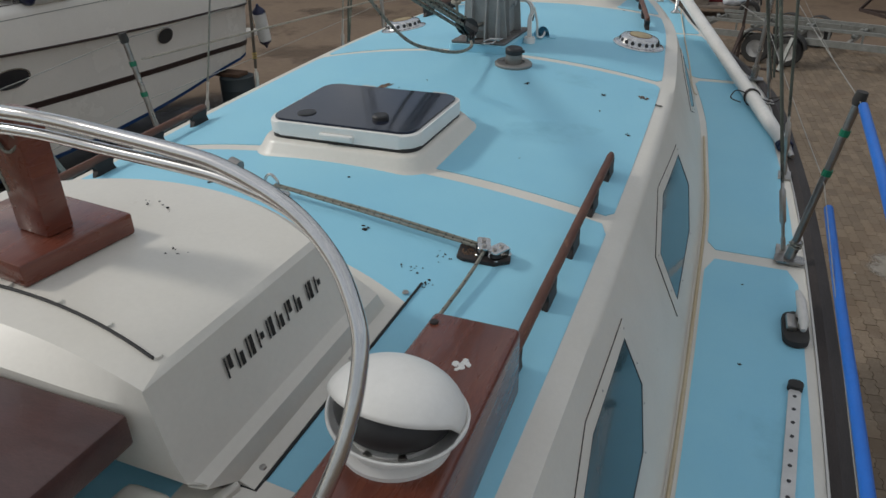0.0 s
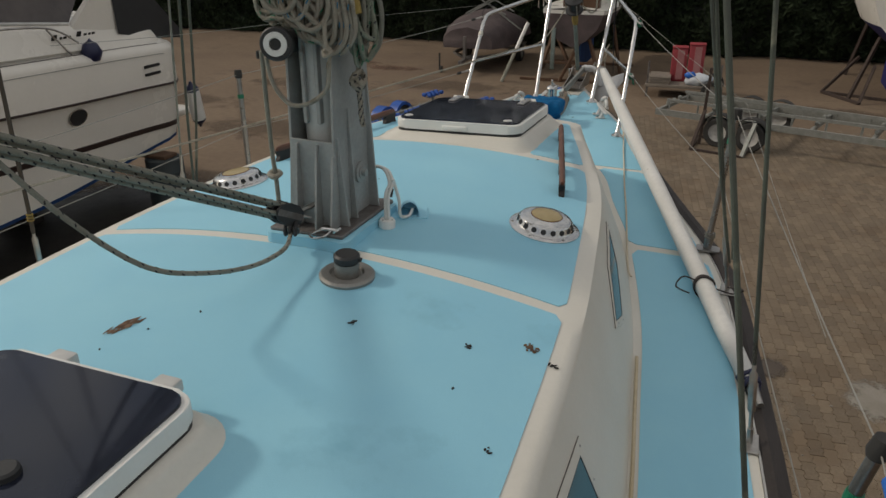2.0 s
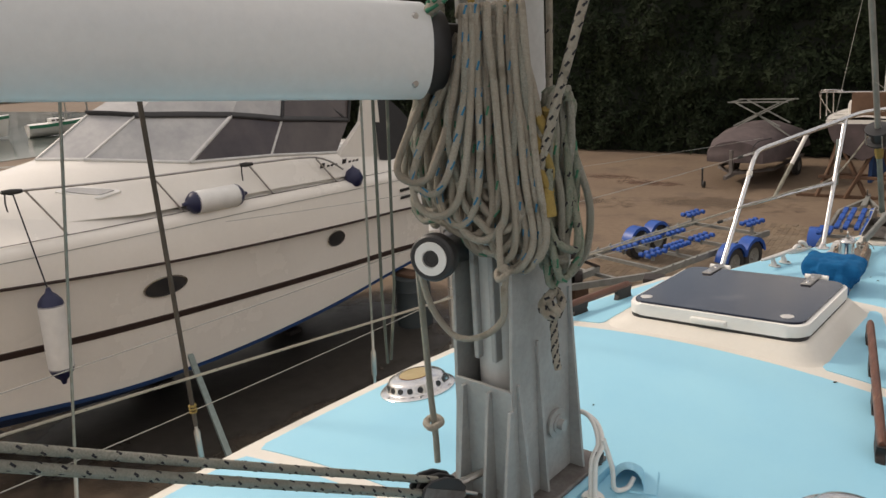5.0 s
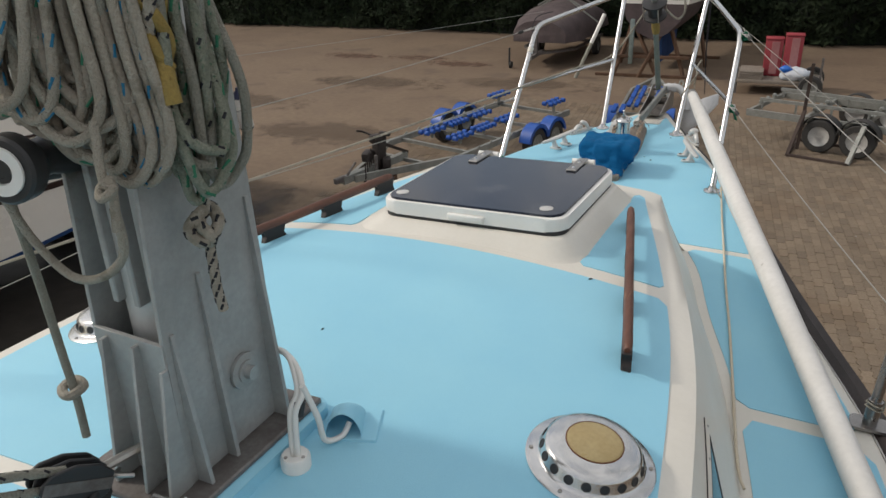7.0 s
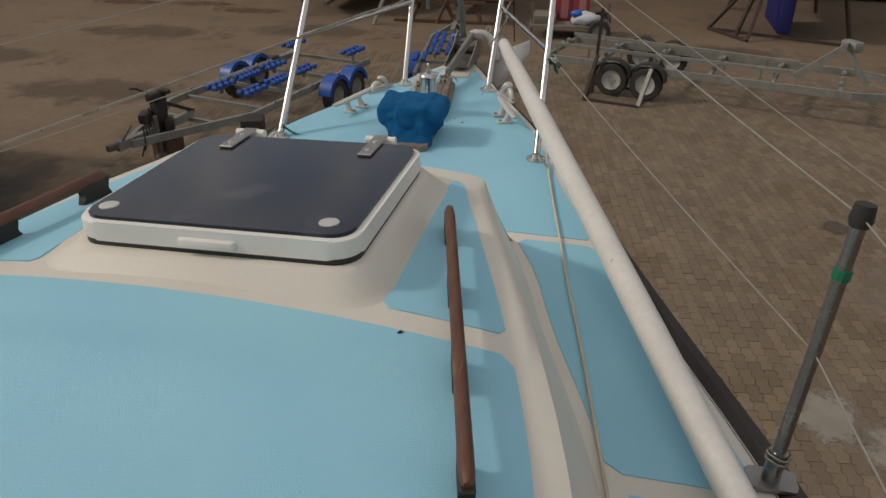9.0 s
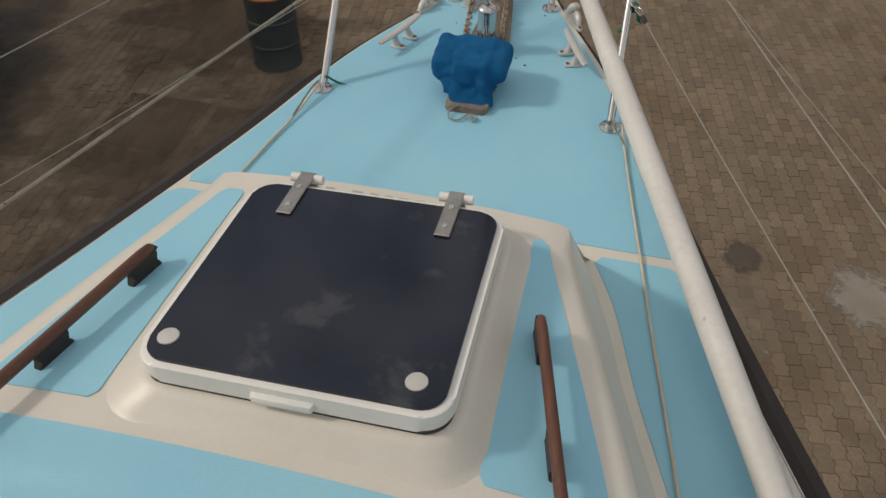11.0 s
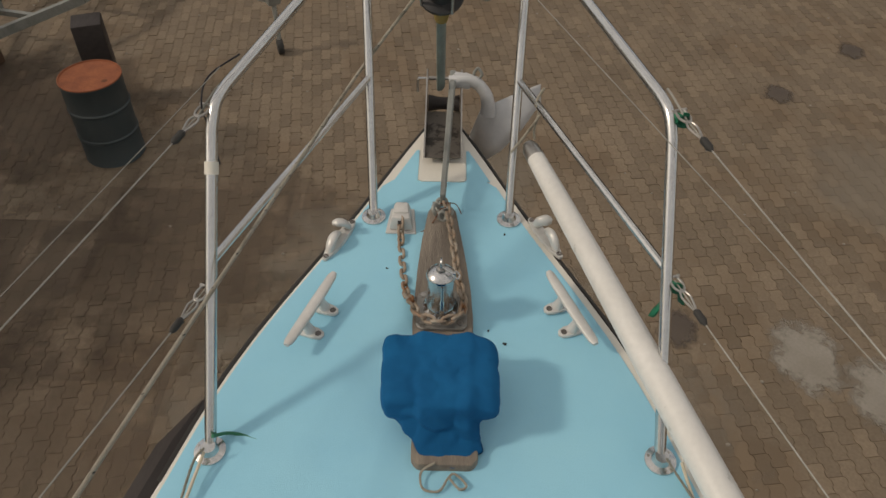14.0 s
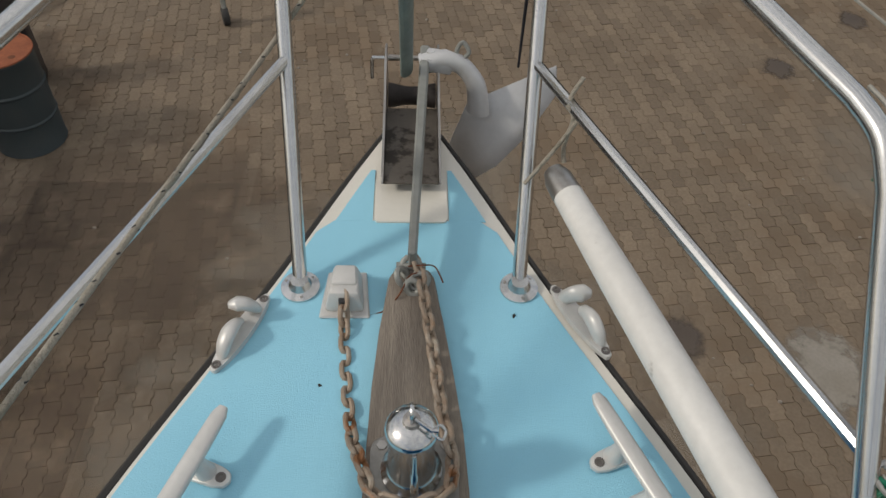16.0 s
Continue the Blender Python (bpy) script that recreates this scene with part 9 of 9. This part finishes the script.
def hedge_face(r):
    x = r.uniform(-31, 30)
    top = 8.1 + 0.7 * noise.noise(Vector((x * 0.30, 0, 7.0))) + 0.5 * noise.noise(Vector((x * 1.1, 0, 2.0)))
    z = r.uniform(0.10, top) if r.uniform() < 0.93 else top + r.uniform(-0.3, 0.25)
    n = noise.noise(Vector((x * 0.55, z * 0.55, 3.1)))
    n2 = noise.noise(Vector((x * 1.9, z * 1.9, 9.1)))
    y = HY(x) + 0.9 - 0.8 * n - 0.45 * n2 + r.uniform(-0.25, 0.2) + 0.10 * z * 0.3
    return np.array([x, y, z]), np.array([0, -1.0, 0.35])


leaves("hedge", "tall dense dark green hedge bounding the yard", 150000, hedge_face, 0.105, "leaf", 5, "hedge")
# sheet behind the leaves, coloured as the shade inside the hedge
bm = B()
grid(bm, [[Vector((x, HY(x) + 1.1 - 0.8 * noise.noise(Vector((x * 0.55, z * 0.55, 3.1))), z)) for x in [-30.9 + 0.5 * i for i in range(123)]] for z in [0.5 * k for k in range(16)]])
tagged(part("hedge_core", bm, "core", None, "dark sheet standing for the hedge's inner shade", 80, "stuff"), "", "hedge")


def far_trees(r):
    x = r.uniform(-95, -14)
    top = 7.0 + 2.2 * noise.noise(Vector((x * 0.10, 0, 1.0))) + 1.2 * noise.noise(Vector((x * 0.35, 0, 4.0))) + 1.5 * (x > -55)
    z = r.uniform(0.2, 1) ** 0.8 * top
    y = 50 + 0.12 * (x + 60) + 2.2 * noise.noise(Vector((x * 0.25, z * 0.3, 2.0))) + r.uniform(-1, 1)
    return np.array([x, y, z]), np.array([0.3, -1.0, 0.4])


leaves("tree_belt", "distant belt of grey-green trees behind the marina", 16000, far_trees, 0.55, "leaf2", 8, "trees")
# backing sheet with the trees' inner shade put into its colour
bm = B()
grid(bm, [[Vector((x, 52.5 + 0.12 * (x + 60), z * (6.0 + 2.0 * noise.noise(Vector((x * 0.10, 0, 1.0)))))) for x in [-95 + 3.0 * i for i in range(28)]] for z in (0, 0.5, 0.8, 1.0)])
tagged(part("tree_belt_core", bm, "core", None, "dark sheet standing for shade within the tree belt", 80, "stuff"), "", "trees")
bm = B()
grid(bm, [[Vector((-150 - 40 * math.cos(t), 400 * math.sin(t) - 20, z * (9 + 5 * math.sin(5 * t) + 3 * math.sin(13 * t)))) for t in [-1.2 + 2.6 * i / 60 for i in range(61)]] for z in (0, 1)])
# distance haze is mixed into the shore's colour
M["hill"] = mat("hazy_far_shore", (0.16, 0.19, 0.20), (0.13, 0.16, 0.16), 1.0, big=0.02, fine=0.3, bump=0)
tagged(part("far_shore", bm, "hill", None, "hazy low far shore", 80, "structure"), "", "backdrop")


def moored_boat(x, y, turn, L, beam, z, stripe, label, wheelhouse):
    b = thing("moored_boat", (x, y, 0), label, "boat", "boats across the yard")
    m = Matrix.Translation((x, y, 0)) @ pose(0, 0, 0, 0, 0, turn)
    rows = hull_rows(0, 0, L, beam, z, 0.02)
    bm = B()
    grid(bm, [[m @ p for p in r] for r in rows])
    bm.faces.new([bm.verts.new(m @ p) for p in rows[0]])
    part("hull", bm, "crgel", b, "pale hull", 50)
    bm = B()
    grid(bm, [[m @ r[0], m @ (r[0].lerp(r[-1], 0.5) + Vector((0, 0, 0.1))), m @ r[-1]] for r in rows])
    part("deck", bm, "gel", b, "pale deck")
    for k in (0, -1):
        bm = B()
        grid(bm, [[m @ (r[k] + Vector((math.copysign(0.02, r[k].x), 0, dz))) for dz in (0.02, -0.22)] for r in rows])
        part("sheer_stripe", bm, stripe, b, "coloured sheer stripe")
    bm = B()
    w0, w1, hh = wheelhouse
    box(bm, m @ pose(0, (w0 + w1) / 2, z), beam * 0.62, w1 - w0, hh, 0.08)
    part("cabin", bm, "gel", b, "white cabin")
    for s in (-1, 1):
        for k in range(3):
            bm = B()
            box(bm, m @ pose(s * (beam * 0.31 + 0.004), w0 + (k + 0.5) * (w1 - w0) / 3, z + hh * 0.45), 0.02, (w1 - w0) / 3 * 0.7, hh * 0.32, 0.005, 1)
            part("window", bm, "tint", b, "dark window")
    bm = B()
    tube(bm, [m @ Vector((0, w1 + 0.3, z)), m @ Vector((0, w1 + 0.4, z + 4.5))], 0.05, 8)
    part("mast", bm, "galv", b)
    for s in (-1, 1):
        bm = B()
        tube(bm, [m @ Vector((s * beam * 0.40, L * f, z + 0.75)) for f in (0.3, 0.5, 0.65, 0.75)], 0.02, 6)
        for f in (0.3, 0.5, 0.65):
            tube(bm, [m @ Vector((s * beam * 0.42, L * f, z)), m @ Vector((s * beam * 0.40, L * f, z + 0.75))], 0.018, 6)
        part("guard_rail", bm, "dull", b, "steel guard rail")


M["water"] = mat("still_grey_green_water", (0.035, 0.05, 0.042), (0.045, 0.06, 0.05), 0.12, big=0.05, fine=1.5, bump=0.15, mix=0.2, bump_dist=0.02)
bm = B()
grid(bm, [[Vector((x, y, 0.03)) for y in (-120, -40, 0, 14, 28, 40)] for x in (-400, -200, -90, -45)])
tagged(part("water", bm, "water", None, "still grey-green water of the marina", 60, "structure", (0, 0, 0)), "", "water")
moored_boat(-63, 11.5, 0, 10, 3.2, 1.55, "fleckg", "old fishing boat with a green stripe lying in the marina", (4.0, 6.2, 2.4))
moored_boat(-158, 48, -20, 20, 5.0, 2.4, "navy", "white motor yacht lying across the marina", (4.0, 14.0, 2.4))
moored_boat(-60, 21.5, -8, 4.6, 1.9, 0.95, "fleckg", "small open work boat lying in the marina", (1.6, 2.6, 0.4))
for x, y, h in ((-55, 24, 11), (-52, 29, 10), (-75, 18, 12), (-66, 38, 10), (-50, 36, 9)):
    bm = B()
    tube(bm, [Vector((x, y, 0)), Vector((x, y, h))], [0.07, 0.04], 8)
    tagged(part("far_mast", bm, "galv", None, "bare alloy mast of a boat laid up"), "", "mast", "far masts")

# ---- paving ----
M["paver"] = mat("dusty_interlocking_paver", (0.205, 0.156, 0.108), (0.158, 0.119, 0.081), 0.9, big=0.9, fine=45, bump=0.5, mix=0.8, island=0.17, stain=(0.150, 0.108, 0.070), stain_at=0.52, stain_scale=0.7)
M["paver1"] = mat("dusty_interlocking_paver_single", (0.205, 0.156, 0.108), (0.158, 0.119, 0.081), 0.9, big=0.9, fine=45, bump=0.5, mix=0.8, vary=0.17, stain=(0.150, 0.108, 0.070), stain_at=0.52, stain_scale=0.7)
PW, PL, GAP = 0.115, 0.232, 0.0048


def paver_outline():
    """Jogged long sides that lock into the next row, which lies half a block further on."""
    a = 0.0088
    wave = [(h + v, d) for h in (-0.5, 0.0) for v, d in ((0.02, -a), (0.20, -a), (0.27, a), (0.45, a))]
    wave = [(-0.5, 0.0)] + wave + [(0.5, 0.0)]
    right = [(PW / 2 + d, PL * v) for v, d in wave]
    left = [(-PW / 2 + d, PL * v) for v, d in wave]
    pts = right + left[::-1]
    return [((x - math.copysign(GAP / 2, x)), y * (1 - GAP / PL)) for x, y in pts]


OUT = paver_outline()
NK = len(OUT)
TOPZ = 0.007
one_v = [(x - math.copysign(0.0018, x), y * 0.986, TOPZ) for x, y in OUT] + [(x, y, TOPZ - 0.0022) for x, y in OUT] + [(x, y, -0.002) for x, y in OUT]
one_f = [tuple(range(NK))] + [(a * NK + (i + 1) % NK, a * NK + i, (a + 1) * NK + i, (a + 1) * NK + (i + 1) % NK) for a in (0, 1) for i in range(NK)]
rs = np.random.RandomState(4)
single, verts, faces = [], [], []
base = np.array(one_v)
TURN = radians(8)
for i in range(-75, 125):
    for j in range(-34, 60):
        gx, gy = i * PW, (j + 0.5 * (i % 2)) * PL
        x = gx * math.cos(TURN) - gy * math.sin(TURN)
        y = 6.8 + gx * math.sin(TURN) + gy * math.cos(TURN)
        if not (-6.5 < x < 10.2 and 1.6 < y < 16.8) or (abs(x) < 0.75 and y < 3.0):
            continue
        dz, yaw = rs.uniform(-0.0035, 0.0015), TURN + rs.normal(0, 0.010)
        if 0.55 < abs(x) < 2.1 and 4.6 < y < 6.2 and len(single) < 300:
            single.append((x, y, dz, yaw))
            continue
        c, s = math.cos(yaw), math.sin(yaw)
        b = len(verts)
        tl = rs.normal(0, 0.004, 2)
        verts += [(x + c * p[0] - s * p[1], y + s * p[0] + c * p[1], p[2] + dz * (p[2] > 0) + (tl[0] * p[0] + tl[1] * p[1]) * (p[2] > 0)) for p in base]
        faces += [tuple(b + k for k in f) for f in one_f]
me = bpy.data.meshes.new("paving")
me.from_pydata(verts, [], faces)
me.materials.append(M["paver"])
pv = new("paving", me)
tagged(pv, "interlocking zigzag paving blocks, dusty brown", "paving", "", "stuff")
me1 = bpy.data.meshes.new("paver")
me1.from_pydata(one_v, [], one_f)
me1.materials.append(M["paver1"])
for x, y, dz, yaw in single:
    ob = new("paver", me1)
    ob.matrix_basis = pose(x, y, dz, 0, 0, math.degrees(yaw))
    ob.parent = ground


def patch_mat(name, c1, c2, rx, ry, rough=0.9, ragged=0.9, scale=5.0, most=1.0):
    """A stain, or a painted shade, that thins out raggedly towards its edge."""
    m = mat(name, c1, c2, rough, big=3, fine=40, bump=0.3, mix=0.5)
    n, l = m.node_tree.nodes, m.node_tree.links
    tc, mp, ln = n.new("ShaderNodeTexCoord"), n.new("ShaderNodeMapping"), n.new("ShaderNodeVectorMath")
    mp.inputs["Scale"].default_value = (1 / rx, 1 / ry, 0)
    ln.operation = "LENGTH"
    l.new(tc.outputs["Object"], mp.inputs[0])
    l.new(mp.outputs[0], ln.inputs[0])
    t, a, r = n.new("ShaderNodeTexNoise"), n.new("ShaderNodeMath"), n.new("ShaderNodeMapRange")
    t.inputs["Scale"].default_value, t.inputs["Detail"].default_value, t.inputs["Roughness"].default_value = scale, 8.0, 0.65
    l.new(tc.outputs["Object"], t.inputs["Vector"])
    a.operation, a.inputs[1].default_value = "MULTIPLY_ADD", ragged * 2
    l.new(t.outputs["Fac"], a.inputs[0])
    l.new(ln.outputs["Value"], a.inputs[2])
    r.inputs[1].default_value, r.inputs[2].default_value, r.inputs[3].default_value, r.inputs[4].default_value = 0.55 + ragged, 0.95 + ragged, most, 0.0
    l.new(a.outputs[0], r.inputs[0])
    l.new(r.outputs[0], n["Principled BSDF"].inputs["Alpha"])
    return m


def patch(x, y, rx, ry, material, label, name, up=0.0125):
    bm = B()
    grid(bm, [[Vector((x + 1.5 * rx * a, y + 1.5 * ry * b, up)) for a in (-1, -0.33, 0.33, 1)] for b in (-1, -0.33, 0.33, 1)])
    return tagged(part(name, bm, material, None, label, 80), "", "ground patch")


M["cement"] = mat("spilt_pale_cement", (0.30, 0.27, 0.23), (0.22, 0.19, 0.155), 0.9, big=3, fine=40, bump=0.4, mix=0.5, stain=(0.17, 0.135, 0.105), stain_at=0.55, stain_scale=5)
M["cementpatch"] = patch_mat("spilt_pale_cement_skin", (0.33, 0.305, 0.265), (0.25, 0.22, 0.18), 0.34, 0.42, 0.9, 0.75, 6.0, 0.85)
M["wet"] = patch_mat("dark_oil_stain", (0.070, 0.052, 0.042), (0.10, 0.078, 0.060), 0.20, 0.24, 0.6, 0.7, 7.0, 0.85)
# the cruiser's shade and the wet ground below it, in one dark colour
M["damp"] = patch_mat("wet_concrete_and_shade", (0.040, 0.034, 0.027), (0.028, 0.024, 0.020), 2.9, 4.6, 0.5, 0.5, 0.8, 1.0)
M["dust"] = patch_mat("pale_dust", (0.30, 0.265, 0.215), (0.24, 0.20, 0.155), 0.75, 0.9, 0.95, 1.0, 2.5, 0.40)
M["rutred"] = patch_mat("red_brown_litter", (0.15, 0.065, 0.040), (0.11, 0.062, 0.042), 1.3, 0.45, 0.95, 1.4, 3.0, 0.55)
M["rutdark"] = patch_mat("dark_dried_mud", (0.095, 0.068, 0.048), (0.12, 0.085, 0.058), 2.2, 0.9, 0.95, 1.3, 1.1, 0.42)
patch(2.93, 5.43, 0.34, 0.42, "cementpatch", "pale spilt cement on the paving", "cement_patch")
patch(3.42, 5.05, 0.34, 0.42, "cementpatch", "pale spilt cement on the paving", "cement_patch", 0.0122)
# painted shade on the concrete beneath the cruiser
patch(-8.0, 4.9, 2.9, 4.6, "damp", "dark wet concrete with the motor cruiser's shade in its colour", "damp_patch", 0.0135)
for x, y in ((1.95, 5.70), (5.15, 10.35), (3.9, 9.3)):
    patch(x, y, 0.20, 0.24, "wet", "dark oil stain on the paving", "oil_stain", 0.0128)
for x, y in ((-1.35, 4.9), (0.95, 5.6), (-0.9, 6.4), (1.6, 4.6), (4.4, 7.6), (0.4, 7.6)):
    patch(x, y, 0.75, 0.9, "dust", "pale dust film over the paving", "dust_film", 0.0119)
patch(-6.6, 15.6, 0.45, 0.35, "wet", "dark round manhole cover in the yard", "manhole_cover", 0.012)
for x, y in ((-13.4, 20.8), (-11.1, 21.1), (-9.3, 20.5)):
    patch(x, y, 1.3, 0.45, "rutred", "red-brown leaf litter in a shallow rut of the yard", "leaf_litter", 0.006)
for x, y in ((-10.5, 17.3), (-6.4, 18.4), (-12.8, 14.2), (-8.6, 12.4), (3.6, 18.6), (8.6, 18.0)):
    patch(x, y, 2.2, 0.9, "rutdark", "dark dried mud on the yard ground", "mud_stain", 0.0075)
# darker brown patches over the port-side paving
M["darkpatch"] = patch_mat("dark_brown_patch", (0.085, 0.060, 0.043), (0.105, 0.075, 0.053), 1.7, 1.5, 0.95, 1.2, 1.6, 0.42)
for x, y in ((-2.9, 4.3), (-3.9, 6.1), (-2.3, 6.6), (-4.6, 8.6)):
    patch(x, y, 1.7, 1.5, "darkpatch", "dark brown patch over the paving", "mud_film", 0.0114)
# small litter on the paving
bm = B()
rr = random.Random(21)
for k in range(170):
    x, y = rr.uniform(-6, 6.5), rr.uniform(3, 13)
    if abs(x) < 0.9 and y < 4.2:
        continue
    s = rr.uniform(0.006, 0.02)
    lathe(bm, [(s, 0), (s * 0.7, s * 0.5), (0, s * 0.6)], Matrix.Translation((x, y, 0.010)) @ Matrix.Diagonal((1, rr.uniform(0.5, 1), 1, 1)), 6)
tagged(part("litter", bm, "cement", None, "pale chips scattered over the paving", 80, "stuff", (0, 0, 0)), "", "chips")

# ---- debris on the coachroof ----
M["straw"] = mat("tan_dry_fibre", (0.42, 0.27, 0.18), (0.20, 0.12, 0.08), 0.9, big=30, fine=200, bump=0.3, mix=0.7, island=0.3)
def mess(name, label, spots, seed, material, spread, n, zf, size):
    r = random.Random(seed)
    for x, y in spots:
        bm = B()
        for k in range(n):
            a, q = r.uniform(0, 6.3), spread * r.random() ** 0.7
            px, py = x + q * math.cos(a), y + q * math.sin(a) * 0.8
            s = size * r.uniform(0.5, 1.4)
            m = Matrix.Translation((px, py, zf(px, py) + 0.003)) @ pose(0, 0, 0, r.uniform(-15, 15), r.uniform(-15, 15), r.uniform(0, 360)) @ Matrix.Diagonal((1, r.uniform(0.3, 0.8), 1, 1))
            lathe(bm, [(s, 0), (s * 0.8, s * 0.35), (0, s * 0.45)], m, 6)
        tagged(part(name, bm, material, None, label, 80), "", "debris", name + "s")


mess("bird_mess", "dried brown bird mess on the blue deck", [(0.745, -0.32), (0.06, -0.84), (-0.25, -0.83)], 3, "guano", 0.022, 30, roofz, 0.005)
mess("bird_mess", "dried tan bird mess with feathery streaks on the blue deck", [(-0.185, -0.665)], 11, "guano", 0.016, 14, roofz, 0.005)
r9 = random.Random(12)
bm = B()
for k in range(34):
    f = r9.uniform(-1, 1)
    c = Vector((-0.185 + 0.012 * f + r9.uniform(-0.014, 0.014), -0.665 + 0.034 * f + r9.uniform(-0.008, 0.008), 0))
    a = radians(68 + r9.uniform(-25, 25))
    e = Vector((math.cos(a), math.sin(a), 0)) * r9.uniform(0.006, 0.018)
    tube(bm, [Vector((p.x, p.y, roofz(p.x, p.y) + 0.004 + 0.001 * (k % 3))) for p in (c - e, c, c + e)], [0.001, 0.0022, 0.0008], 5, flat=0.5)
tagged(part("feather_scrap", bm, "straw", None, "tan fibres of dried bird mess on the blue deck", 80), "", "debris")
mess("leaf_scrap", "small dark dry scrap on the blue deck", [(0.326, -0.448), (0.812, -0.36), (0.76, -0.709), (0.278, -1.692), (-0.28, -1.586), (0.61, -0.40)], 4, "debris", 0.012, 7, roofz, 0.005)
mess("leaf_scrap", "small dark dry scrap on the blue deck", [(0.633, -0.565), (-0.166, -0.767), (0.42, 1.0), (-0.05, 0.48), (0.15, -0.95), (0.10, -1.45), (-0.35, -1.0), (-0.05, -0.55), (-0.12, -0.66), (0.5, -1.1)], 6, "debris", 0.003, 2, roofz, 0.0045)
mess("grit", "loose dark grit beside the turning block", [(0.50, -1.73), (0.46, -1.80), (0.52, -1.85)], 7, "debris", 0.035, 9, roofz, 0.003)
mess("deck_scrap", "small dark scrap on the foredeck", [(0.13, 2.98), (0.17, 2.94), (0.19, 3.35), (-0.15, 3.2), (1.2, -0.85), (1.22, -1.25)], 8, "debris", 0.004, 3, deckz, 0.0045)
mess("grit", "loose grit on the hatch cover", [(0.0, -2.09), (0.05, -2.1), (0.2, -2.25)], 9, "debris", 0.03, 5, lambda x, y: gz(x), 0.003)
mess("nut_husk", "dried brown scraps before the fore hatch", [(0.03, 2.02)], 10, "guano", 0.018, 12, deckz, 0.005)
